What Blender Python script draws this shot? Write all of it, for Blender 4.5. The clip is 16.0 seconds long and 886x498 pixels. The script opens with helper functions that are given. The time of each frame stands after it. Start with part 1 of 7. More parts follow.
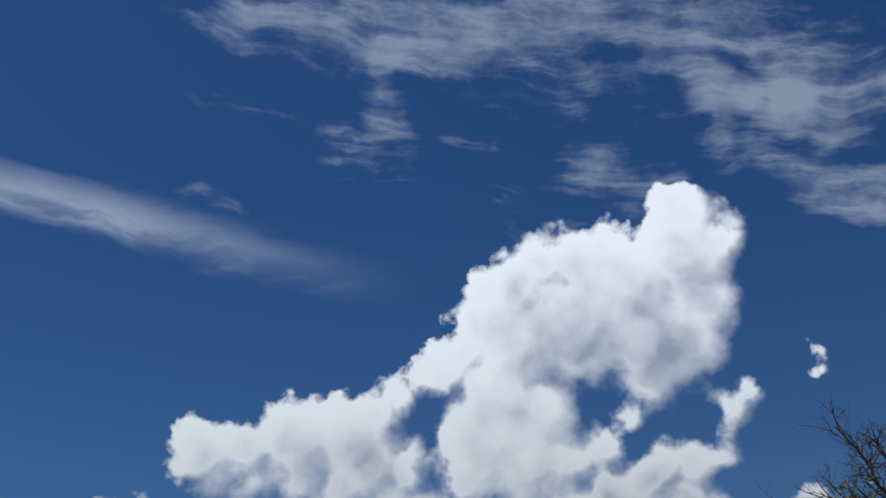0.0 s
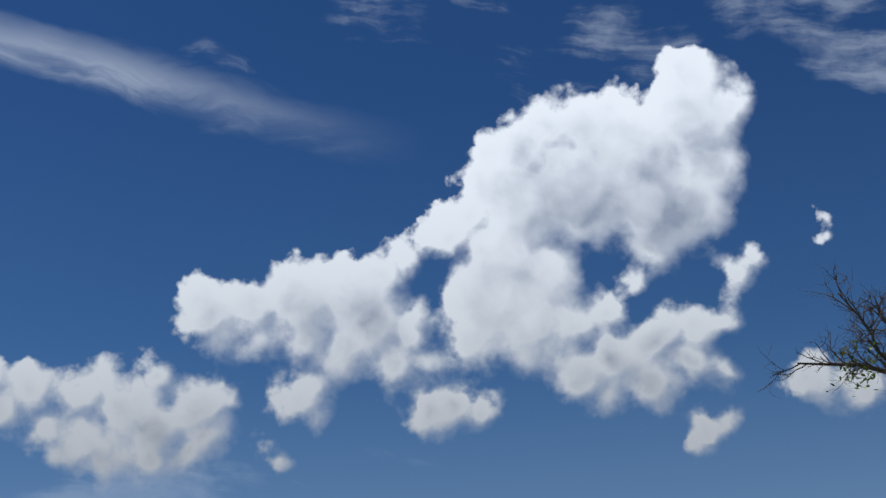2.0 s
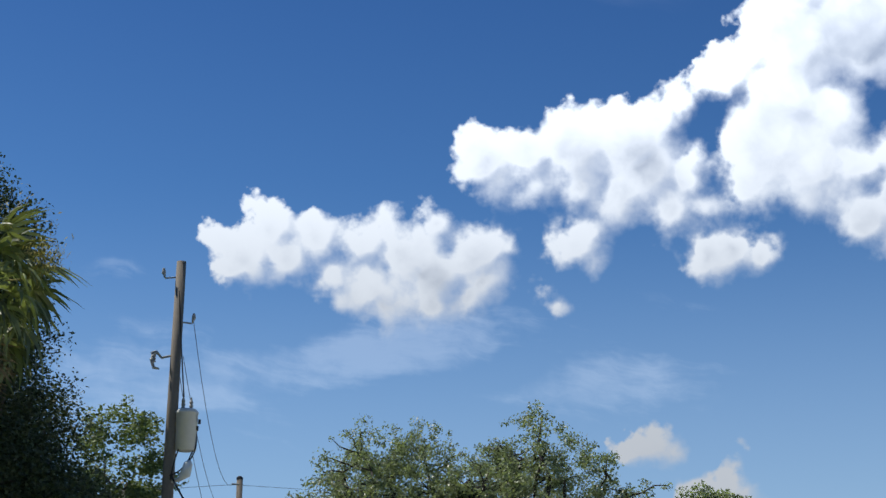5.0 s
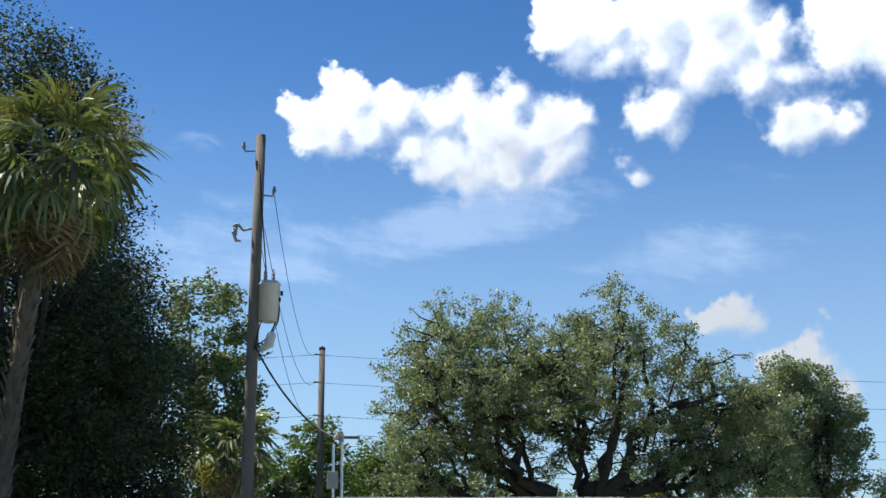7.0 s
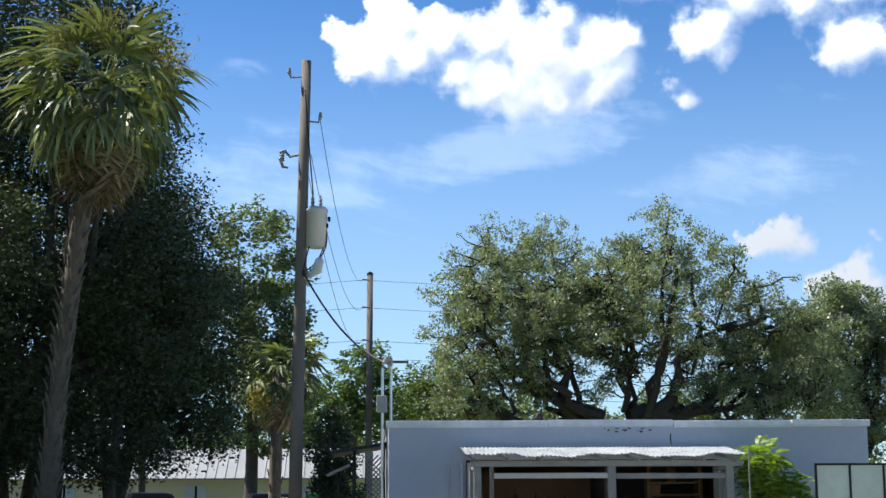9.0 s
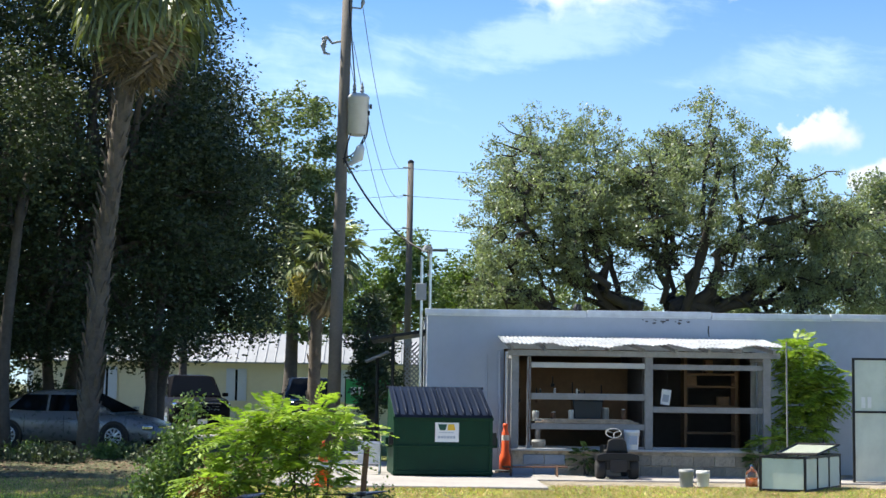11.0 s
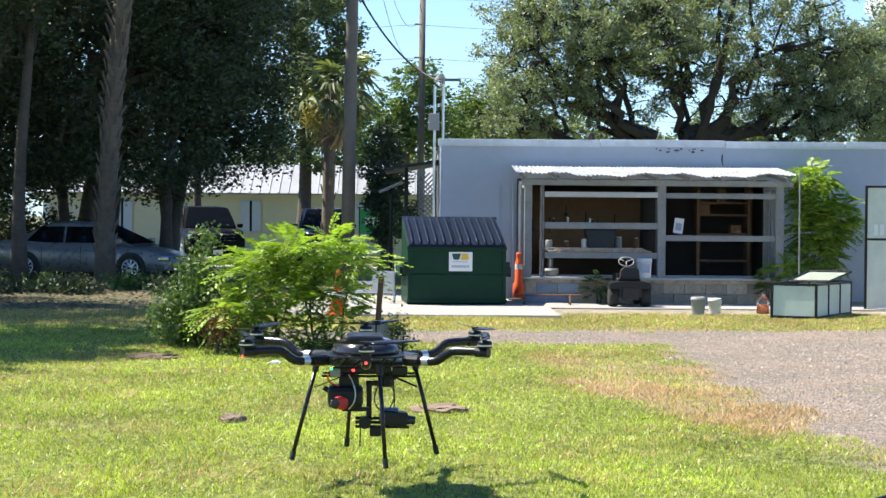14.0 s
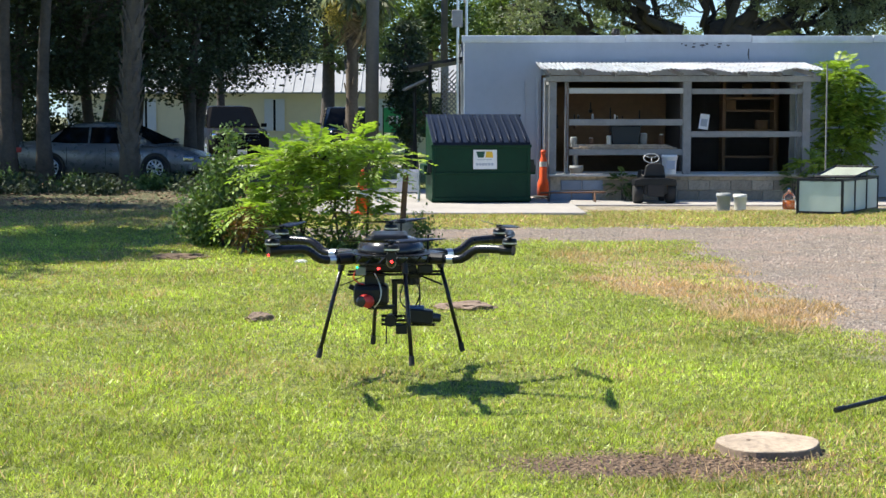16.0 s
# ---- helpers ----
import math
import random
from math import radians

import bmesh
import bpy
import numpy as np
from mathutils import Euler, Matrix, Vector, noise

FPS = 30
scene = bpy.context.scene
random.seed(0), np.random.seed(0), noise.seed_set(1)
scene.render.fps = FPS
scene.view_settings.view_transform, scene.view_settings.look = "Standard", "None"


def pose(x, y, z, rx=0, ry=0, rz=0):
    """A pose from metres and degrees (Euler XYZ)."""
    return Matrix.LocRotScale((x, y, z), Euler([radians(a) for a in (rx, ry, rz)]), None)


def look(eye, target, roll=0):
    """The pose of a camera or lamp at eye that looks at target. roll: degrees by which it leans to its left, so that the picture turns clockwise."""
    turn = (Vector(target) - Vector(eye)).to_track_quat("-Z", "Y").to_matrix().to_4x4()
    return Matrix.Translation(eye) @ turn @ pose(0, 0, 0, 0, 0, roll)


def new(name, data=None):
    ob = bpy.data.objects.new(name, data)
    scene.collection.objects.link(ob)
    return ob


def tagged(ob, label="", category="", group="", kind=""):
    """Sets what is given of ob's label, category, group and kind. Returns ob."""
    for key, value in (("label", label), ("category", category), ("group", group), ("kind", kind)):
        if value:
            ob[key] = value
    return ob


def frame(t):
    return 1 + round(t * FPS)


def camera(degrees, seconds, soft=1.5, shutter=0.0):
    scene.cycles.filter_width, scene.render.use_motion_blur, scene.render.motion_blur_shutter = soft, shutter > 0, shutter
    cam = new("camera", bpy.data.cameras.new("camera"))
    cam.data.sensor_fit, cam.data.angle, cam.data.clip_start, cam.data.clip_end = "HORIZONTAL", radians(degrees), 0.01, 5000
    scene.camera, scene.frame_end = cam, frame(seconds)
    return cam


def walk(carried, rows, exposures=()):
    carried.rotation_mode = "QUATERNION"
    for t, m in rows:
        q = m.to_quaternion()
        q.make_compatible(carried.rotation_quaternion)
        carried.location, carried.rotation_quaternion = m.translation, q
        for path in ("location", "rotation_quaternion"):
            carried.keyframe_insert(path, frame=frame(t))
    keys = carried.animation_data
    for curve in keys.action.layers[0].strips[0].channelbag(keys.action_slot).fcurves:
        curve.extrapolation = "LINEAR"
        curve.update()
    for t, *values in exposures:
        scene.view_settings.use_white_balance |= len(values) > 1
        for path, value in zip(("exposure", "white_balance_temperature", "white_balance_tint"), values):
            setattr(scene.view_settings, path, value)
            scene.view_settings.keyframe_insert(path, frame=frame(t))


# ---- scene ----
cam = camera(32.4, 16.0, soft=1.5)
EYE = (0.0, 0.0, 1.6)
# seconds, turn to the left, tilt up, lean to the left: somebody stands still and follows a descending aircraft
ROWS = [
    (0.0, -19.50, 27.67, -4.19),
    (0.5, -19.18, 26.79, -3.97),
    (1.0, -19.23, 25.66, -3.73),
    (1.5, -19.04, 24.02, -3.44),
    (2.0, -18.88, 22.50, -3.16),
    (2.5, -18.15, 21.41, -2.68),
    (3.0, -16.62, 20.53, -2.33),
    (3.5, -13.72, 19.78, -1.80),
    (4.0, -10.91, 18.70, -1.12),
    (4.5, -9.37, 17.69, -0.66),
    (5.0, -7.74, 17.05, -0.48),
    (5.2, -7.09, 16.74, -0.48),
    (7.3, -4.59, 11.76, -0.10),
    (7.5, -4.59, 11.56, -0.17),
    (8.0, -4.35, 11.17, -0.30),
    (8.5, -3.62, 10.40, -0.27),
    (9.0, -2.85, 9.42, -0.26),
    (9.2, -2.52, 9.03, -0.19),
    (11.3, -1.29, 4.63, 0.79),
    (11.5, -1.47, 4.24, 0.56),
    (12.0, -1.48, 3.26, 0.35),
    (12.5, -1.14, 1.81, 0.47),
    (13.0, -1.12, 0.36, 0.54),
    (13.5, -1.12, -0.67, 0.56),
    (14.0, -0.91, -1.14, 0.47),
    (14.5, -0.41, -2.01, 0.24),
    (15.0, 0.10, -3.18, -0.06),
    (15.5, 0.24, -4.11, -0.06),
    (16.0, -0.00, -4.97, -0.00),
]


def aim(yaw, pitch):
    a, b = radians(yaw), radians(pitch)
    return (EYE[0] - math.sin(a) * math.cos(b), EYE[1] + math.cos(a) * math.cos(b), EYE[2] + math.sin(b))


EXPOSURES = [(0.0, -0.62), (2.5, -0.58), (3.5, -0.5), (4.5, -0.1), (5.2, 0.1), (7.3, 0.5), (9.2, 0.72), (11.5, 1.15), (13.0, 1.24), (14.5, 1.22), (15.2, 1.18), (16.0, 0.98)]
walk(cam, [(t, look(EYE, aim(yaw, pitch), roll)) for t, yaw, pitch, roll in ROWS], EXPOSURES)

# ---- sun and sky ----
SUN_WAY = Vector((-0.62, 0.22, 1.0)).normalized()
sun = new("sun", bpy.data.lights.new("sun", "SUN"))
sun.data.energy, sun.data.angle, sun.data.color = 5.0, radians(0.53), (1.0, 0.95, 0.84)
sun.matrix_world = look((0, 0, 60), Vector((0, 0, 60)) - SUN_WAY)

# clouds: azimuth to the right, height over the horizon and radius of their billows, in degrees
TOWER = [(29.6, 28.0, 1.14), (30.85, 27.01, 1.06), (29.62, 26.42, 1.81), (30.17, 24.76, 1.55), (28.71, 23.21, 1.68), (26.21, 27.09, 0.92), (24.94, 26.58, 1.37), (26.97, 25.54, 2.13), (23.55, 26.87, 1.1), (22.44, 25.98, 1.37), (21.12, 25.98, 0.83), (20.75, 24.78, 1.14), (22.42, 24.04, 2.13), (24.84, 24.18, 2.3), (27.32, 23.74, 2.08), (29.22, 22.6, 1.1), (27.47, 21.95, 1.1), (19.8, 23.69, 1.01), (19.19, 22.83, 0.88), (21.3, 22.11, 1.86), (22.69, 21.17, 1.72), (20.81, 20.23, 1.86), (22.06, 19.52, 1.72), (23.8, 19.39, 1.19), (19.78, 18.89, 1.06), (25.13, 19.71, 0.83), (22.93, 18.53, 0.83), (26.41, 20.87, 0.52), (20.61, 18.63, 0.88), (22.03, 18.42, 0.83)]
SHELF = [(9.33, 20.24, 1.14), (10.97, 20.45, 1.41), (13.04, 20.65, 1.68), (15.03, 20.77, 1.68), (15.95, 19.81, 1.55), (17.42, 19.34, 1.06), (13.15, 19.29, 1.14), (14.8, 18.87, 1.23), (16.61, 18.27, 1.01), (11.42, 19.31, 0.88), (9.91, 19.48, 0.83), (17.27, 22.23, 0.56), (16.24, 21.72, 0.97), (18.13, 18.25, 0.74), (18.05, 23.01, 0.56), (8.83, 20.7, 0.65), (17.77, 20.17, 0.56), (14.78, 18.37, 0.88), (16.92, 18.09, 0.83)]
FLANK = [(30.01, 19.11, 0.52), (28.87, 18.73, 1.01), (27.27, 18.51, 1.28), (25.58, 17.98, 1.32), (23.99, 17.43, 1.19), (24.79, 16.57, 0.88), (26.57, 16.93, 1.23), (28.24, 17.45, 1.1), (29.41, 17.08, 0.74), (23.37, 17.94, 0.61), (26.9, 15.94, 0.43), (28.5, 14.88, 0.74), (27.86, 14.52, 0.56), (29.23, 15.27, 0.48), (31.19, 21.11, 0.61), (30.36, 20.46, 0.65)]
PUFF = [(18.71, 16.57, 0.97), (17.94, 16.27, 0.92), (18.45, 15.78, 0.65), (19.77, 16.52, 0.74), (20.55, 17.02, 0.34), (32.52, 16.5, 0.83), (33.08, 16.02, 0.83), (34.49, 15.81, 0.97), (34.12, 22.34, 0.27), (33.76, 21.4, 0.39)]
LOW = [(-1.09, 17.37, 0.65), (-0.06, 16.65, 1.1), (0.86, 17.9, 1.01), (1.55, 16.86, 1.1), (2.77, 17.39, 1.06), (3.58, 16.09, 0.97), (5.04, 15.63, 1.23), (6.41, 16.95, 1.28), (7.35, 18.18, 0.83), (7.47, 16.1, 1.55), (9.03, 16.93, 1.23), (9.97, 17.3, 0.65), (9.54, 15.86, 1.1), (8.2, 14.94, 0.7), (6.01, 15.13, 0.88), (4.54, 17.28, 1.06), (-0.7, 16.12, 0.7), (5.65, 17.93, 0.7), (0.39, 16.07, 0.61), (7.19, 14.87, 1.06), (8.87, 15.06, 0.97), (5.66, 14.79, 0.88), (4.12, 15.37, 0.88)]
SCRAPS = [(13.12, 17.18, 0.97), (12.28, 17.03, 0.65), (13.85, 16.41, 0.48), (13.7, 17.67, 0.65), (11.66, 15.57, 0.34), (12.22, 14.64, 0.52)]
FAR = [(15.36, 9.99, 0.52), (14.84, 9.47, 0.65), (15.67, 9.43, 0.74), (16.15, 9.25, 0.43), (14.37, 9.23, 0.39), (18.69, 9.55, 0.27), (18.06, 8.22, 0.7), (17.19, 7.84, 0.79), (18.71, 7.7, 0.7), (19.23, 6.86, 0.65), (17.97, 7.32, 0.97), (19.57, 6.6, 0.65), (16.76, 7.4, 0.52)]
# high ice cloud: middle, half length, half width, slope and strength of each streak, in degrees
STREAKS = [(17.6, 36.3, 6.3, 1.06, -6.0, 0.75), (27.8, 33.8, 8.3, 1.91, -14.0, 0.3), (32.0, 35.1, 5.1, 1.06, -13.0, 0.5), (31.7, 32.1, 1.0, 0.85, 48.0, 0.8), (34.3, 31.5, 1.2, 0.96, 38.0, 0.7), (37.2, 31.1, 2.4, 1.27, -26.0, 0.65), (36.7, 27.5, 2.5, 0.72, -24.0, 0.85), (32.7, 29.4, 2.0, 0.59, -23.0, 0.4), (27.2, 29.8, 2.0, 0.85, -29.0, 0.6), (16.9, 31.8, 2.3, 0.93, -31.0, 0.5), (17.6, 33.2, 1.2, 0.55, -30.0, 0.45), (10.8, 33.5, 1.9, 0.42, -7.0, 0.4), (24.0, 28.5, 2.0, 0.85, -28.0, 0.35), (21.5, 31.8, 0.9, 0.21, -11.0, 0.4)]
VEILS = [(9.5, 29.5, 1.8, 0.3, -16.0, 0.35), (4.1, 12.9, 6.1, 0.72, 11.0, 0.55), (14.7, 12.0, 4.4, 0.51, 4.0, 0.35), (-5.3, 15.4, 1.8, 0.34, 11.0, 0.3), (-3.2, 12.3, 3.0, 1.06, -6.0, 0.45), (4.1, 13.4, 3.9, 0.85, 7.0, 0.5), (18.5, 14.4, 2.0, 0.25, -12.0, 0.3), (11.7, 13.5, 4.2, 0.55, -8.0, 0.3), (13.8, 12.0, 4.5, 0.55, 4.0, 0.3), (-4.4, 11.4, 2.4, 0.98, -14.0, 0.45), (0.7, 10.3, 2.5, 0.64, -22.0, 0.3), (14.3, 11.5, 4.0, 0.85, -8.0, 0.3)]


class Nodes:
    """A short way to write node trees."""

    def __init__(self, tree):
        self.tree = tree

    def add(self, kind, ins=(), operation="", clamp=False):
        n = self.tree.nodes.new(kind)
        if operation:
            n.operation, n.use_clamp = operation, clamp
        for k, v in (ins.items() if isinstance(ins, dict) else enumerate(ins)):
            if isinstance(v, bpy.types.NodeSocket):
                self.tree.links.new(v, n.inputs[k])
            elif v is not None:
                n.inputs[k].default_value = v
        return n.outputs[0]

    def math(self, op, *ins, clamp=False):
        return self.add("ShaderNodeMath", ins, op, clamp)

    def vec(self, op, *ins):
        n = self.tree.nodes.new("ShaderNodeVectorMath")
        n.operation = op
        for k, v in enumerate(ins):
            if isinstance(v, bpy.types.NodeSocket):
                self.tree.links.new(v, n.inputs[k])
            elif op == "SCALE" and k == 1:
                n.inputs[3].default_value = v
            else:
                n.inputs[k].default_value = v
        return n.outputs[1] if op in ("DISTANCE", "DOT_PRODUCT", "LENGTH") else n.outputs[0]

    def noise(self, vector, scale, detail=4.0, rough=0.55, color=False):
        n = self.tree.nodes.new("ShaderNodeTexNoise")
        if vector is not None:
            self.tree.links.new(vector, n.inputs["Vector"])
        n.inputs["Scale"].default_value, n.inputs["Detail"].default_value, n.inputs["Roughness"].default_value = scale, detail, rough
        return n.outputs["Color" if color else "Fac"]

    def ramp(self, value, lo, hi, a=0.0, b=1.0, smooth=True):
        n = self.tree.nodes.new("ShaderNodeMapRange")
        n.interpolation_type = "SMOOTHSTEP" if smooth else "LINEAR"
        for k, v in zip(("Value", "From Min", "From Max", "To Min", "To Max"), (value, lo, hi, a, b)):
            if isinstance(v, bpy.types.NodeSocket):
                self.tree.links.new(v, n.inputs[k])
            else:
                n.inputs[k].default_value = v
        return n.outputs[0]

    def mix(self, fac, a, b, blend="MIX"):
        n = self.tree.nodes.new("ShaderNodeMix")
        n.data_type, n.blend_type = "RGBA", blend
        for k, v in zip((0, 6, 7), (fac, a, b)):
            if isinstance(v, bpy.types.NodeSocket):
                self.tree.links.new(v, n.inputs[k])
            else:
                n.inputs[k].default_value = v if k == 0 else (*v, 1.0)[:4]
        return n.outputs[2]


def make_world():
    world = bpy.data.worlds.new("sky")
    scene.world = world
    world.use_nodes = True
    world.node_tree.nodes.clear()
    k = Nodes(world.node_tree)
    way = world.node_tree.nodes.new("ShaderNodeTexCoord").outputs["Generated"]
    sky = world.node_tree.nodes.new("ShaderNodeTexSky")
    sky.sky_type, sky.sun_disc = "NISHITA", False
    sky.sun_elevation, sky.sun_rotation = math.asin(SUN_WAY.z), math.atan2(SUN_WAY.x, SUN_WAY.y)
    sky.air_density, sky.dust_density, sky.ozone_density, sky.altitude = 1.0, 0.35, 2.0, 0
    blue = k.mix(1.0, sky.outputs[0], SKY_TINT, "MULTIPLY")
    split = world.node_tree.nodes.new("ShaderNodeSeparateXYZ")
    world.node_tree.links.new(way, split.inputs[0])
    az = k.math("ARCTAN2", split.outputs[0], split.outputs[1])
    el = k.math("ARCSINE", split.outputs[2])
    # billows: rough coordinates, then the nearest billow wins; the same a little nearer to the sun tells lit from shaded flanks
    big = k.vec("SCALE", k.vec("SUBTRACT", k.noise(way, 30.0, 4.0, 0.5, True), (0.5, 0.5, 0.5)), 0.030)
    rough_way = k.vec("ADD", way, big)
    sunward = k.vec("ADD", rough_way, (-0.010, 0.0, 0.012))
    field = other = None
    for a, e, r in TOWER + SHELF + FLANK + PUFF + LOW + SCRAPS + FAR:
        a, e, r = radians(a), radians(e), radians(r)
        spot = (math.sin(a) * math.cos(e), math.cos(a) * math.cos(e), math.sin(e))
        one = k.math("MULTIPLY_ADD", k.vec("DISTANCE", rough_way, spot), -1.0, r)
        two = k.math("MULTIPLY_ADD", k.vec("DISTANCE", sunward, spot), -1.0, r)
        field = one if field is None else k.add("ShaderNodeMath", (field, one, 0.018), "SMOOTH_MAX")
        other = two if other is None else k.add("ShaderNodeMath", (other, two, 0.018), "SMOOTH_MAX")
    # cauliflower heads at two sizes, torn by finer noise
    puffs = k.noise(way, 60.0, 7.0, 0.56)
    torn = k.vec("ADD", way, k.vec("SCALE", k.vec("SUBTRACT", k.noise(way, 90.0, 3.0, 0.5, True), (0.5, 0.5, 0.5)), 0.010))
    heads = []
    for size in (70.0, 170.0):
        v = world.node_tree.nodes.new("ShaderNodeTexVoronoi")
        v.feature = "SMOOTH_F1"
        world.node_tree.links.new(torn, v.inputs["Vector"])
        v.inputs["Scale"].default_value, v.inputs["Smoothness"].default_value = size, 0.25
        heads.append(v.outputs["Distance"])
    knobs = k.math("MULTIPLY_ADD", heads[0], -0.0055, k.math("MULTIPLY_ADD", heads[1], -0.0030, 0.0042))
    edge = k.math("ADD", k.math("ADD", field, knobs), k.math("MULTIPLY_ADD", puffs, 0.018, -0.0104))
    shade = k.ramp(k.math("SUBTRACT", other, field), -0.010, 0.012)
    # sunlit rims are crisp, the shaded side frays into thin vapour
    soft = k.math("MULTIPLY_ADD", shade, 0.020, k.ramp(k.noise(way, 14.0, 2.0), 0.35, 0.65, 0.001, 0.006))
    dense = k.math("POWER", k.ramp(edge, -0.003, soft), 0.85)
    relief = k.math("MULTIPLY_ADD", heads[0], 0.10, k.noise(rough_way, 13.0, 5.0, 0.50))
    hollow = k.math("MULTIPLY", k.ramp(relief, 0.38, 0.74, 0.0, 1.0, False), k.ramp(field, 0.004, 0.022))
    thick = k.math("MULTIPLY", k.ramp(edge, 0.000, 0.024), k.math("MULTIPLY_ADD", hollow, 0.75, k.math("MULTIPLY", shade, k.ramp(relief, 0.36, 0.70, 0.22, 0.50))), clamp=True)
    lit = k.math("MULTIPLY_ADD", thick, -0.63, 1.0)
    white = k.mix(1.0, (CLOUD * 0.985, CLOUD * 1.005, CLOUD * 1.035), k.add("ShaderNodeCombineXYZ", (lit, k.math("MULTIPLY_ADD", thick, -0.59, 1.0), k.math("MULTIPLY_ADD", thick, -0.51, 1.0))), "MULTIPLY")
    # towards the horizon the clouds stand farther off, behind more air
    far_off = k.ramp(el, radians(9), radians(28), 0.42, 1.02)
    white = k.mix(1.0, white, k.add("ShaderNodeCombineXYZ", (k.math("MULTIPLY", far_off, 0.94), far_off, k.math("MULTIPLY", far_off, 1.08))), "MULTIPLY")
    # streaks of high ice cloud, combed along their length
    drift = k.vec("SUBTRACT", k.noise(way, 9.0, 4.0, 0.55, True), (0.5, 0.5, 0.5))
    shift = world.node_tree.nodes.new("ShaderNodeSeparateXYZ")
    world.node_tree.links.new(drift, shift.inputs[0])
    waz, wel = k.math("MULTIPLY_ADD", shift.outputs[0], 0.090, az), k.math("MULTIPLY_ADD", shift.outputs[1], 0.050, el)
    comb = k.add("ShaderNodeCombineXYZ", (k.math("MULTIPLY_ADD", wel, 4.0, k.math("MULTIPLY", waz, 9.0)), k.math("MULTIPLY_ADD", waz, 7.0, k.math("MULTIPLY", wel, 46.0)), 0.0))
    fibre = k.ramp(k.noise(comb, 1.3, 8.0, 0.62), 0.34, 0.74)
    fluff = k.ramp(k.noise(way, 38.0, 6.0, 0.6), 0.30, 0.70)
    ice = None
    for a, e, ln, wd, slope, strong in STREAKS + VEILS:
        c, s, q = math.cos(radians(slope)), math.sin(radians(slope)), math.cos(radians(e))
        du, dv = k.math("MULTIPLY_ADD", waz, q, -radians(a) * q), k.math("ADD", wel, -radians(e))
        u = k.math("MULTIPLY_ADD", du, c / radians(ln), k.math("MULTIPLY", dv, s / radians(ln)))
        v = k.math("MULTIPLY_ADD", du, -s / radians(wd * 1.5), k.math("MULTIPLY", dv, c / radians(wd * 1.5)))
        d2 = k.math("MULTIPLY_ADD", u, u, k.math("MULTIPLY", v, v))
        one = k.ramp(d2, 2.2, 0.0, 0.0, strong)
        ice = one if ice is None else k.math("ADD", ice, one)
    grainy = k.math("MULTIPLY_ADD", fibre, 0.85, k.math("MULTIPLY", fluff, 0.40))
    ice = k.math("MULTIPLY", k.ramp(k.math("MULTIPLY_ADD", ice, 1.3, grainy), 0.85, 2.2), k.ramp(ice, 0.0, 0.35))
    # one long trail
    line = k.math("ABSOLUTE", k.math("ADD", k.math("MULTIPLY_ADD", waz, 0.21, el), k.math("MULTIPLY_ADD", fibre, 0.008, -radians(30.2) - 0.004)))
    trail = k.math("MULTIPLY", k.math("MULTIPLY", k.ramp(line, 0.021, 0.0), k.ramp(az, radians(19), radians(4))), k.math("MULTIPLY_ADD", fibre, 0.5, 0.5))
    thin = k.math("MAXIMUM", k.math("MULTIPLY", ice, k.ramp(el, radians(10), radians(27), 0.16, 0.36)), k.math("MULTIPLY", trail, 0.50), clamp=True)
    deepen = [k.ramp(el, radians(10), radians(32), 1.10, top) for top in (0.60, 0.74, 0.91)]
    blue = k.mix(1.0, blue, k.add("ShaderNodeCombineXYZ", deepen), "MULTIPLY")
    hazy = k.mix(k.ramp(el, radians(20), radians(1), 0.0, 0.36), blue, (CLOUD * 0.46, CLOUD * 0.54, CLOUD * 0.64))
    hazy = k.mix(thin, hazy, (CLOUD * 0.72, CLOUD * 0.82, CLOUD * 0.96))
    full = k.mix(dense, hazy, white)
    out = k.add("ShaderNodeBackground", {"Color": full, "Strength": SKY_STRENGTH})
    final = world.node_tree.nodes.new("ShaderNodeOutputWorld")
    world.node_tree.links.new(out, final.inputs[0])


SKY_STRENGTH, CLOUD, SKY_TINT = 0.072, 17.5, (0.52, 0.88, 1.22)
make_world()

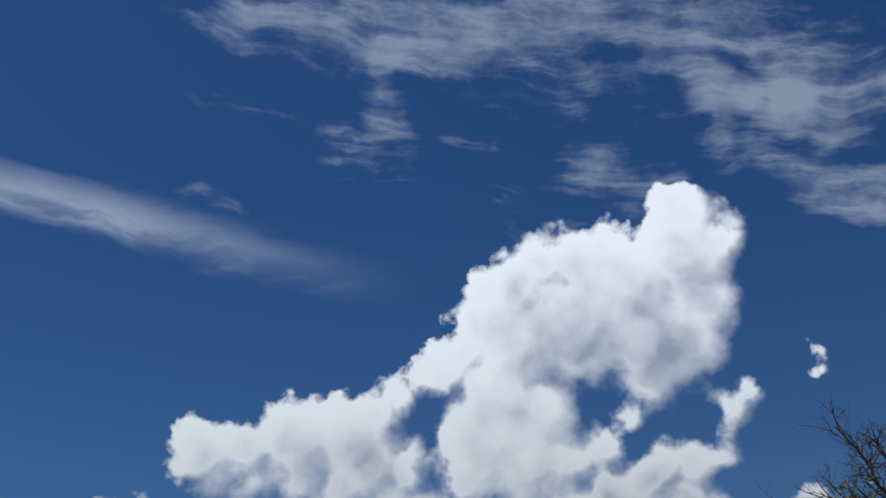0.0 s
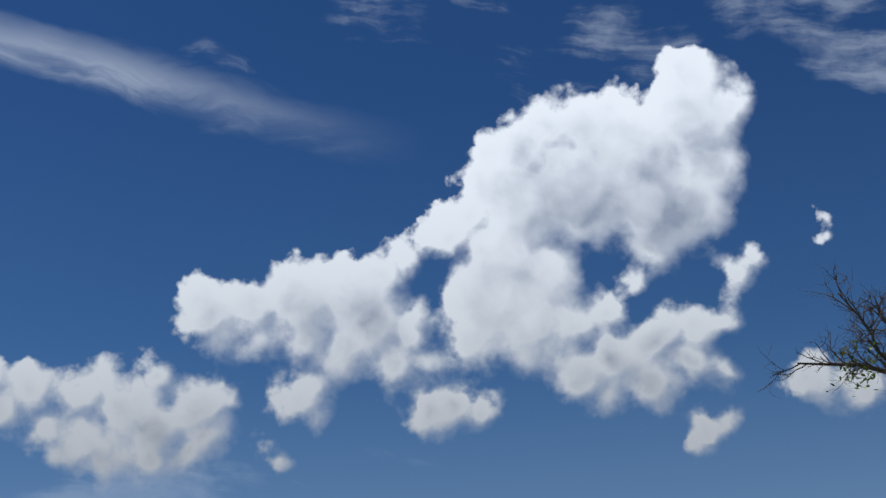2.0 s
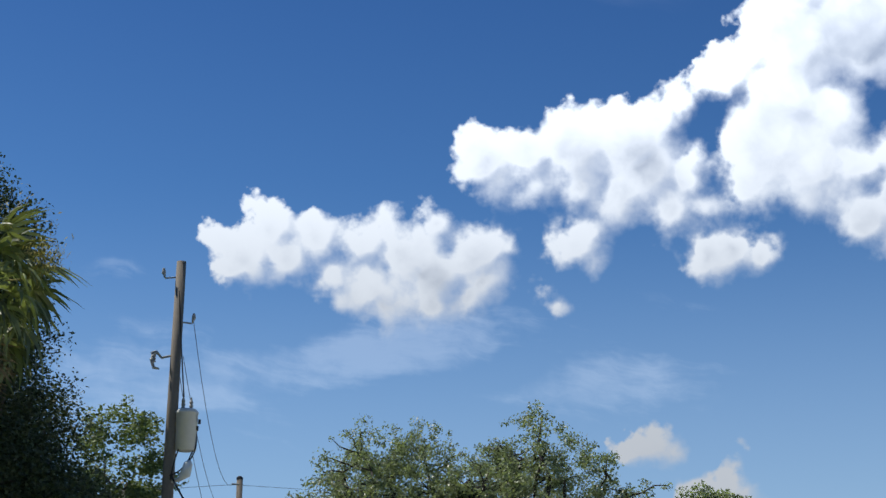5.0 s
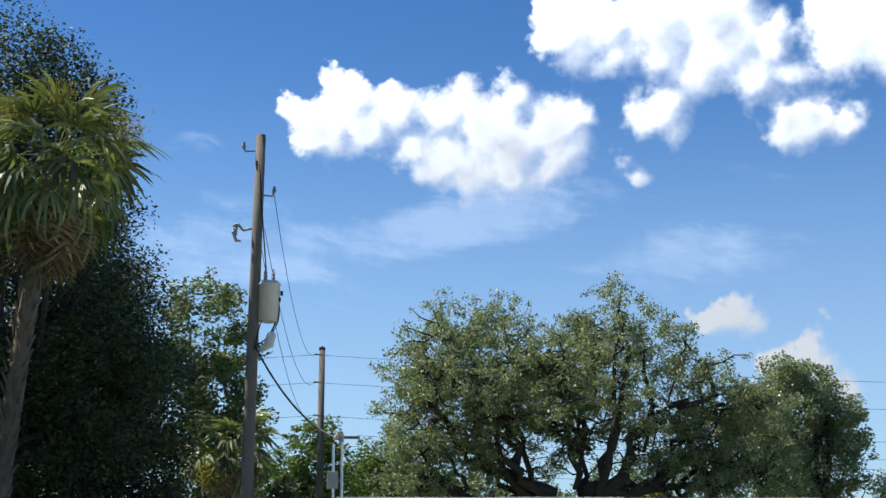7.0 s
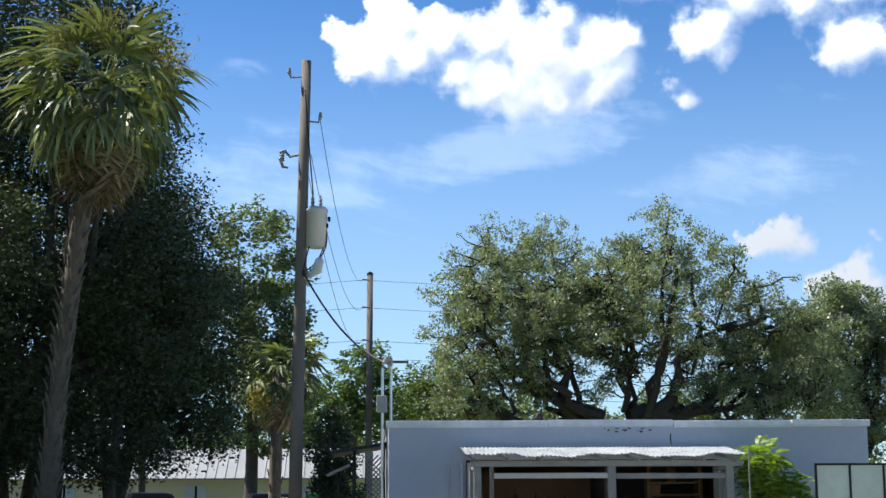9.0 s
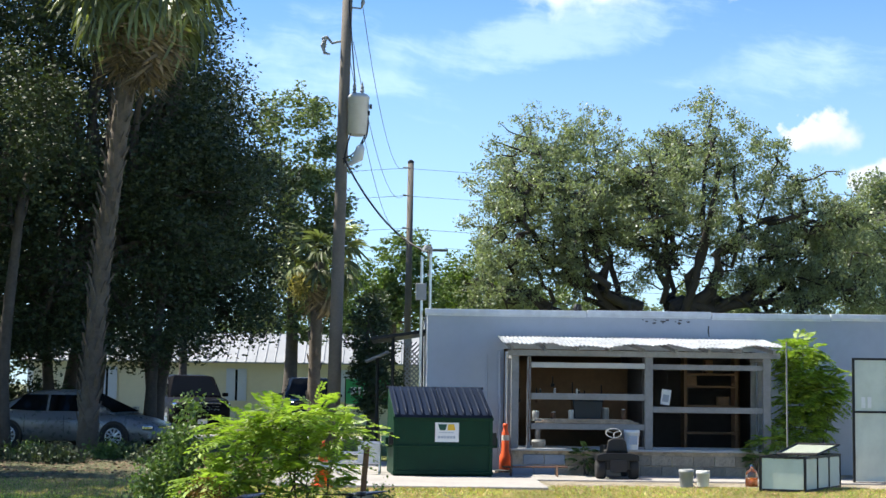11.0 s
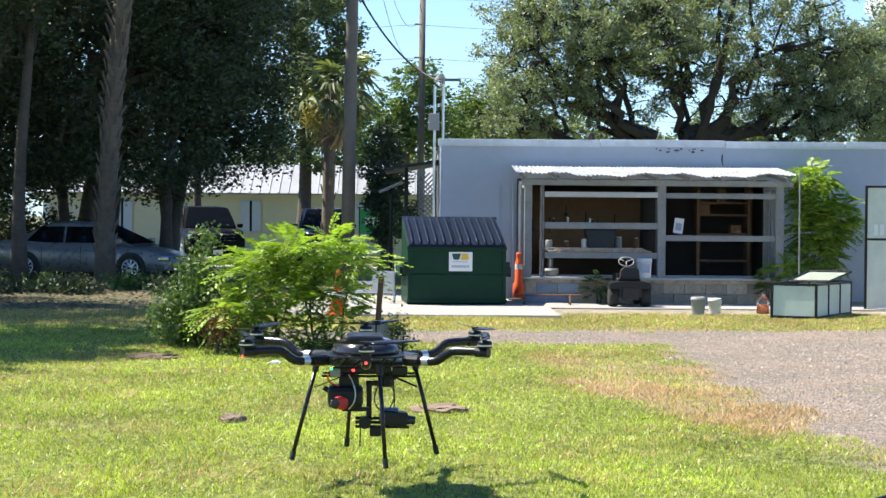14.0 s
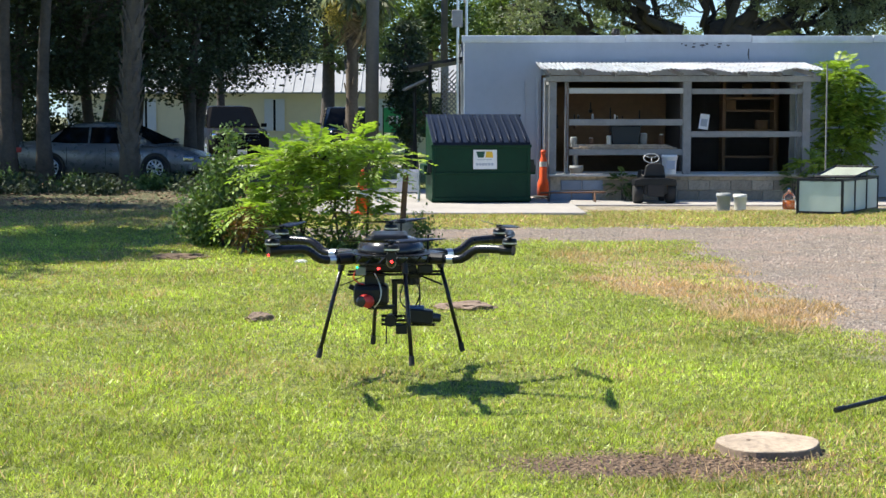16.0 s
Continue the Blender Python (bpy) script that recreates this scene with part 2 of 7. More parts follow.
# ---- materials ----
def material(name, base, rough=0.7, metal=0.0, vary=0.25, grain=8.0, stain=0.8, bump=0.15, tint=None, each=0.0, island=0.0, through_light=0.0, spec=0.5):
    """A surface of a base colour with grain and stains at two scales (per metre) and a fine relief."""
    m = bpy.data.materials.new(name)
    m.use_nodes = True
    t = m.node_tree
    t.nodes.clear()
    k = Nodes(t)
    at = t.nodes.new("ShaderNodeTexCoord").outputs["Object"]
    fine, wide = k.noise(at, grain, 6.0, 0.65), k.noise(at, stain, 4.0, 0.6)
    light = k.math("ADD", k.ramp(fine, 0.2, 0.8, 1 - vary * 0.6, 1 + vary * 0.6, False), k.ramp(wide, 0.25, 0.75, -vary * 0.5, vary * 0.5, False))
    if each:
        light = k.math("MULTIPLY", light, k.ramp(t.nodes.new("ShaderNodeObjectInfo").outputs["Random"], 0, 1, 1 - each, 1 + each, False))
    if island:
        light = k.math("MULTIPLY", light, k.ramp(t.nodes.new("ShaderNodeNewGeometry").outputs["Random Per Island"], 0, 1, 1 - island, 1 + island, False))
    colour = k.mix(1.0, base, k.add("ShaderNodeCombineXYZ", (light, light, light)), "MULTIPLY")
    if tint:
        worn = k.ramp(k.noise(at, stain * 2.3, 6.0, 0.7), 0.52, 0.7)
        colour = k.mix(worn, colour, tint)
    b = t.nodes.new("ShaderNodeBsdfPrincipled")
    t.links.new(colour, b.inputs["Base Color"])
    t.links.new(k.ramp(fine, 0.2, 0.8, max(0.03, rough - 0.1), min(1, rough + 0.1), False), b.inputs["Roughness"])
    b.inputs["Metallic"].default_value = metal
    b.inputs["Specular IOR Level"].default_value = spec
    if bump:
        n = t.nodes.new("ShaderNodeBump")
        n.inputs["Strength"].default_value, n.inputs["Distance"].default_value = bump, 0.02
        t.links.new(fine, n.inputs["Height"])
        t.links.new(n.outputs[0], b.inputs["Normal"])
    shader = b.outputs[0]
    if through_light:
        tr = k.add("ShaderNodeBsdfTranslucent", {"Color": k.mix(1.0, colour, (1.15, 1.25, 0.55), "MULTIPLY")})
        shader = k.add("ShaderNodeMixShader", (through_light, shader, tr))
    t.links.new(shader, t.nodes.new("ShaderNodeOutputMaterial").inputs[0])
    return m


def plain(name, colour, rough=0.5, metal=0.0, glow=0.0):
    m = bpy.data.materials.new(name)
    m.use_nodes = True
    b = m.node_tree.nodes["Principled BSDF"]
    b.inputs["Base Color"].default_value, b.inputs["Roughness"].default_value, b.inputs["Metallic"].default_value = (*colour, 1), rough, metal
    if glow:
        b.inputs["Emission Color"].default_value, b.inputs["Emission Strength"].default_value = (*colour, 1), glow
    return m


def glass(name, colour, rough=0.02, clear=0.6):
    m = bpy.data.materials.new(name)
    m.use_nodes = True
    t = m.node_tree
    t.nodes.clear()
    k = Nodes(t)
    g = k.add("ShaderNodeBsdfGlossy", {"Color": (1, 1, 1, 1), "Roughness": rough})
    c = k.add("ShaderNodeBsdfTransparent", {"Color": (*colour, 1)})
    f = k.math("MULTIPLY_ADD", k.add("ShaderNodeFresnel", {"IOR": 1.5}), clear, 0.02)
    t.links.new(k.add("ShaderNodeMixShader", (f, c, g)), t.nodes.new("ShaderNodeOutputMaterial").inputs[0])
    return m


M = dict(
    wall=material("grey wall paint", (0.40, 0.44, 0.50), 0.75, vary=0.10, grain=5, stain=0.7, bump=0.1),
    block=material("concrete block", (0.40, 0.33, 0.24), 0.9, vary=0.45, grain=14, stain=2.2, tint=(0.17, 0.15, 0.12), each=0.25),
    block_grey=material("painted block", (0.25, 0.29, 0.34), 0.85, vary=0.2, grain=14, stain=2, each=0.1),
    concrete=material("slab concrete", (0.34, 0.315, 0.285), 0.9, vary=0.28, grain=9, stain=0.9, tint=(0.36, 0.33, 0.29)),
    flash=material("roof edge metal", (0.62, 0.65, 0.68), 0.45, 0.2, vary=0.25, grain=6, stain=2),
    tin=material("corrugated tin", (0.70, 0.73, 0.76), 0.45, 0.25, vary=0.4, grain=7, stain=1.8, tint=(0.30, 0.27, 0.24)),
    timber=material("weathered grey timber", (0.24, 0.24, 0.235), 0.85, vary=0.3, grain=16, stain=2.5),
    timber_white=material("whitewashed timber", (0.46, 0.46, 0.44), 0.8, vary=0.2, grain=16, stain=2.5),
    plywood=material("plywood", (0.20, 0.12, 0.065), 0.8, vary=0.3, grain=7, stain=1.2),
    # holds the room's shade in its colour; the peeled spots and crack share it
    dark=material("room shade and peeled spots", (0.085, 0.077, 0.075), 0.85, vary=0.3),
    rust=material("rusty iron", (0.16, 0.085, 0.05), 0.85, 0.2, vary=0.4, grain=18, stain=4),
    bark=material("bark", (0.105, 0.085, 0.068), 0.95, vary=0.55, grain=11, stain=2.5, bump=0.6),
    bark_oak=material("oak bark", (0.045, 0.038, 0.034), 0.95, vary=0.5, grain=10, stain=2, bump=0.6),
    palm_bark=material("palm bark", (0.15, 0.12, 0.09), 0.95, vary=0.5, grain=13, stain=2.5, bump=0.6),
    pole=material("creosoted pole", (0.16, 0.14, 0.118), 0.9, vary=0.35, grain=16, stain=1.2, bump=0.3),
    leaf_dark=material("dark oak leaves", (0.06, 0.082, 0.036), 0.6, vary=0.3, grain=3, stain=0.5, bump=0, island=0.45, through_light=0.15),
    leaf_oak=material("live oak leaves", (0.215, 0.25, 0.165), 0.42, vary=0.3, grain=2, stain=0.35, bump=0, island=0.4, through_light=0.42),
    leaf_far=material("far leaves", (0.15, 0.19, 0.08), 0.6, vary=0.3, grain=2, stain=0.3, bump=0, island=0.4, through_light=0.3),
    leaf_pine=material("pine leaves", (0.13, 0.19, 0.055), 0.6, vary=0.3, grain=2, stain=0.3, bump=0, island=0.4, through_light=0.35),
    leaf_bright=material("bright leaflets", (0.26, 0.37, 0.055), 0.5, vary=0.3, grain=5, stain=1.4, bump=0, island=0.35, through_light=0.4, tint=(0.30, 0.33, 0.05)),
    leaf_shrub=material("shrub leaves", (0.115, 0.18, 0.05), 0.5, vary=0.3, grain=5, stain=1.5, bump=0, island=0.45, through_light=0.3),
    leaf_red=material("reddish leaves", (0.24, 0.13, 0.06), 0.6, vary=0.3, grain=5, stain=1.5, bump=0, island=0.35, through_light=0.3),
    frond=material("palm frond", (0.19, 0.22, 0.10), 0.45, vary=0.3, grain=4, stain=0.9, bump=0, island=0.35, each=0.45, through_light=0.25),
    frond_dead=material("dead palm frond", (0.29, 0.22, 0.14), 0.7, vary=0.35, grain=4, stain=0.9, bump=0, island=0.4, each=0.25, through_light=0.2),
    moss=material("flower stalks", (0.33, 0.28, 0.10), 0.8, vary=0.3, bump=0, island=0.4, through_light=0.3),
    twig=material("bare twigs", (0.11, 0.085, 0.065), 0.9, vary=0.3, bump=0),
    green_steel=material("green painted steel", (0.005, 0.036, 0.017), 0.5, spec=0.18, vary=0.3, grain=5, stain=1.2, bump=0.05),
    lid=material("dark blue plastic lid", (0.008, 0.014, 0.030), 0.55, spec=0.1, vary=0.3, grain=6, stain=1.5, bump=0.05),
    white=material("white paint", (0.78, 0.78, 0.76), 0.6, vary=0.08, bump=0.02),
    off_white=material("off-white plastic", (0.62, 0.62, 0.58), 0.55, vary=0.15, grain=8, stain=3, bump=0.03),
    grey_plastic=material("grey plastic", (0.27, 0.275, 0.27), 0.6, vary=0.2, bump=0.03),
    orange=material("safety orange plastic", (0.85, 0.115, 0.025), 0.5, vary=0.15, grain=9, stain=3, bump=0.02),
    black=material("black plastic", (0.010, 0.010, 0.011), 0.4, spec=0.35, vary=0.2, bump=0.03),
    black_soft=material("black rubber", (0.022, 0.021, 0.021), 0.75, vary=0.25, bump=0.05),
    carbon=material("carbon fibre", (0.010, 0.010, 0.012), 0.3, spec=0.4, vary=0.15, grain=60, stain=5, bump=0.03),
    metal=material("bare aluminium", (0.62, 0.63, 0.64), 0.32, 0.9, vary=0.1, bump=0.02),
    chrome=material("chrome", (0.75, 0.76, 0.77), 0.12, 1.0, vary=0.05, bump=0),
    hood=material("glossy dark cover", (0.03, 0.03, 0.033), 0.16, vary=0.1, bump=0.01),
    red=material("red anodised part", (0.55, 0.03, 0.025), 0.35, vary=0.1, bump=0.02),
    brass=material("yellow bracket", (0.42, 0.33, 0.12), 0.5, 0.4, vary=0.2, bump=0.03),
    blue=material("blue circuit board", (0.03, 0.10, 0.26), 0.4, vary=0.2, bump=0.03),
    silver_paint=material("silver car paint", (0.25, 0.245, 0.24), 0.3, 0.35, vary=0.05, bump=0),
    black_paint=material("black car paint", (0.008, 0.008, 0.010), 0.45, 0.0, vary=0.05, bump=0, spec=0.04),
    navy_paint=material("dark blue car paint", (0.014, 0.024, 0.042), 0.15, 0.0, vary=0.05, bump=0, spec=0.25),
    car_glass=plain("tinted car glass", (0.012, 0.014, 0.017), 0.04),
    wind_glass=material("windscreen glass", (0.012, 0.015, 0.02), 0.1, vary=0.05, bump=0, spec=0.12),
    tyre=material("tyre rubber", (0.02, 0.02, 0.02), 0.85, vary=0.2, bump=0.1),
    cream=material("cream siding", (0.62, 0.58, 0.42), 0.75, vary=0.08, grain=4, stain=0.6, bump=0.03),
    roof_metal=material("white metal roof", (0.33, 0.34, 0.35), 0.5, 0.1, vary=0.15, grain=3, stain=0.6, bump=0.03),
    shutter=material("pale blue shutter", (0.50, 0.55, 0.62), 0.6, vary=0.1, bump=0.02),
    banner=material("green banner", (0.05, 0.36, 0.12), 0.6, vary=0.1, bump=0.02),
    yellow=material("yellow print", (0.78, 0.48, 0.04), 0.6, vary=0.08, bump=0),
    dark_green=material("dark green print", (0.01, 0.07, 0.04), 0.6, vary=0.08, bump=0),
    grey_print=material("grey print", (0.38, 0.42, 0.48), 0.6, vary=0.05, bump=0),
    poly=material("frosted polycarbonate", (0.62, 0.66, 0.56), 0.35, vary=0.2, grain=3, stain=1.3, bump=0.02),
    zinc=material("galvanised tank paint", (0.60, 0.61, 0.60), 0.45, 0.1, vary=0.12, bump=0.02),
    wire=material("black cable", (0.02, 0.02, 0.02), 0.6, vary=0.1, bump=0),
    wood_cut=material("sawn stump wood", (0.38, 0.30, 0.215), 0.85, vary=0.6, grain=26, stain=6, bump=0.5, tint=(0.24, 0.185, 0.14)),
    stump_old=material("rotten stump", (0.21, 0.15, 0.105), 0.95, vary=0.5, grain=18, stain=5, bump=0.5),
    stone=material("gravel stones", (0.32, 0.27, 0.22), 0.9, vary=0.4, grain=20, stain=3, island=0.4),
    leaf_litter=material("dry leaf litter", (0.19, 0.125, 0.075), 0.9, vary=0.3, bump=0, island=0.5),
    orange_liquid=material("orange liquid", (0.55, 0.14, 0.03), 0.2, vary=0.1, bump=0),
    jug=glass("clear jug plastic", (0.80, 0.86, 0.92), 0.06, 0.8),
    led_red=plain("red lamp", (1.0, 0.03, 0.03), 0.3, glow=3.0),
    led_green=plain("green lamp", (0.03, 0.9, 0.4), 0.3, glow=1.5),
    grass=material("grass blades", (0.375, 0.435, 0.08), 0.42, vary=1.1, grain=16.0, stain=0.6, bump=0, island=0.7, through_light=0.42, tint=(0.45, 0.45, 0.14)),
    straw=material("dry grass blades", (0.58, 0.385, 0.20), 0.7, vary=0.3, grain=3, stain=0.6, bump=0, island=0.4, through_light=0.25),
)


# ---- shaping helpers ----
def part(name, bm, mat, parent=None, label="", smooth=False):
    me = bpy.data.meshes.new(name)
    bm.to_mesh(me)
    bm.free()
    return part_mesh(name, me, mat, parent, label, smooth)


def part_mesh(name, me, mat, parent=None, label="", smooth=False):
    if mat is not None:
        me.materials.append(M[mat] if isinstance(mat, str) else mat)
    if smooth:
        me.polygons.foreach_set("use_smooth", [True] * len(me.polygons))
    ob = new(name, me)
    if parent is not None:
        ob.parent = parent
    if label:
        ob["label"] = label
    return ob


def empty(name, label, category, at=(0, 0, 0), turn=0.0, group="", kind=""):
    e = new(name)
    e.empty_display_size = 0.2
    e.matrix_world = pose(*at, 0, 0, turn)
    return tagged(e, label, category, group, kind)


def box(bm, at, size, turn=None, bevel=0.0):
    m = Matrix.Translation(at) @ (turn.to_4x4() if turn is not None else Matrix()) @ Matrix.Diagonal((*size, 1))
    made = bmesh.ops.create_cube(bm, size=1.0, matrix=m)
    if bevel:
        es = list({e for v in made["verts"] for e in v.link_edges})
        bmesh.ops.bevel(bm, geom=es, offset=bevel, segments=2, affect="EDGES", profile=0.5)
    return bm


def boxed(at, size, turn=None, bevel=0.0):
    return box(bmesh.new(), at, size, turn, bevel)


def span(bm, a, b, bevel=0.0):
    """A box from one corner to the opposite one."""
    a, b = Vector(a), Vector(b)
    return box(bm, (a + b) / 2, [abs(c) for c in (b - a)], None, bevel)


def rings(bm, centres, radii, seg=10, caps=True, squash=None):
    """A tube through points, with a radius at each."""
    pts = [Vector(c) for c in centres]
    loops = []
    ref = Vector((0.31, 0.87, 0.2)).normalized()
    for i, c in enumerate(pts):
        way = (pts[min(i + 1, len(pts) - 1)] - pts[max(i - 1, 0)])
        way = way.normalized() if way.length > 1e-9 else Vector((0, 0, 1))
        u = way.cross(ref)
        u = u.normalized() if u.length > 1e-3 else way.orthogonal().normalized()
        v = way.cross(u)
        loops.append([bm.verts.new(c + (u * math.cos(2 * math.pi * j / seg) + v * math.sin(2 * math.pi * j / seg)) * radii[i]) for j in range(seg)])
    for a, b in zip(loops, loops[1:]):
        for j in range(seg):
            bm.faces.new((a[j], a[(j + 1) % seg], b[(j + 1) % seg], b[j]))
    if caps:
        bm.faces.new(loops[0][::-1])
        bm.faces.new(loops[-1])
    return bm


def tube(a, b, r0, r1=None, seg=10):
    return rings(bmesh.new(), (a, b), (r0, r0 if r1 is None else r1), seg)


def lathe(profile, seg=24, at=(0, 0, 0)):
    """A turned shape from (radius, height) pairs."""
    bm = bmesh.new()
    loops = [[bm.verts.new((at[0] + r * math.cos(2 * math.pi * j / seg), at[1] + r * math.sin(2 * math.pi * j / seg), at[2] + z)) for j in range(seg)] for r, z in profile]
    for a, b in zip(loops, loops[1:]):
        for j in range(seg):
            bm.faces.new((a[j], a[(j + 1) % seg], b[(j + 1) % seg], b[j]))
    bm.faces.new(loops[0][::-1])
    bm.faces.new(loops[-1])
    return bm


def prism(outline, y0, y1, axis="y", bevel=0.0):
    """A solid from an outline in a plane, drawn out along an axis."""
    bm = bmesh.new()

    def p(u, v, w):
        return {"y": (u, w, v), "x": (w, u, v), "z": (u, v, w)}[axis]
    a = [bm.verts.new(p(u, v, y0)) for u, v in outline]
    b = [bm.verts.new(p(u, v, y1)) for u, v in outline]
    bm.faces.new(a)
    bm.faces.new(b[::-1])
    for i in range(len(a)):
        j = (i + 1) % len(a)
        bm.faces.new((a[j], a[i], b[i], b[j]))
    bmesh.ops.recalc_face_normals(bm, faces=bm.faces)
    if bevel:
        bmesh.ops.bevel(bm, geom=list(bm.edges), offset=bevel, segments=2, affect="EDGES", profile=0.5)
    return bm


def cards(name, mat, at, along, across, parent=None, label="", shape="leaf"):
    """Many small leaves in one mesh: centres, half lengths and half widths as arrays of vectors."""
    n = len(at)
    if shape == "leaf":
        v = np.stack([at - along, at + across, at + along, at - across], 1).reshape(-1, 3)
        size = 4
    else:
        v = np.stack([at - across, at + across, at + along], 1).reshape(-1, 3)
        size = 3
    me = bpy.data.meshes.new(name)
    me.vertices.add(len(v))
    me.vertices.foreach_set("co", v.astype(np.float32).ravel())
    me.loops.add(n * size)
    me.loops.foreach_set("vertex_index", np.arange(n * size, dtype=np.int32))
    me.polygons.add(n)
    me.polygons.foreach_set("loop_start", np.arange(0, n * size, size, dtype=np.int32))
    me.update(calc_edges=True)
    return part_mesh(name, me, mat, parent, label)


def ways(rng, n):
    d = rng.normal(size=(n, 3))
    return d / np.linalg.norm(d, axis=1, keepdims=True)

# ---- ground: one sheet with lawn, gravel drive and bare earth ----
def gravel_amount(x, y):
    """How much gravel lies at a place of the plan (0 to 1)."""
    wobble = 0.5 * noise.noise((x * 0.9, y * 0.9, 3.1)) + 0.25 * noise.noise((x * 2.7, y * 2.7, 8.1))
    drive = min(1, max(0, (x - 2.9 + wobble) / 0.35)) * min(1, max(0, (22.5 - y + wobble) / 0.5)) * min(1, max(0, (y - 4.0) / 2))
    band = min(1, max(0, (y - 19.5 + wobble * 1.3 + 0.10 * x) / 0.5)) * min(1, max(0, (22.0 - y + wobble) / 0.4)) * min(1, max(0, (x + 3.2 + wobble) / 1.4))
    return max(drive, band)


def make_ground():
    m = bpy.data.materials.new("lawn and gravel")
    m.use_nodes = True
    t = m.node_tree
    t.nodes.clear()
    k = Nodes(t)
    at = t.nodes.new("ShaderNodeTexCoord").outputs["Object"]
    s = t.nodes.new("ShaderNodeSeparateXYZ")
    t.links.new(at, s.inputs[0])
    x, y = s.outputs[0], s.outputs[1]
    wob = k.math("ADD", k.math("MULTIPLY_ADD", k.noise(at, 0.8, 3.0), 1.5, -0.75), k.math("MULTIPLY_ADD", k.noise(at, 3.5, 4.0), 0.8, -0.4))
    drive = k.math("MULTIPLY", k.ramp(k.math("ADD", x, wob), 2.75, 3.25), k.math("MULTIPLY", k.ramp(k.math("ADD", y, wob), 22.6, 22.0), k.ramp(y, 4.0, 6.0)))
    band = k.math("MULTIPLY", k.math("MULTIPLY", k.ramp(k.math("ADD", k.math("MULTIPLY_ADD", x, 0.10, y), wob), 19.3, 20.0), k.ramp(k.math("ADD", y, wob), 22.3, 21.8)), k.ramp(k.math("ADD", x, wob), -3.2, -1.8))
    gravel = k.math("MAXIMUM", drive, band)
    lip = k.math("MULTIPLY_ADD", y, -0.33, 6.32)
    past = k.math("SUBTRACT", k.math("MULTIPLY_ADD", wob, 0.6, x), k.math("MAXIMUM", lip, 1.35))
    fringe = k.math("MULTIPLY", k.math("MULTIPLY", k.ramp(past, -0.15, 0.3), k.math("MULTIPLY", k.ramp(y, 18.5, 16.0), k.ramp(y, 8.4, 9.4))), k.ramp(k.noise(at, 2.2, 5.0, 0.65), 0.36, 0.52))
    # lawn: soil and thatch under the blades, with worn patches
    soil = k.mix(k.ramp(k.noise(at, 7.0, 6.0, 0.75), 0.4, 0.6), (0.11, 0.135, 0.028), (0.30, 0.32, 0.075))
    soil = k.mix(k.ramp(k.noise(at, 18.0, 5.0, 0.7), 0.5, 0.62), soil, (0.075, 0.085, 0.025))
    soil = k.mix(k.ramp(k.noise(at, 0.7, 5.0, 0.65), 0.55, 0.75), soil, (0.36, 0.33, 0.11))
    soil = k.mix(k.ramp(k.noise(at, 2.4, 6.0, 0.7), 0.62, 0.75), soil, (0.22, 0.17, 0.10))
    soil = k.mix(fringe, soil, (0.36, 0.25, 0.15))
    near = k.math("SQRT", k.math("ADD", k.math("POWER", k.math("MULTIPLY", k.math("SUBTRACT", x, 1.1), 0.85), 2.0), k.math("POWER", k.math("MULTIPLY", k.math("SUBTRACT", y, 6.9), 1.9), 2.0)))
    soil = k.mix(k.ramp(k.math("ADD", near, k.math("MULTIPLY", wob, 0.55)), 0.85, 0.45), soil, (0.14, 0.09, 0.055))
    stones = t.nodes.new("ShaderNodeTexVoronoi")
    t.links.new(at, stones.inputs["Vector"])
    stones.inputs["Scale"].default_value = 45.0
    grit = k.mix(k.ramp(stones.outputs["Distance"], 0.05, 0.6), (0.35, 0.295, 0.235), (0.19, 0.155, 0.12))
    grit = k.mix(k.math("MULTIPLY", k.ramp(k.noise(at, 60.0, 3.0, 0.6), 0.45, 0.75), 0.6), grit, (0.44, 0.375, 0.32))
    grit = k.mix(k.ramp(k.noise(at, 0.6, 5.0, 0.6), 0.42, 0.7), grit, (0.35, 0.26, 0.205))
    grit = k.mix(k.math("MULTIPLY", k.ramp(k.noise(at, 11.0, 6.0, 0.8), 0.48, 0.60), 0.8), grit, (0.16, 0.125, 0.095))
    grit = k.mix(k.math("MULTIPLY", k.ramp(k.noise(at, 2.2, 6.0, 0.75), 0.5, 0.68), 0.75), grit, (0.34, 0.225, 0.14))
    grit = k.mix(k.ramp(k.noise(at, 1.3, 5.0, 0.7), 0.60, 0.72), grit, (0.22, 0.23, 0.08))
    yard = k.math("MULTIPLY", k.ramp(k.math("ADD", y, wob), 25.6, 26.2), k.math("MULTIPLY", k.ramp(y, 31.0, 30.0), k.ramp(k.math("ADD", x, wob), 1.0, 2.0)))
    earth = k.mix(k.ramp(k.noise(at, 2.0, 6.0, 0.65), 0.35, 0.65), (0.43, 0.36, 0.27), (0.28, 0.24, 0.15))
    # grass under the trees, with their shade painted into its dark colour
    litter = k.mix(k.ramp(k.noise(at, 3.0, 6.0, 0.7), 0.35, 0.65), (0.075, 0.085, 0.035), (0.14, 0.145, 0.06))
    wood = k.math("MULTIPLY", k.ramp(k.math("ADD", y, wob), 25.5, 27.5), k.ramp(x, -1.5, -3.5))
    colour = k.mix(wood, soil, litter)
    colour = k.mix(yard, colour, earth)
    colour = k.mix(gravel, colour, grit)
    b = t.nodes.new("ShaderNodeBsdfPrincipled")
    t.links.new(colour, b.inputs["Base Color"])
    b.inputs["Roughness"].default_value = 0.95
    bump = t.nodes.new("ShaderNodeBump")
    bump.inputs["Strength"].default_value, bump.inputs["Distance"].default_value = 0.8, 0.04
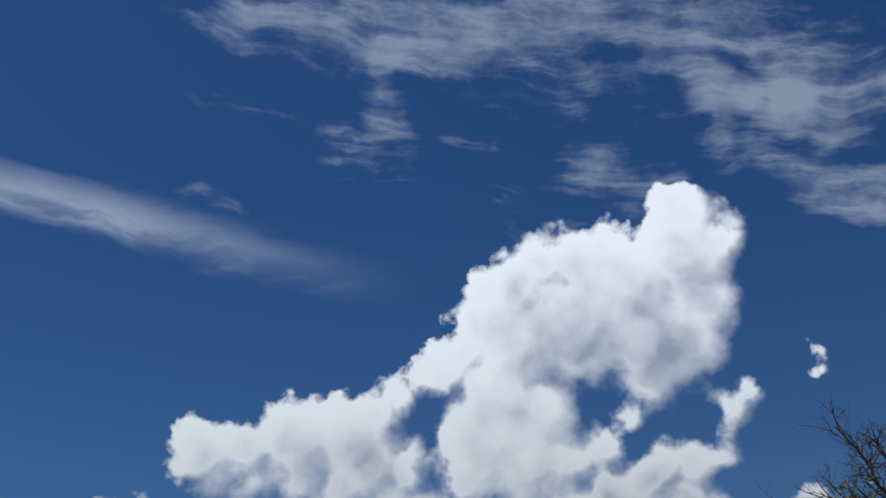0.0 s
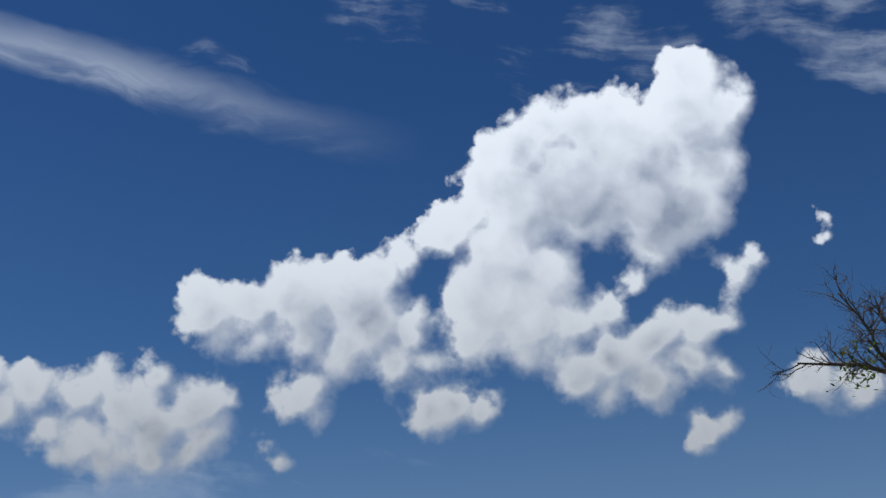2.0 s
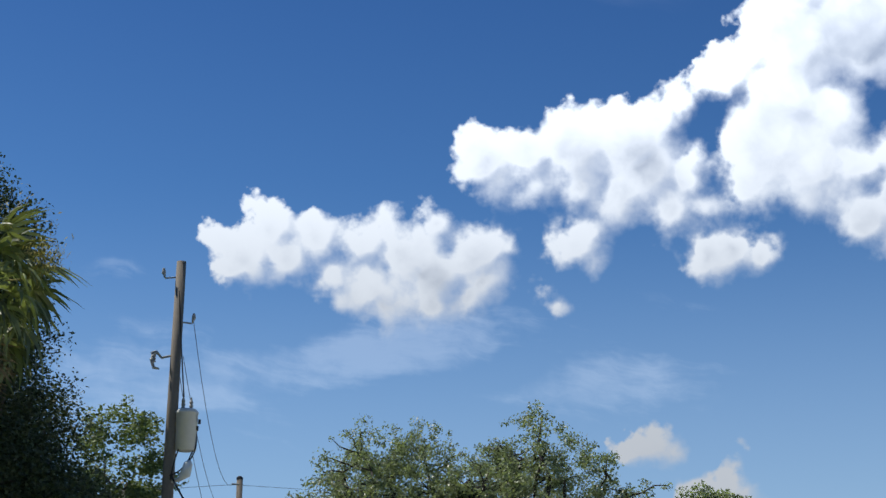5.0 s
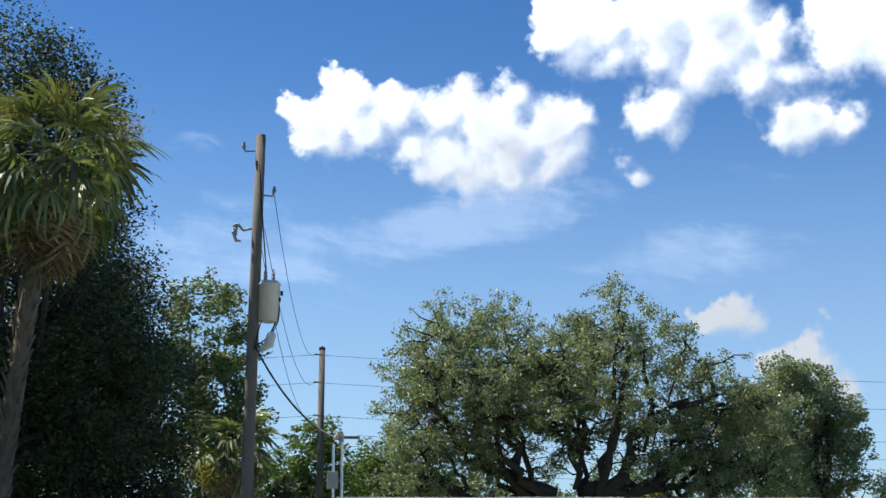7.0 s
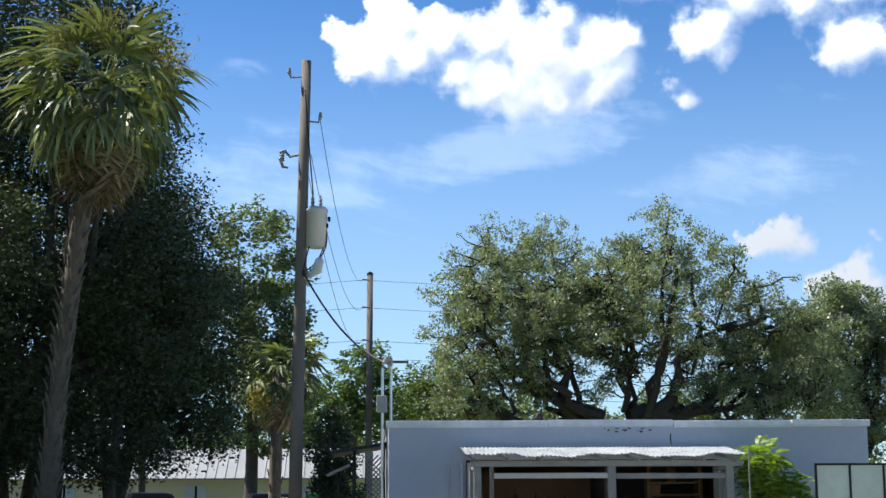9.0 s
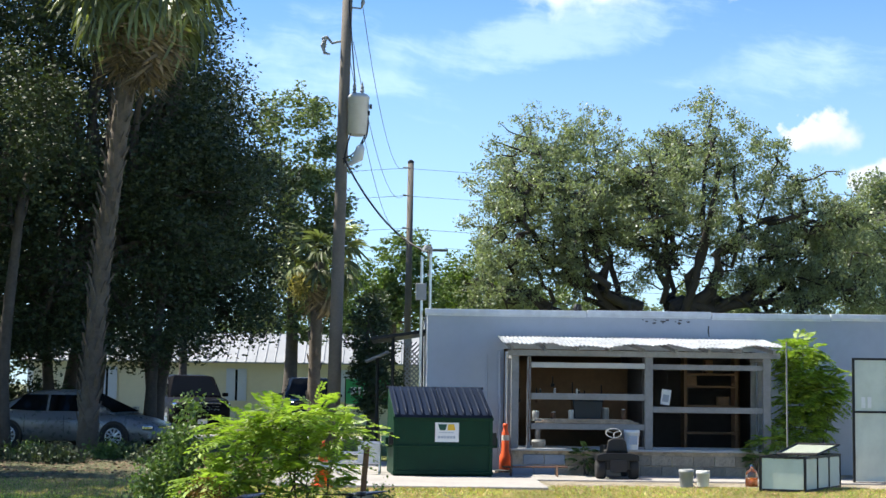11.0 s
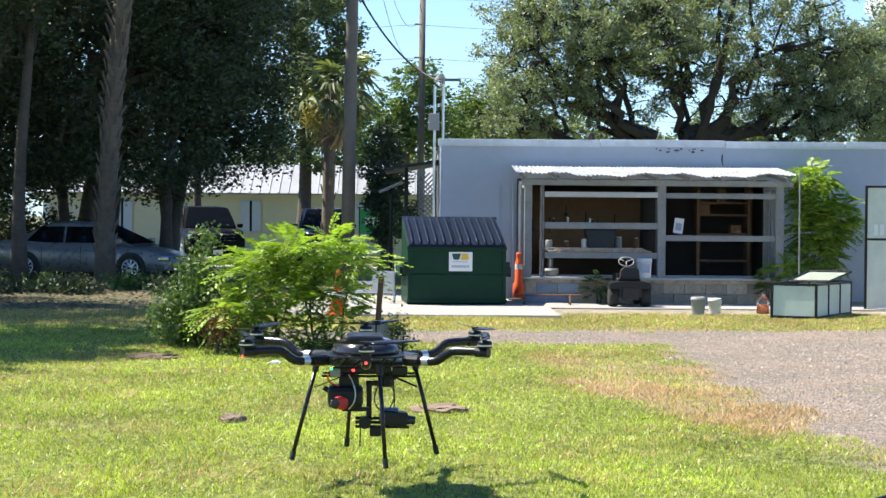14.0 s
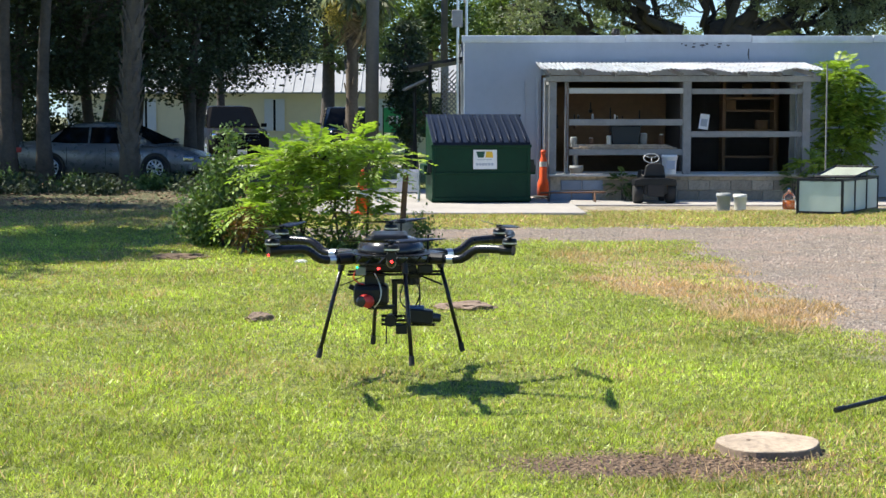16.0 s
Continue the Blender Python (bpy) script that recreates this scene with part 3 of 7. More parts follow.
    t.links.new(k.math("ADD", k.noise(at, 22.0, 5.0, 0.7), stones.outputs["Distance"]), bump.inputs["Height"])
    t.links.new(bump.outputs[0], b.inputs["Normal"])
    t.links.new(b.outputs[0], t.nodes.new("ShaderNodeOutputMaterial").inputs[0])
    xs = sorted({*np.linspace(-16, 16, 65).round(3), *(-900, -300, -120, -60, -30, 30, 60, 120, 300, 900)})
    ys = sorted({*np.linspace(-2, 40, 85).round(3), *(-900, -200, -60, -20, 55, 80, 140, 300, 900, 2500)})
    bm = bmesh.new()
    grid = [[bm.verts.new((x, y, 0.025 * noise.noise((x * 0.5, y * 0.5, 0)) if 3 < y < 27 and abs(x) < 15 else 0.0)) for x in xs] for y in ys]
    for a, b2 in zip(grid, grid[1:]):
        for i in range(len(xs) - 1):
            bm.faces.new((a[i], a[i + 1], b2[i + 1], b2[i]))
    ob = part("ground", bm, m, smooth=True)
    return tagged(ob, "mown lawn with worn patches and a grey gravel drive", "ground", kind="structure")


make_ground()

slab = bmesh.new()
span(slab, (-2.2, 24.9, -0.12), (2.35, 33.0, 0.035), 0.02)
tagged(part("pavement", slab, "concrete"), "pale worn concrete slab under the waste container", "slab", kind="structure")
strip = bmesh.new()
span(strip, (2.35, 27.2, -0.1), (9.6, 28.75, 0.03), 0.015)
tagged(part("pavement", strip, "concrete"), "narrow concrete apron along the porch wall", "slab", kind="structure")
road = bmesh.new()
span(road, (-14, 46, -0.08), (3.2, 50.5, 0.02), 0.01)
tagged(part("road", road, "concrete"), "sunlit pale concrete lane behind the yard", "road", kind="structure")


# ---- the workshop building ----
WALL_Y, TOP = 30.4, 3.13
L, R_ = 0.42, 10.04
shop = empty("workshop_building", "low flat-roofed workshop with grey-blue painted walls", "building", (0, 0, 0))
OPEN = (1.95, 6.98, 0.5, 2.42)
for a, b in (((L, -0.1), (OPEN[0], TOP)), ((OPEN[1], -0.1), (R_, TOP)), ((OPEN[0], OPEN[3]), (OPEN[1], TOP)), ((OPEN[0], -0.1), (OPEN[1], OPEN[2]))):
    part("front_wall", span(bmesh.new(), (a[0], WALL_Y, a[1]), (b[0], WALL_Y + 0.2, b[1])), "wall", shop)
for name, a, b in (("side_wall", (L, WALL_Y + 0.2, -0.1), (L + 0.2, 40, TOP)), ("side_wall", (R_ - 0.2, WALL_Y + 0.2, -0.1), (R_, 40, TOP)), ("back_wall", (L, 40, -0.1), (R_, 40.2, TOP))):
    part(name, span(bmesh.new(), a, b), "wall", shop)
part("roof", span(bmesh.new(), (L - 0.02, WALL_Y + 0.05, TOP), (R_ + 0.02, 40.25, TOP + 0.05)), "roof_metal", shop)
# metal edge of the roof, in four lengths that do not quite line up
edge_x = [L - 0.06, 3.6, 6.1, 8.5, R_ + 0.06]
for i, (a, b) in enumerate(zip(edge_x, edge_x[1:])):
    bm = bmesh.new()
    lift = (0.0, 0.012, -0.006, 0.008)[i]
    span(bm, (a + 0.01, WALL_Y - 0.05, TOP - 0.045 + lift), (b - 0.01, WALL_Y + 0.10, TOP + 0.062 + lift), 0.008)
    span(bm, (a + 0.01, WALL_Y - 0.03, TOP - 0.075 + lift), (b - 0.01, WALL_Y - 0.012, TOP - 0.04 + lift))
    part("roof_edge", bm, "flash", shop, "pale metal roof edge strip")
# peeling paint and a crack under the edge
rng = random.Random(4)
for i in range(11):
    x = 4.75 + i * 0.085 + rng.uniform(-0.05, 0.05)
    w, h = rng.uniform(0.015, 0.06), rng.uniform(0.008, 0.03)
    bm = bmesh.new()
    pts = [(x + w * math.cos(a) * rng.uniform(0.6, 1.1), TOP - 0.10 - 0.03 * (i % 3) + h * math.sin(a) * rng.uniform(0.6, 1.1)) for a in np.linspace(0, 2 * math.pi, 9)[:-1]]
    part("paint_chip", prism(pts, WALL_Y - 0.006, WALL_Y - 0.002), "dark", shop, "dark spot where paint has peeled")
part("wall_crack", rings(bmesh.new(), [(6.05, WALL_Y - 0.003, TOP - 0.2), (6.04, WALL_Y - 0.003, TOP - 0.31), (6.06, WALL_Y - 0.003, TOP - 0.42)], (0.012, 0.016, 0.008), 5), "dark", shop)
part("downpipe", rings(bmesh.new(), [(1.86, WALL_Y - 0.05, 2.36), (1.88, WALL_Y - 0.05, 1.2), (1.89, WALL_Y - 0.05, 0.05)], (0.028, 0.028, 0.028), 10), "wall", shop)
part("conduit", rings(bmesh.new(), [(1.62, WALL_Y - 0.03, 2.3), (1.62, WALL_Y - 0.03, 0.3)], (0.014, 0.014), 8), "wall", shop)
# gooseneck vent on the roof
part("roof_vent", rings(bmesh.new(), [(3.55, 31.2, TOP), (3.55, 31.2, TOP + 0.14), (3.52, 31.1, TOP + 0.2), (3.46, 31.0, TOP + 0.2), (3.43, 30.95, TOP + 0.12)], (0.05,) * 5, 10), "black", shop)
# the room behind the porch
room = empty("workshop_room", "dim workshop room with brown plywood lining", "room", kind="structure")
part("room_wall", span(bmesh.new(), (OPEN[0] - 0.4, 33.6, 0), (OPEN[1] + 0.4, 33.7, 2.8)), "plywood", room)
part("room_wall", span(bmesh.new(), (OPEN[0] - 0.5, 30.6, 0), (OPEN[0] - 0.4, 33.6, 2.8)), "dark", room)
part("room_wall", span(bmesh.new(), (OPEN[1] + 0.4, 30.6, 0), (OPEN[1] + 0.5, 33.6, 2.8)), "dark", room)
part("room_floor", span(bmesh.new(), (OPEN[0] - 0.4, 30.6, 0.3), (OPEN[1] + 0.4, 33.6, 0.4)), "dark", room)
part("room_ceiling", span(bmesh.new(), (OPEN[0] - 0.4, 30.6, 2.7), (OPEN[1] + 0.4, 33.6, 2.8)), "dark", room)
# dark sheet added over the plywood to paint the right bay's shade
part("lining", span(bmesh.new(), (4.85, 33.5, 0.4), (7.3, 33.56, 2.7)), "dark", room, "dark sheet standing for the shade inside the bay")
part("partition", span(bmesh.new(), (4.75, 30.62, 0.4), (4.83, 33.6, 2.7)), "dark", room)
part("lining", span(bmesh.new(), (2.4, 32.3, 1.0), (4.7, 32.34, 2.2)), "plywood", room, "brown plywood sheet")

# ---- porch in front of the workshop ----
PY = 28.9
porch = empty("lean_to_porch", "open timber lean-to porch with a corrugated tin roof", "porch")


def porch_bar(name, x0, x1, z0, z1, mat="timber", y=PY, deep=0.05, label=""):
    return part(name, span(bmesh.new(), (x0, y - deep / 2, z0), (x1, y + deep / 2, z1), 0.006), mat, porch, label)


for x0, x1, y in ((2.0, 2.14, PY + 0.02), (4.53, 4.68, PY), (6.78, 6.93, PY)):
    porch_bar("post", x0, x1, 0.51, 2.3, y=y, deep=0.1)
porch_bar("post", 1.96, 2.06, 0.05, 2.3, y=PY + 0.7, deep=0.1)
porch_bar("post", 1.97, 2.07, 0.05, 2.36, y=PY + 1.40, deep=0.09, mat="wall")
porch_bar("post", 6.86, 6.96, 0.05, 2.3, y=PY + 0.75, deep=0.1)
porch_bar("post", 6.86, 6.96, 0.05, 2.36, y=PY + 1.40, deep=0.09)
porch_bar("post", 2.3, 2.37, 0.51, 2.3, y=PY + 0.03, deep=0.06, label="narrow rusty channel post")
porch_bar("beam", 1.93, 7.1, 2.25, 2.36, y=PY - 0.06)
porch_bar("rail", 2.38, 4.53, 2.03, 2.13, "timber_white", label="whitewashed timber rail")
porch_bar("rail", 4.68, 6.78, 2.02, 2.12)
porch_bar("rail", 2.38, 4.53, 1.43, 1.55)
porch_bar("rail", 4.68, 6.78, 1.21, 1.32)
porch_bar("rail", 2.38, 4.53, 0.87, 0.98)
part("side_rail", span(bmesh.new(), (1.99, PY + 0.06, 2.2), (2.07, PY + 1.36, 2.29), 0.006), "timber", porch)
part("side_rail", span(bmesh.new(), (6.84, PY + 0.06, 2.2), (6.92, PY + 1.36, 2.29), 0.006), "timber", porch)
for i in range(9):
    x = 2.0 + i * 0.62
    bm = bmesh.new()
    turn = Euler((math.atan2(0.17, 1.75), 0, 0)).to_matrix()
    box(bm, (x, PY + 0.66, 2.455), (0.045, 1.72, 0.08), turn, 0.004)
    part("rafter", bm, "timber", porch)
# one wavy sheet of tin with a ragged front edge
bm = bmesh.new()
rng = random.Random(11)
cols, rows_ = 330, 8
sag = [0.02 * math.sin(i * 0.045) + 0.012 * math.sin(i * 0.13 + 1) for i in range(cols + 1)]
verts = []
for j in range(rows_ + 1):
    v = j / rows_
    verts.append([bm.verts.new((1.82 + 5.3 * i / cols, PY - 0.34 + 1.8 * v + (0.03 * noise.noise((i * 0.05, 1, 0)) if j == 0 else 0),
                                2.45 + 0.22 * v + 0.011 * math.sin(2 * math.pi * i / 5.2) + sag[i] * (1 - v) * 1.5 + (0.02 * noise.noise((i * 0.11, j * 0.6, 4)) if j < 6 else 0))) for i in range(cols + 1)])
for a, b in zip(verts, verts[1:]):
    for i in range(cols):
        bm.faces.new((a[i], a[i + 1], b[i + 1], b[i]))
bmesh.ops.solidify(bm, geom=list(bm.faces), thickness=0.004)
part("tin_roof", bm, "tin", porch, "weathered corrugated tin roofing", True)
part("ledge", span(bmesh.new(), (2.0, PY - 0.12, 0.47), (6.98, PY + 0.16, 0.51), 0.006), "timber_white", porch, "pale timber ledge on the block wall")
low_wall = part("low_wall", span(bmesh.new(), (2.03, PY + 0.0, -0.05), (6.96, PY + 0.14, 0.47)), "block", porch)


def block_course():
    me = bpy.data.meshes.new("block")
    b = bmesh.new()
    box(b, (0, 0, 0), (0.39, 0.06, 0.185), None, 0.008)
    b.to_mesh(me)
    b.free()
    grey = me.copy()
    me.materials.append(M["block"])
    grey.materials.append(M["block_grey"])
    for row in range(2):
        x = 2.03 + (0.2 if row else 0.0)
        while x < 6.6:
            if not (row == 0 and 3.4 < x < 3.9):
                o = new("block", grey if x < 2.75 else me)
                o.parent = low_wall
                o.location = (x + 0.2, PY - 0.005, 0.105 + row * 0.2)
            x += 0.402


block_course()
# chain and hooks on the channel post
for i in range(26):
    bm = bmesh.new()
    bmesh.ops.create_uvsphere(bm, u_segments=6, v_segments=4, radius=0.018, matrix=Matrix.Translation((2.335 + 0.008 * math.sin(i), PY - 0.025, 2.2 - i * 0.062)) @ Matrix.Diagonal((0.7, 0.5, 1.6, 1)))
    part("chain_link", bm, "rust", porch)

# ---- side canopy with lattice ----
side = empty("side_canopy", "small dark canopy with a diagonal lattice screen", "canopy")
part("roof", box(bmesh.new(), (-0.15, 34.2, 2.75), (1.25, 2.6, 0.07), Euler((0, radians(-9), 0)).to_matrix(), 0.01), "black", side)
part("roof", box(bmesh.new(), (-0.62, 33.4, 2.28), (0.55, 1.0, 0.05), Euler((0, radians(-24), 0)).to_matrix(), 0.01), "timber", side)
for x, y, top in ((-0.28, 33.0, 2.7), (0.34, 33.0, 2.75), (-0.62, 33.6, 2.3)):
    part("post", tube((x, y, 0.03), (x, y, top), 0.04), "black", side)
lat = part("lattice", span(bmesh.new(), (-0.02, 33.0, 1.45), (0.33, 33.015, 1.5)), "timber", side)
for i in range(16):
    for s in (1, -1):
        bm = bmesh.new()
        z = 1.5 + i * 0.105
        a, b = Vector((-0.02, 33.02 + s * 0.008, z)), Vector((0.33, 33.02 + s * 0.008, z + 0.36 * s))
        if b.z < 1.48:
            b = a + (b - a) * ((1.48 - a.z) / (b.z - a.z))
        if b.z > 2.6:
            b = a + (b - a) * max(0.05, (2.6 - a.z) / (b.z - a.z))
        if a.z < 2.6:
            part("slat", box(bm, (a + b) / 2, ((b - a).length, 0.008, 0.03), Euler((0, -math.atan2(b.z - a.z, b.x - a.x), 0)).to_matrix()), "timber", lat)

# ---- far mobile home ----
home = empty("mobile_home", "long cream mobile home with a white metal roof", "house")
HY = 65.0
part("wall", span(bmesh.new(), (-15.9, HY, 0), (3.5, HY + 4.2, 2.66)), "cream", home)
bm = prism([(HY - 0.35, 2.62), (HY + 2.1, 3.9), (HY + 4.6, 2.62), (HY + 4.6, 2.56), (HY - 0.35, 2.56)], -16.3, 3.9, "x")
home_roof = part("roof", bm, "roof_metal", home)
for i in range(50):
    x = -16.2 + i * 0.41
    part("seam", rings(bmesh.new(), [(x, HY - 0.36, 2.64), (x, HY + 2.1, 3.925)], (0.022, 0.022), 4), "roof_metal", home_roof)
for x in (-7.15, -12.6, -2.3):
    w = part("window", span(bmesh.new(), (x - 0.24, HY - 0.03, 1.0), (x + 0.24, HY, 2.3)), "car_glass", home)
    for s in (-0.24, 0.24):
        part("shutter", span(bmesh.new(), (x + s - 0.19, HY - 0.07, 0.98), (x + s + 0.19, HY - 0.035, 2.34), 0.01), "shutter", w, "pale blue louvred shutter")
part("trim", span(bmesh.new(), (-15.95, HY - 0.05, 0.0), (-15.7, HY, 2.6)), "white", home)
ban = empty("banner", "bright green banner with pale lettering bars", "banner")
part("cloth", span(bmesh.new(), (-2.4, 61.98, 0.95), (-0.5, 62.0, 1.95)), "banner", ban)
for i, (x, w) in enumerate(((-2.2, 0.22), (-1.9, 0.1), (-1.7, 0.2), (-1.4, 0.25), (-1.0, 0.3))):
    part("lettering_bar", span(bmesh.new(), (x, 61.955, 1.3), (x + w, 61.972, 1.62)), "white", ban)
for x in (-2.42, -0.48):
    part("stake", tube((x, 62.03, 0), (x, 62.03, 2.0), 0.03), "black", ban)


# ---- trees ----
def limb_path(rng, a, b, bend, n=6):
    a, b = np.array(a, float), np.array(b, float)
    side = rng.normal(size=3) * bend * np.linalg.norm(b - a)
    wig = rng.normal(size=(n + 1, 3)) * 0.035 * np.linalg.norm(b - a)
    ts = np.linspace(0, 1, n + 1)
    out = [a * (1 - t) + b * t + side * math.sin(math.pi * t) + (wig[i] if 0 < i < n else 0) for i, t in enumerate(ts)]
    return [tuple(p) for p in out]


def tree(name, label, base, trunk, lobes, leaves, leaf, mats, seed, clump=0.55, limbs=5, droop=0.0, group="", shell=0.55, spread=1.0, clumps=None, category="tree"):
    """A tree: a tapered trunk of (height, radius, lean x, lean y), limbs to its lobes (x, y, z, rx, ry, rz from the base) and clumps of leaves round their outer parts."""
    rng = np.random.default_rng(seed)
    top = empty(name, label, category, base, group=group)
    h, r, lx, ly = trunk
    pts = [(lx * t ** 1.3 + 0.06 * math.sin(5 * t + seed), ly * t ** 1.3, h * t - (0.05 if t == 0 else 0)) for t in np.linspace(0, 1, 9)]
    part("trunk", rings(bmesh.new(), pts, [r * (1.45 if i == 0 else 1.12 if i == 1 else 1 - 0.42 * i / 8) for i in range(9)], 12), mats[0], top, smooth=True)
    crown_c, weight = [], np.array([lo[3] * lo[4] * lo[5] for lo in lobes]) ** 0.66
    ends = []
    twigs = bmesh.new()
    for q, lo in enumerate(lobes):
        for i in range(limbs):
            limb = bmesh.new()
            start = pts[-1] if i % 2 else pts[6]
            d = ways(rng, 1)[0]
            end = np.array(lo[:3]) + d * np.array(lo[3:6]) * rng.uniform(0.35, 0.8)
            path = limb_path(rng, start, end, 0.09)
            rr = r * rng.uniform(0.30, 0.55)
            rings(limb, path, [rr * (1 - 0.82 * j / 6) for j in range(7)], 7, False)
            ends.append(path)
            for j in range(3):
                s = path[rng.integers(2, 6)]
                e2 = np.array(s) + ways(rng, 1)[0] * np.array(lo[3:6]) * rng.uniform(0.3, 0.6)
                rings(twigs, limb_path(rng, s, e2, 0.12, 4), [rr * 0.32 * (1 - 0.8 * j2 / 4) for j2 in range(5)], 5, False)
            part("limb", limb, mats[0], top, smooth=True)
    tagged(part("twig_spray", twigs, mats[0], top, smooth=True), kind="stuff")
    n_clumps = clumps or max(60, leaves // 90)
    which = rng.choice(len(lobes), n_clumps, p=weight / weight.sum())
    lob = np.array([lo[:6] for lo in lobes])[which]
    d = ways(rng, n_clumps)
    rad = shell + (1 - shell) * rng.random(n_clumps) ** 0.6
    rad = rad * (1 + 0.10 * rng.normal(size=n_clumps))
    centre = lob[:, :3] + d * lob[:, 3:6] * rad[:, None]
    size = clump * rng.uniform(0.5, 1.35, n_clumps)
    pick = rng.choice(n_clumps, leaves, p=size ** 2 / (size ** 2).sum())
    inside = ways(rng, leaves) * (rng.random((leaves, 1)) ** 0.45)
    at = centre[pick] + inside * size[pick][:, None] * np.array([1.0, 1.0, 0.75]) * spread
    at[:, 2] -= droop * np.abs(rng.normal(size=leaves)) * size[pick]
    a = ways(rng, leaves)
    a[:, 2] = a[:, 2] * 0.6 - 0.25 * (droop > 0)
    b = np.cross(a, ways(rng, leaves))
    b /= np.linalg.norm(b, axis=1, keepdims=True) + 1e-6
    scale = leaf * rng.uniform(0.6, 1.3, (leaves, 1))
    cards("crown", mats[1], at, a * scale * 0.5, b * scale * 0.27, top)
    return top


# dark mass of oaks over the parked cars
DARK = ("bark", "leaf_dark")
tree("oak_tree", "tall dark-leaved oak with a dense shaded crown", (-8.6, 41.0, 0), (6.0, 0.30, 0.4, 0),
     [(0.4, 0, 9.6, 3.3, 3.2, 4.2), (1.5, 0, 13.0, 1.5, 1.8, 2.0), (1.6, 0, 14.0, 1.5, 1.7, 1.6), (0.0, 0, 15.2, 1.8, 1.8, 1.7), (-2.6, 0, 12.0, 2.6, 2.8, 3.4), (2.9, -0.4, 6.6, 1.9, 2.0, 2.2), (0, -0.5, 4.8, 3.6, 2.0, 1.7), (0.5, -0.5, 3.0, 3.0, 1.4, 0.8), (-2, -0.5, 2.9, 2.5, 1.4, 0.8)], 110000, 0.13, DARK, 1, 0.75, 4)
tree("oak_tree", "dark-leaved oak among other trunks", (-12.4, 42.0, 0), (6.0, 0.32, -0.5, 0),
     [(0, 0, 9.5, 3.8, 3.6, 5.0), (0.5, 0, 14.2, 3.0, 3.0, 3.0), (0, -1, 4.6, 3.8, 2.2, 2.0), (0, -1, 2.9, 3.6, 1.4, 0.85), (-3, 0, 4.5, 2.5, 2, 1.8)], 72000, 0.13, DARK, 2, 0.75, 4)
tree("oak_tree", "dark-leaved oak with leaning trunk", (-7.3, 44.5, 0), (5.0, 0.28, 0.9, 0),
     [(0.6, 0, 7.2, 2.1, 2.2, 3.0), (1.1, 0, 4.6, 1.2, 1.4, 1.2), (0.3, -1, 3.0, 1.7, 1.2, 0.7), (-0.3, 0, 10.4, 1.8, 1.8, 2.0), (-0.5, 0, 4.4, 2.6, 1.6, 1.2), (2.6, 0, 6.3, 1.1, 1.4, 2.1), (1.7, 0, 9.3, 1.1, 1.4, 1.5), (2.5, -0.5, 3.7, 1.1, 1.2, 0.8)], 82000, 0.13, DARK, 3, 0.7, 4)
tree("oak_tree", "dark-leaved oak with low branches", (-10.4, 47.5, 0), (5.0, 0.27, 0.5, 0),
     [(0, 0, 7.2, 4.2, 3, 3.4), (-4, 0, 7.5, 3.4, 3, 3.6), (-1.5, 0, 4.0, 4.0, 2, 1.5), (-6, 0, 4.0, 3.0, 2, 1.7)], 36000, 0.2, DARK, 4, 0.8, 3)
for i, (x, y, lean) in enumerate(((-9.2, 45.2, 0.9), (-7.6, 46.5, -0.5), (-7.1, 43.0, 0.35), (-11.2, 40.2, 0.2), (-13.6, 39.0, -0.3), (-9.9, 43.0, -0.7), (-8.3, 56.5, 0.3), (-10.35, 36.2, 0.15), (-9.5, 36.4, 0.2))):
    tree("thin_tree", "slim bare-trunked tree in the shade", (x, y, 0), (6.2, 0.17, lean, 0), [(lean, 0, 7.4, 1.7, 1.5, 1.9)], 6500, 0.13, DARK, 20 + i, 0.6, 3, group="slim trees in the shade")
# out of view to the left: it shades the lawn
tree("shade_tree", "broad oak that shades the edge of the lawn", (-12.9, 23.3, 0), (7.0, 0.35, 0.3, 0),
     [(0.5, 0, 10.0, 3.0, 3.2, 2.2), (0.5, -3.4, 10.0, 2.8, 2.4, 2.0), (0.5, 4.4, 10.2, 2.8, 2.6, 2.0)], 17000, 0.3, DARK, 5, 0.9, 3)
# three more trees out of view, added only to shade the cars and trunks
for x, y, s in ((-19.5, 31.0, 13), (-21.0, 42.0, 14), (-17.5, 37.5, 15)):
    tree("shade_tree", "unseen broad oak added to shade the parked cars", (x, y, 0), (4.5, 0.35, 0.3, 0), [(0.6, 0, 10.5, 4.0, 4.2, 4.8), (0, -1, 5.0, 3.5, 3.5, 3.0)], 14000, 0.34, DARK, s, 0.95, 3)
# middle distance
tree("background_tree", "tall grey-green tree behind the utility pole", (-4.6, 60, 0), (7.0, 0.3, 0.2, 0),
     [(0.2, 0, 11.2, 1.9, 1.7, 2.1), (-0.6, 0, 8.0, 2.1, 1.8, 2.4), (1.0, 0, 8.2, 1.7, 1.6, 2.2), (0.4, 0, 5.0, 1.9, 1.6, 2.0)], 26000, 0.19, ("bark", "leaf_far"), 6, 0.55, 4)
tree("cedar_tree", "dark bushy cedar with a leaning trunk", (-1.0, 44.0, 0), (2.6, 0.2, 0.2, 0),
     [(0.05, 0, 2.9, 0.6, 0.6, 0.9), (0.25, 0, 1.7, 0.8, 0.7, 0.9), (-0.05, 0, 3.7, 0.35, 0.35, 0.5)], 10000, 0.12, DARK, 7, 0.32, 3)
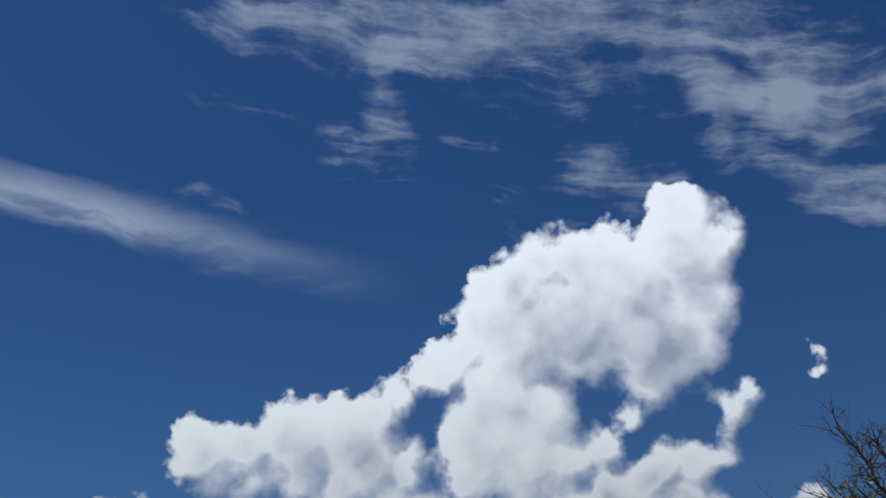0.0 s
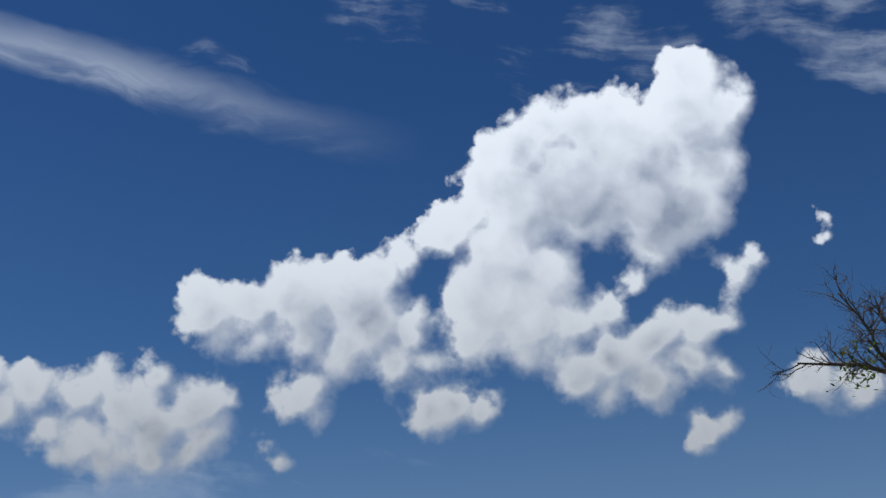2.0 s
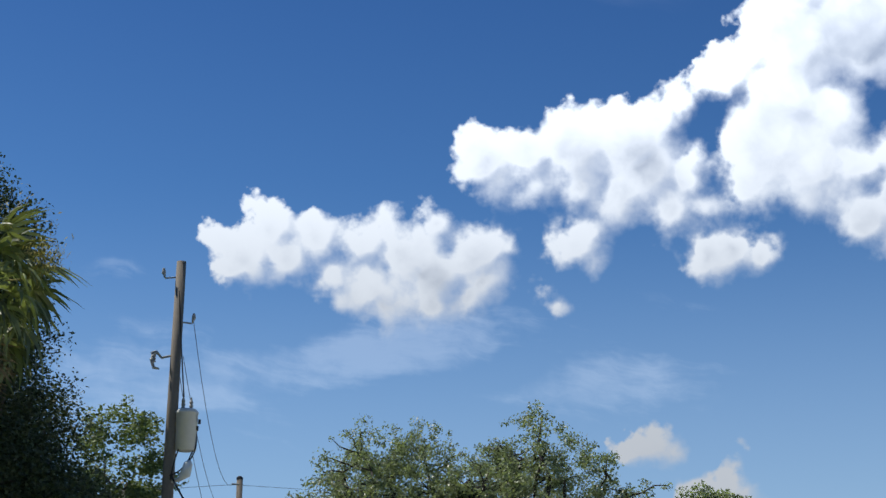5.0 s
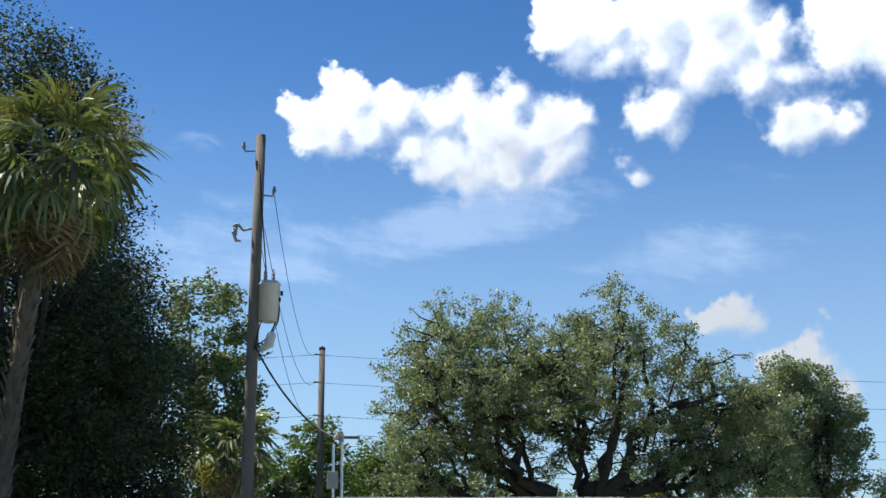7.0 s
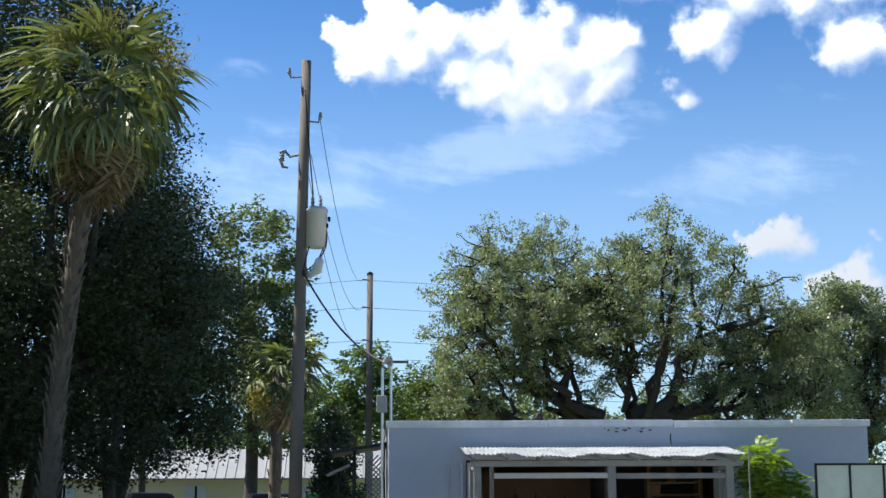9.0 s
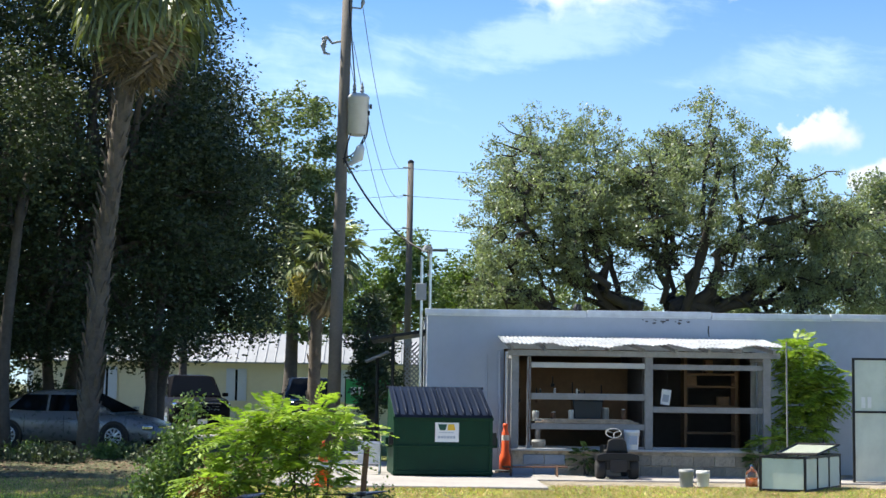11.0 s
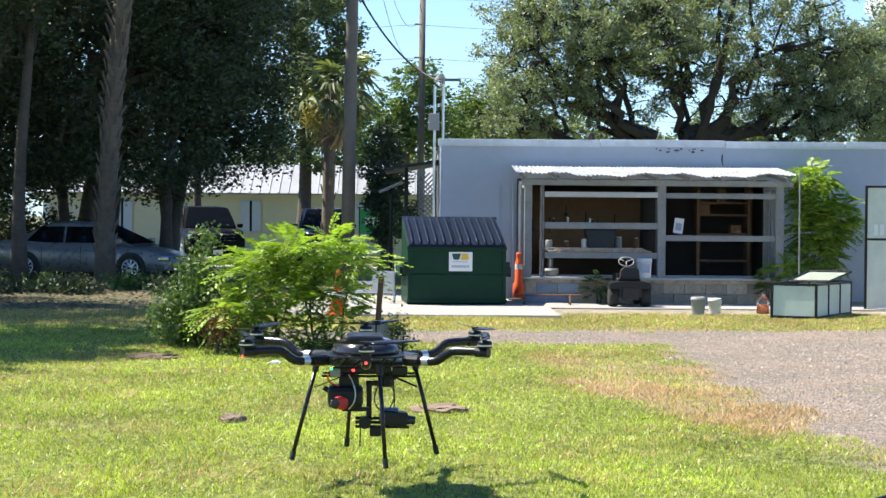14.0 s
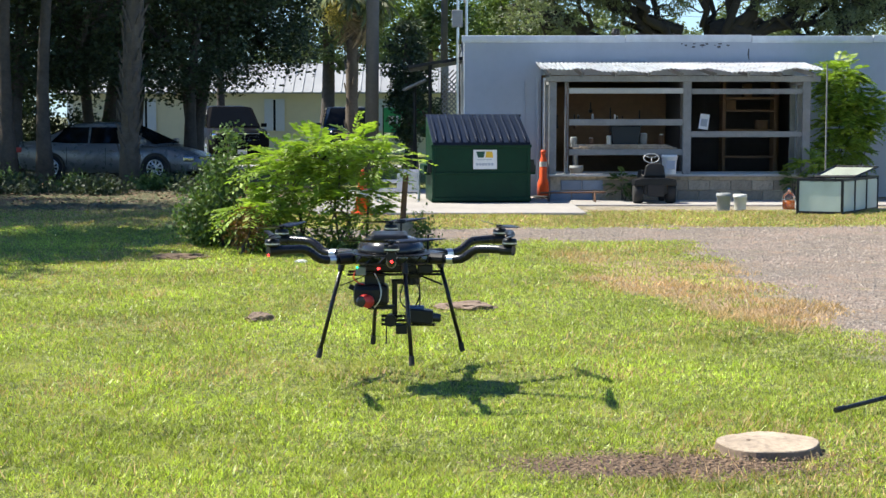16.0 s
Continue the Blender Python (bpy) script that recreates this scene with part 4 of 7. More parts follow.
tree("pine_tree", "light green pine behind the building", (-0.6, 75, 0), (6.5, 0.25, 0, 0),
     [(0, 0, 7.2, 1.9, 1.5, 1.8), (1.5, 0, 6.2, 1.8, 1.5, 1.7), (-1.3, 0, 5.8, 1.6, 1.5, 1.5)], 16000, 0.22, ("bark", "leaf_pine"), 8, 0.5, 4)
tree("background_tree", "green tree beyond the low roof", (3.4, 78, 0), (4.5, 0.25, 0, 0),
     [(0, 0, 5.4, 2.4, 1.8, 1.9), (2.0, 0, 5.0, 1.9, 1.5, 1.6)], 13000, 0.22, ("bark", "leaf_far"), 9, 0.55, 3)
tree("background_tree", "pale green tree at the oak's flank", (2.6, 60, 0), (4.0, 0.25, 0, 0),
     [(0, 0, 5.2, 1.5, 1.5, 2.0), (1.5, 0, 4.6, 1.4, 1.4, 1.8)], 12000, 0.17, ("bark", "leaf_pine"), 10, 0.5, 3)
# the great live oak
def live_oak():
    rng = np.random.default_rng(77)
    top = empty("live_oak", "broad spreading live oak with gnarled limbs and grey-green leaves", "tree", (9.0, 55, 0))
    for sx in (-0.35, 0.4):
        part("trunk", rings(bmesh.new(), [(sx * 0.5, 0, -0.05), (sx * 0.8, 0, 1.5), (sx, 0, 3.0), (sx * 1.5, 0, 4.2)], (0.62, 0.5, 0.46, 0.42), 12), "bark_oak", top, smooth=True)
    # limbs run out low and then turn up; twigs and leaf clumps hang round their outer parts
    lobes = [(-3.9, 0, 10.7, 1.7, 2.4, 1.2), (-2.3, 0, 11.2, 0.9, 1.6, 0.9), (-5.5, 0, 8.5, 1.5, 2.6, 1.6), (-2.8, 0, 8.6, 2.9, 3.4, 1.9), (-5.9, 0, 6.6, 1.1, 2.0, 1.1), (-4.1, 0, 6.7, 1.7, 2.6, 1.1),
             (0.3, 0, 9.5, 2.2, 3.4, 1.7), (-0.6, 0, 7.8, 3.0, 3.4, 1.2), (1.9, 0, 11.0, 1.7, 2.6, 1.3), (2.0, 0, 12.3, 0.55, 1.0, 0.55), (3.3, 0, 10.0, 1.6, 2.6, 1.5), (2.7, 0, 8.2, 2.2, 3.2, 1.6),
             (5.3, 0, 8.4, 1.6, 2.8, 1.6), (4.9, 0, 6.7, 1.7, 2.6, 1.3), (6.7, 0, 6.9, 1.6, 2.4, 1.9), (7.4, 0, 5.2, 1.6, 2.2, 1.3), (-5.3, 0, 5.3, 1.4, 1.8, 0.7), (-3.0, 0, 10.0, 2.0, 2.6, 1.2), (-3.2, 0, 5.9, 1.6, 2.0, 0.6), (3.6, 0, 5.9, 1.5, 2.0, 0.6), (5.6, 0, 5.0, 1.5, 2.0, 0.7)]
    clumps, mains = [], []
    twigs = bmesh.new()
    weight = np.array([lo[3] * lo[5] for lo in lobes])
    order = list(range(len(lobes))) + list(rng.choice(len(lobes), 60, p=weight / weight.sum()))
    for i, q in enumerate(order):
        lo = lobes[q]
        end = np.array(lo[:3]) + ways(rng, 1)[0] * np.array(lo[3:6]) * (0.3 if i < len(lobes) else 0.85)
        if i < len(lobes):
            a, r0 = np.array(((-0.5 if end[0] < 0.2 else 0.6), 0, rng.uniform(3.9, 4.7))), rng.uniform(0.15, 0.27)
            mid = a + (end - a) * np.array((0.80, 0.6, 0.05)) + rng.normal(size=3) * 0.5
        else:
            host = min(mains, key=lambda m: np.linalg.norm(m[-1] - end))
            a, r0 = host[rng.integers(4, 9)], rng.uniform(0.06, 0.12)
            mid = (a + end) / 2 + rng.normal(size=3) * 0.5
        pts = []
        for t in np.linspace(0, 1, 11):
            p = a * (1 - t) ** 2 + mid * 2 * t * (1 - t) + end * t * t
            if 0 < t < 1:
                p = p + rng.normal(size=3) * 0.19
            pts.append(p)
        mains.append(pts)
        bm = bmesh.new()
        rings(bm, [tuple(p) for p in pts], [r0 * (1 - 0.85 * j / 10) + 0.012 for j in range(11)], 7, False)
        for s in range(9):
            j = rng.integers(4, 11)
            e2 = pts[j] + ways(rng, 1)[0] * np.array((1.5, 1.6, 0.9)) * rng.uniform(0.5, 1.1)
            path = limb_path(rng, pts[j], e2, 0.14, 5)
            rings(twigs, path, [0.04 * (1 - 0.8 * i2 / 5) for i2 in range(6)], 5, False)
            clumps += [np.array(path[3]), np.array(path[5])]
        part("limb", bm, "bark_oak", top, smooth=True)
        clumps += [pts[8], pts[10]]
    for q in rng.choice(len(lobes), 1300, p=weight / weight.sum()):
        lo = lobes[q]
        clumps.append(np.array(lo[:3]) + ways(rng, 1)[0] * np.array(lo[3:6]) * rng.uniform(0.4, 1.08))
    tagged(part("twig_spray", twigs, "bark_oak", top, smooth=True), kind="stuff")
    c = np.array(clumps)
    c = c[(c[:, 2] > 5.7 + 0.5 * np.sin(c[:, 0] * 2.1)) | (np.abs(c[:, 0] - 0.4) > 2.7)]
    n = 150000
    size = rng.uniform(0.12, 0.44, len(c))
    pick = rng.choice(len(c), n, p=size ** 1.7 / (size ** 1.7).sum())
    at = c[pick] + ways(rng, n) * (rng.random((n, 1)) ** 0.5) * size[pick][:, None] * np.array((1.1, 1.1, 0.8))
    at[:, 2] -= 0.25 * np.abs(rng.normal(size=n)) * size[pick]
    a = ways(rng, n)
    b = np.cross(a, ways(rng, n))
    b /= np.linalg.norm(b, axis=1, keepdims=True) + 1e-6
    sc = rng.uniform(0.08, 0.15, (n, 1))
    cards("crown", "leaf_oak", at, a * sc * 0.5, b * sc * 0.25, top)


live_oak()
tree("oak_tree", "second grey-green oak with drooping twigs", (19.2, 60, 0), (4.0, 0.4, 0.2, 0),
     [(-0.5, 0, 9.7, 1.0, 1.6, 0.9), (0.4, 0, 9.3, 1.1, 1.6, 1.0), (-0.2, 0, 7.8, 1.9, 2, 1.8), (1.5, 0, 8.3, 1.1, 1.6, 1.1), (2.0, 0, 7.2, 1.0, 1.6, 1.0), (-1.5, 0, 7.6, 1.5, 2, 1.6), (0.5, 0, 5.9, 1.9, 2, 1.8), (-0.5, 0, 4.4, 2.2, 2, 1.4), (4.4, 0, 5.0, 1.5, 1.6, 1.5)], 52000, 0.15, ("bark_oak", "leaf_oak"), 12, 0.42, 2, 0.3, shell=0.35)
tree("background_tree", "green trees seen under the live oak", (8.2, 70, 0), (3.5, 0.3, 0, 0), [(-2.5, 0, 4.6, 2.6, 2, 1.6), (1.5, 0, 4.4, 2.6, 2, 1.5), (5.5, 0, 4.8, 2.8, 2, 1.8)], 20000, 0.2, ("bark", "leaf_far"), 16, 0.6, 2)
far = np.random.default_rng(5)
for i in range(12):
    x, y = -34 + i * 7.0 + far.uniform(-1.5, 1.5), 96 + far.uniform(-6, 10)
    tree("far_tree", "hazy green tree of the far wood", (x, y, 0), (4.0, 0.3, 0, 0), [(0, 0, 5.0 + far.uniform(-0.8, 0.8), 3.8, 3, 3.0), (1.6, 0, 3.4, 3.0, 3, 2.4)], 7000, 0.34, ("bark", "leaf_far"), 40 + i, 0.8, 2, group="trees of the far wood")


# ---- sabal palms ----
def fan_mesh(seed, length, dead):
    """One fan frond: a stalk and a folded, drooping fan of blades, growing along +x."""
    rng = np.random.default_rng(seed)
    verts, faces = [], []
    stalk = length * 0.58

    def blade(pts, widths, side):
        s = len(verts)
        for p, w in zip(pts, widths):
            verts.append(tuple(p - side * w))
            verts.append(tuple(p + side * w))
        for i in range(len(pts) - 1):
            j = s + 2 * i
            faces.append((j, j + 1, j + 3, j + 2))
    st = [np.array((stalk * t, 0, -0.10 * length * t * t)) for t in (0, 0.5, 1)]
    blade(st, (0.02, 0.016, 0.012), np.array((0, 1.0, 0)))
    blade(st, (0.02, 0.016, 0.012), np.array((0, 0, 1.0)))
    root = st[-1]
    n = 17
    for i in range(n):
        a = radians(-105 + 210 * i / (n - 1) + rng.uniform(-3, 3))
        ln = length * (0.47 - 0.12 * abs(a) / 1.8) * rng.uniform(0.8, 1.1)
        d = np.array((math.cos(a), math.sin(a), 0.10 + 0.25 * abs(math.sin(a))))
        sag = (0.8 if not dead else 1.1) * rng.uniform(0.7, 1.4)
        pts = [root + d * ln * t + np.array((0, 0, -sag * ln * t ** 2.4)) for t in (0, 0.3, 0.62, 0.85, 1)]
        side = np.cross(d, (0, 0, 1.0))
        side /= np.linalg.norm(side)
        side = side * 0.75 + np.array((0, 0, 0.55)) * (1 if i % 2 else -1)
        blade(pts, (0.010, 0.056, 0.056, 0.036, 0.004), side)
    me = bpy.data.meshes.new("frond")
    me.from_pydata(verts, [], faces)
    return me


def palm(label, base, height, trunk_r, lean, crown, fronds, dead, seed, boots):
    rng = random.Random(seed)
    top = empty("palm_tree", label, "palm tree", base)
    pts = [(lean * t ** 1.7, 0.1 * math.sin(3 * t), height * t - (0.05 if t == 0 else 0)) for t in np.linspace(0, 1, 14)]
    trunk = part("trunk", rings(bmesh.new(), pts, [trunk_r * (1.25 if i == 0 else 1.05 + 0.05 * math.sin(i * 2.1)) for i in range(14)], 14), "palm_bark", top, smooth=True)
    boot = bpy.data.meshes.new("boot")
    b = prism([(-0.05, 0), (0.05, 0), (0.035, 0.16), (0.012, 0.30), (-0.012, 0.30), (-0.035, 0.16)], -0.02, 0.015)
    b.to_mesh(boot)
    b.free()
    boot.materials.append(M["palm_bark"])
    for i in range(boots):
        t = i / boots
        z, a = height * (0.04 + 0.85 * t), i * 2.4
        o = new("boot", boot)
        o.parent = trunk
        o.matrix_local = pose(lean * (z / height) ** 1.7 + trunk_r * math.cos(a) * 0.98, trunk_r * math.sin(a) * 0.98, z, 0, 0, math.degrees(a) + 90) @ pose(0, 0, 0, rng.uniform(8, 26), rng.uniform(-18, 18), 0)
    green = [fan_mesh(seed * 10 + q, crown, False) for q in range(4)]
    brown = [fan_mesh(seed * 10 + 5 + q, crown * 0.92, True) for q in range(3)]
    for me in green:
        me.materials.append(M["frond"])
    for me in brown:
        me.materials.append(M["frond_dead"])
    for i in range(fronds + dead):
        is_dead = i >= fronds
        o = new("frond" if not is_dead else "dead_frond", rng.choice(brown if is_dead else green))
        o.parent = top
        tilt = rng.uniform(-75, 58) if not is_dead else rng.uniform(58, 84)
        if not is_dead:
            tilt = -70 + 132 * ((i + 0.5) / fronds) ** 0.75
        o.matrix_local = pose(lean + 0.0, 0, height + (0.15 if not is_dead else -0.15) + rng.uniform(-0.25, 0.35), 0, tilt, i * 137.5 + rng.uniform(-12, 12)) @ pose(0.08, 0, 0, rng.uniform(-35, 35), 0, 0)
    return top


palm("tall cabbage palm with a skirt of dead fronds", (-7.2, 35.0, 0), 11.0, 0.20, 0.95, 2.25, 54, 78, 3, 150)
palm("small cabbage palm behind the utility pole", (-3.0, 50.0, 0), 5.7, 0.19, 0.1, 1.6, 36, 12, 7, 20)

stalk = empty("palm_flower_stalk", "tawny drooping flower plume of the palm", "flower plume", (-6.1, 34.6, 11.4))
rng = np.random.default_rng(21)
for k, (x, z) in enumerate(((1.6, 0.15), (0.1, 0.9), (-0.9, 0.5))):
    tip = np.array((x, -0.7, z))
    part("stem", rings(bmesh.new(), limb_path(rng, (0, 0.3, -0.2), tip, 0.08), [0.02] * 7, 5), "moss", stalk)
    n = 700
    at = tip + rng.normal(size=(n, 3)) * np.array((0.22, 0.2, 0.26))
    a = ways(rng, n) * np.array((0.6, 0.6, 1.0))
    b = np.cross(a, ways(rng, n))
    tagged(cards("plume", "moss", at, a * 0.09, b * 0.014, stalk), kind="stuff")


seeds = empty("palm_fruit_cluster", "tan hanging fruit cluster of the small palm", "fruit cluster", (-3.45, 49.0, 5.0))
n = 500
at = rng.normal(size=(n, 3)) * np.array((0.16, 0.16, 0.24)) + np.array((0, 0, -0.2))
a = ways(rng, n)
b = np.cross(a, ways(rng, n))
part("stem", rings(bmesh.new(), [(0.4, 0.9, 0.5), (0.1, 0.3, 0.35), (0, 0, 0.0)], [0.03] * 3, 6), "moss", seeds)
tagged(cards("plume", "moss", at, a * 0.08, b * 0.03, seeds), kind="stuff")


# ---- utility poles and wires ----
def wire(name, a, b, sag, r=0.008, parent=None, label="", n=14, mat="wire"):
    a, b = Vector(a), Vector(b)
    pts = [a.lerp(b, t) - Vector((0, 0, sag * 4 * t * (1 - t))) for t in np.linspace(0, 1, n)]
    ob = part(name, rings(bmesh.new(), pts, [r] * n, 5), mat, parent, label)
    return ob


PX, PYY = -1.6, 34.0
pole1 = empty("utility_pole", "weathered wooden utility pole carrying a grey transformer", "utility pole", (PX, PYY, 0))
part("shaft", rings(bmesh.new(), [(0.0, 0, -0.1), (0.05, 0, 4.0), (0.11, 0, 8.0), (0.17, 0, 11.62)], (0.155, 0.14, 0.125, 0.108), 16), "pole", pole1, smooth=True)
tank = part("transformer_tank", lathe([(0.19, 0), (0.235, 0.02), (0.24, 0.82), (0.255, 0.83), (0.255, 0.87), (0.2, 0.93), (0.05, 0.96)], 24, (0.44, -0.05, 7.25)), "zinc", pole1, "grey steel transformer can", True)
for x, y in ((0.35, -0.12), (0.52, 0.05)):
    part("bushing", lathe([(0.035, 0), (0.05, 0.03), (0.03, 0.06), (0.05, 0.10), (0.03, 0.14), (0.045, 0.18), (0.02, 0.24), (0.012, 0.30)], 10, (x, y, 8.18)), "grey_plastic", tank)
for i, z in enumerate((7.9, 7.45)):
    part("bracket", span(bmesh.new(), (0.1, -0.06, z), (0.25, 0.04, z + 0.08)), "metal", pole1)
for s in (-0.05, 0.1):
    part("lug", span(bmesh.new(), (0.66 + s * 0.3, -0.15, 7.75 + s), (0.72 + s * 0.3, -0.05, 7.85 + s), 0.01), "black", tank)
part("surge_arrester", lathe([(0.03, 0), (0.06, 0.02), (0.035, 0.05), (0.06, 0.08), (0.035, 0.11), (0.06, 0.14), (0.035, 0.2)], 10, (-0.36, 0, 9.25)), "grey_plastic", pole1)
part("cutout", rings(bmesh.new(), [(0.08, 0, 9.42), (-0.18, 0, 9.36), (-0.3, 0, 9.5), (-0.42, 0, 9.46)], (0.025, 0.03, 0.035, 0.03), 8), "grey_plastic", pole1)
part("cutout", rings(bmesh.new(), [(-0.3, 0, 9.5), (-0.4, -0.02, 9.3), (-0.34, -0.04, 9.12), (-0.22, -0.02, 9.1)], (0.03, 0.045, 0.04, 0.02), 8), "grey_plastic", pole1)
for side, z in ((-1, 11.25), (1, 10.2)):
    part("insulator", rings(bmesh.new(), [(0.14, 0, z), (0.14 + side * 0.32, 0, z - 0.03), (0.14 + side * 0.36, 0, z + 0.1), (0.14 + side * 0.36, 0, z + 0.2)], (0.02, 0.02, 0.05, 0.03), 8), "grey_plastic", pole1)
lamp = part("street_lamp_head", rings(bmesh.new(), [(0.12, -0.05, 6.55), (0.34, -0.15, 6.62), (0.46, -0.2, 6.72), (0.52, -0.22, 6.95), (0.55, -0.22, 7.02)], (0.03, 0.05, 0.12, 0.10, 0.03), 12), "zinc", pole1, "grey lamp head on a short arm", True)
for a, b, c in (((0.66, -0.1, 7.7), (0.72, -0.2, 7.2), (0.5, -0.2, 6.98)), ((0.3, -0.2, 7.3), (0.2, -0.25, 7.0), (0.14, -0.15, 6.6)), ((0.6, -0.15, 7.25), (0.45, -0.3, 6.75), (0.12, -0.15, 6.7)), ((0.15, -0.1, 10.9), (0.3, -0.12, 9.0), (0.36, -0.12, 8.45))):
    pts = [Vector(a) * (1 - t) ** 2 + Vector(b) * 2 * t * (1 - t) + Vector(c) * t * t for t in np.linspace(0, 1, 9)]
    part("lead", rings(bmesh.new(), pts, [0.016] * 9, 5), "wire", pole1)
pole2 = empty("utility_pole", "slim wooden utility pole behind the yard", "utility pole", (0.08, 60, 0))
part("shaft", rings(bmesh.new(), [(-0.05, 0, -0.1), (0, 0, 10.55)], (0.15, 0.12), 12), "pole", pole2, smooth=True)
part("cap", lathe([(0.13, 0), (0.13, 0.08), (0.05, 0.14)], 10, (0, 0, 10.5)), "black", pole2)
for z in (10.3, 9.2, 7.9):
    part("insulator", rings(bmesh.new(), [(0, -0.1, z), (-0.3, -0.15, z)], (0.025, 0.04), 8), "grey_plastic", pole2)
part("sign_plate", span(bmesh.new(), (-0.14, -0.19, 3.2), (0.14, -0.15, 3.6)), "grey_plastic", pole2)
pole3 = empty("utility_pole", "distant utility pole with a crossarm and transformer", "utility pole", (1.3, 90, 0))
part("shaft", rings(bmesh.new(), [(0, 0, -0.1), (0, 0, 10.1)], (0.17, 0.13), 10), "pole", pole3, smooth=True)
part("crossarm", span(bmesh.new(), (-1.1, -0.1, 9.7), (1.1, 0.05, 9.85)), "pole", pole3)
part("transformer_tank", lathe([(0.26, 0), (0.26, 0.8), (0.15, 0.92)], 14, (-0.75, 0.1, 8.9)), "grey_plastic", pole3)
mast = empty("service_mast", "grey electric service mast at the building's corner", "mast", (0.3, 31.2, 0))
part("pipe", tube((0, 0, 0.03), (0, 0, 4.3), 0.03), "metal", mast)
part("pipe", tube((0.18, 0.3, 2.9), (0.18, 0.3, 4.4), 0.03), "metal", mast)
part("weather_head", rings(bmesh.new(), [(0.18, 0.3, 4.38), (0.17, 0.27, 4.5), (0.08, 0.2, 4.52), (0.02, 0.14, 4.42)], (0.04, 0.055, 0.05, 0.03), 8), "grey_plastic", mast)
part("meter_box", span(bmesh.new(), (-0.12, -0.06, 3.4), (0.1, 0.06, 3.75), 0.02), "grey_plastic", mast)
for i, (a, b, sag) in enumerate((((PX + 0.5, PYY, 10.2), (-0.2, 60, 10.3), 1.1), ((PX + 0.3, PYY, 9.4), (-0.2, 60, 9.2), 1.2), ((PX + 0.25, PYY, 8.9), (-0.2, 60, 7.9), 1.3))):
    tagged(wire("overhead_wire", a, b, sag, 0.008), "thin sagging overhead wire between poles", "wire", "overhead wires")
tagged(wire("service_cable", (PX + 0.15, PYY - 0.1, 6.7), (0.42, 31.5, 4.42), 0.35, 0.022), "thick black service cable down to the mast", "cable")
for i, z in enumerate((10.3, 9.2, 7.9)):
    for x, y, dz in ((-60, 66, 0.2), (70, 58, -0.3)):
        tagged(wire("overhead_wire", (-0.2, 60, z), (x, y, z + dz), 1.0, 0.008, n=20), "thin sagging overhead wire between poles", "wire", "overhead wires")
for i, z in enumerate((9.9, 9.3, 8.4, 8.1)):
    tagged(wire("overhead_wire", (1.3 + (0.9 if i == 0 else 0.1), 90, z), (80, 92, z - 0.6), 1.0, 0.011, n=20), "thin distant overhead wire on the far poles", "wire", "overhead wires")
    tagged(wire("overhead_wire", (1.3 - (0.9 if i == 0 else 0.1), 90, z), (-60, 94, z), 1.0, 0.011, n=20), "thin distant overhead wire on the far poles", "wire", "overhead wires")


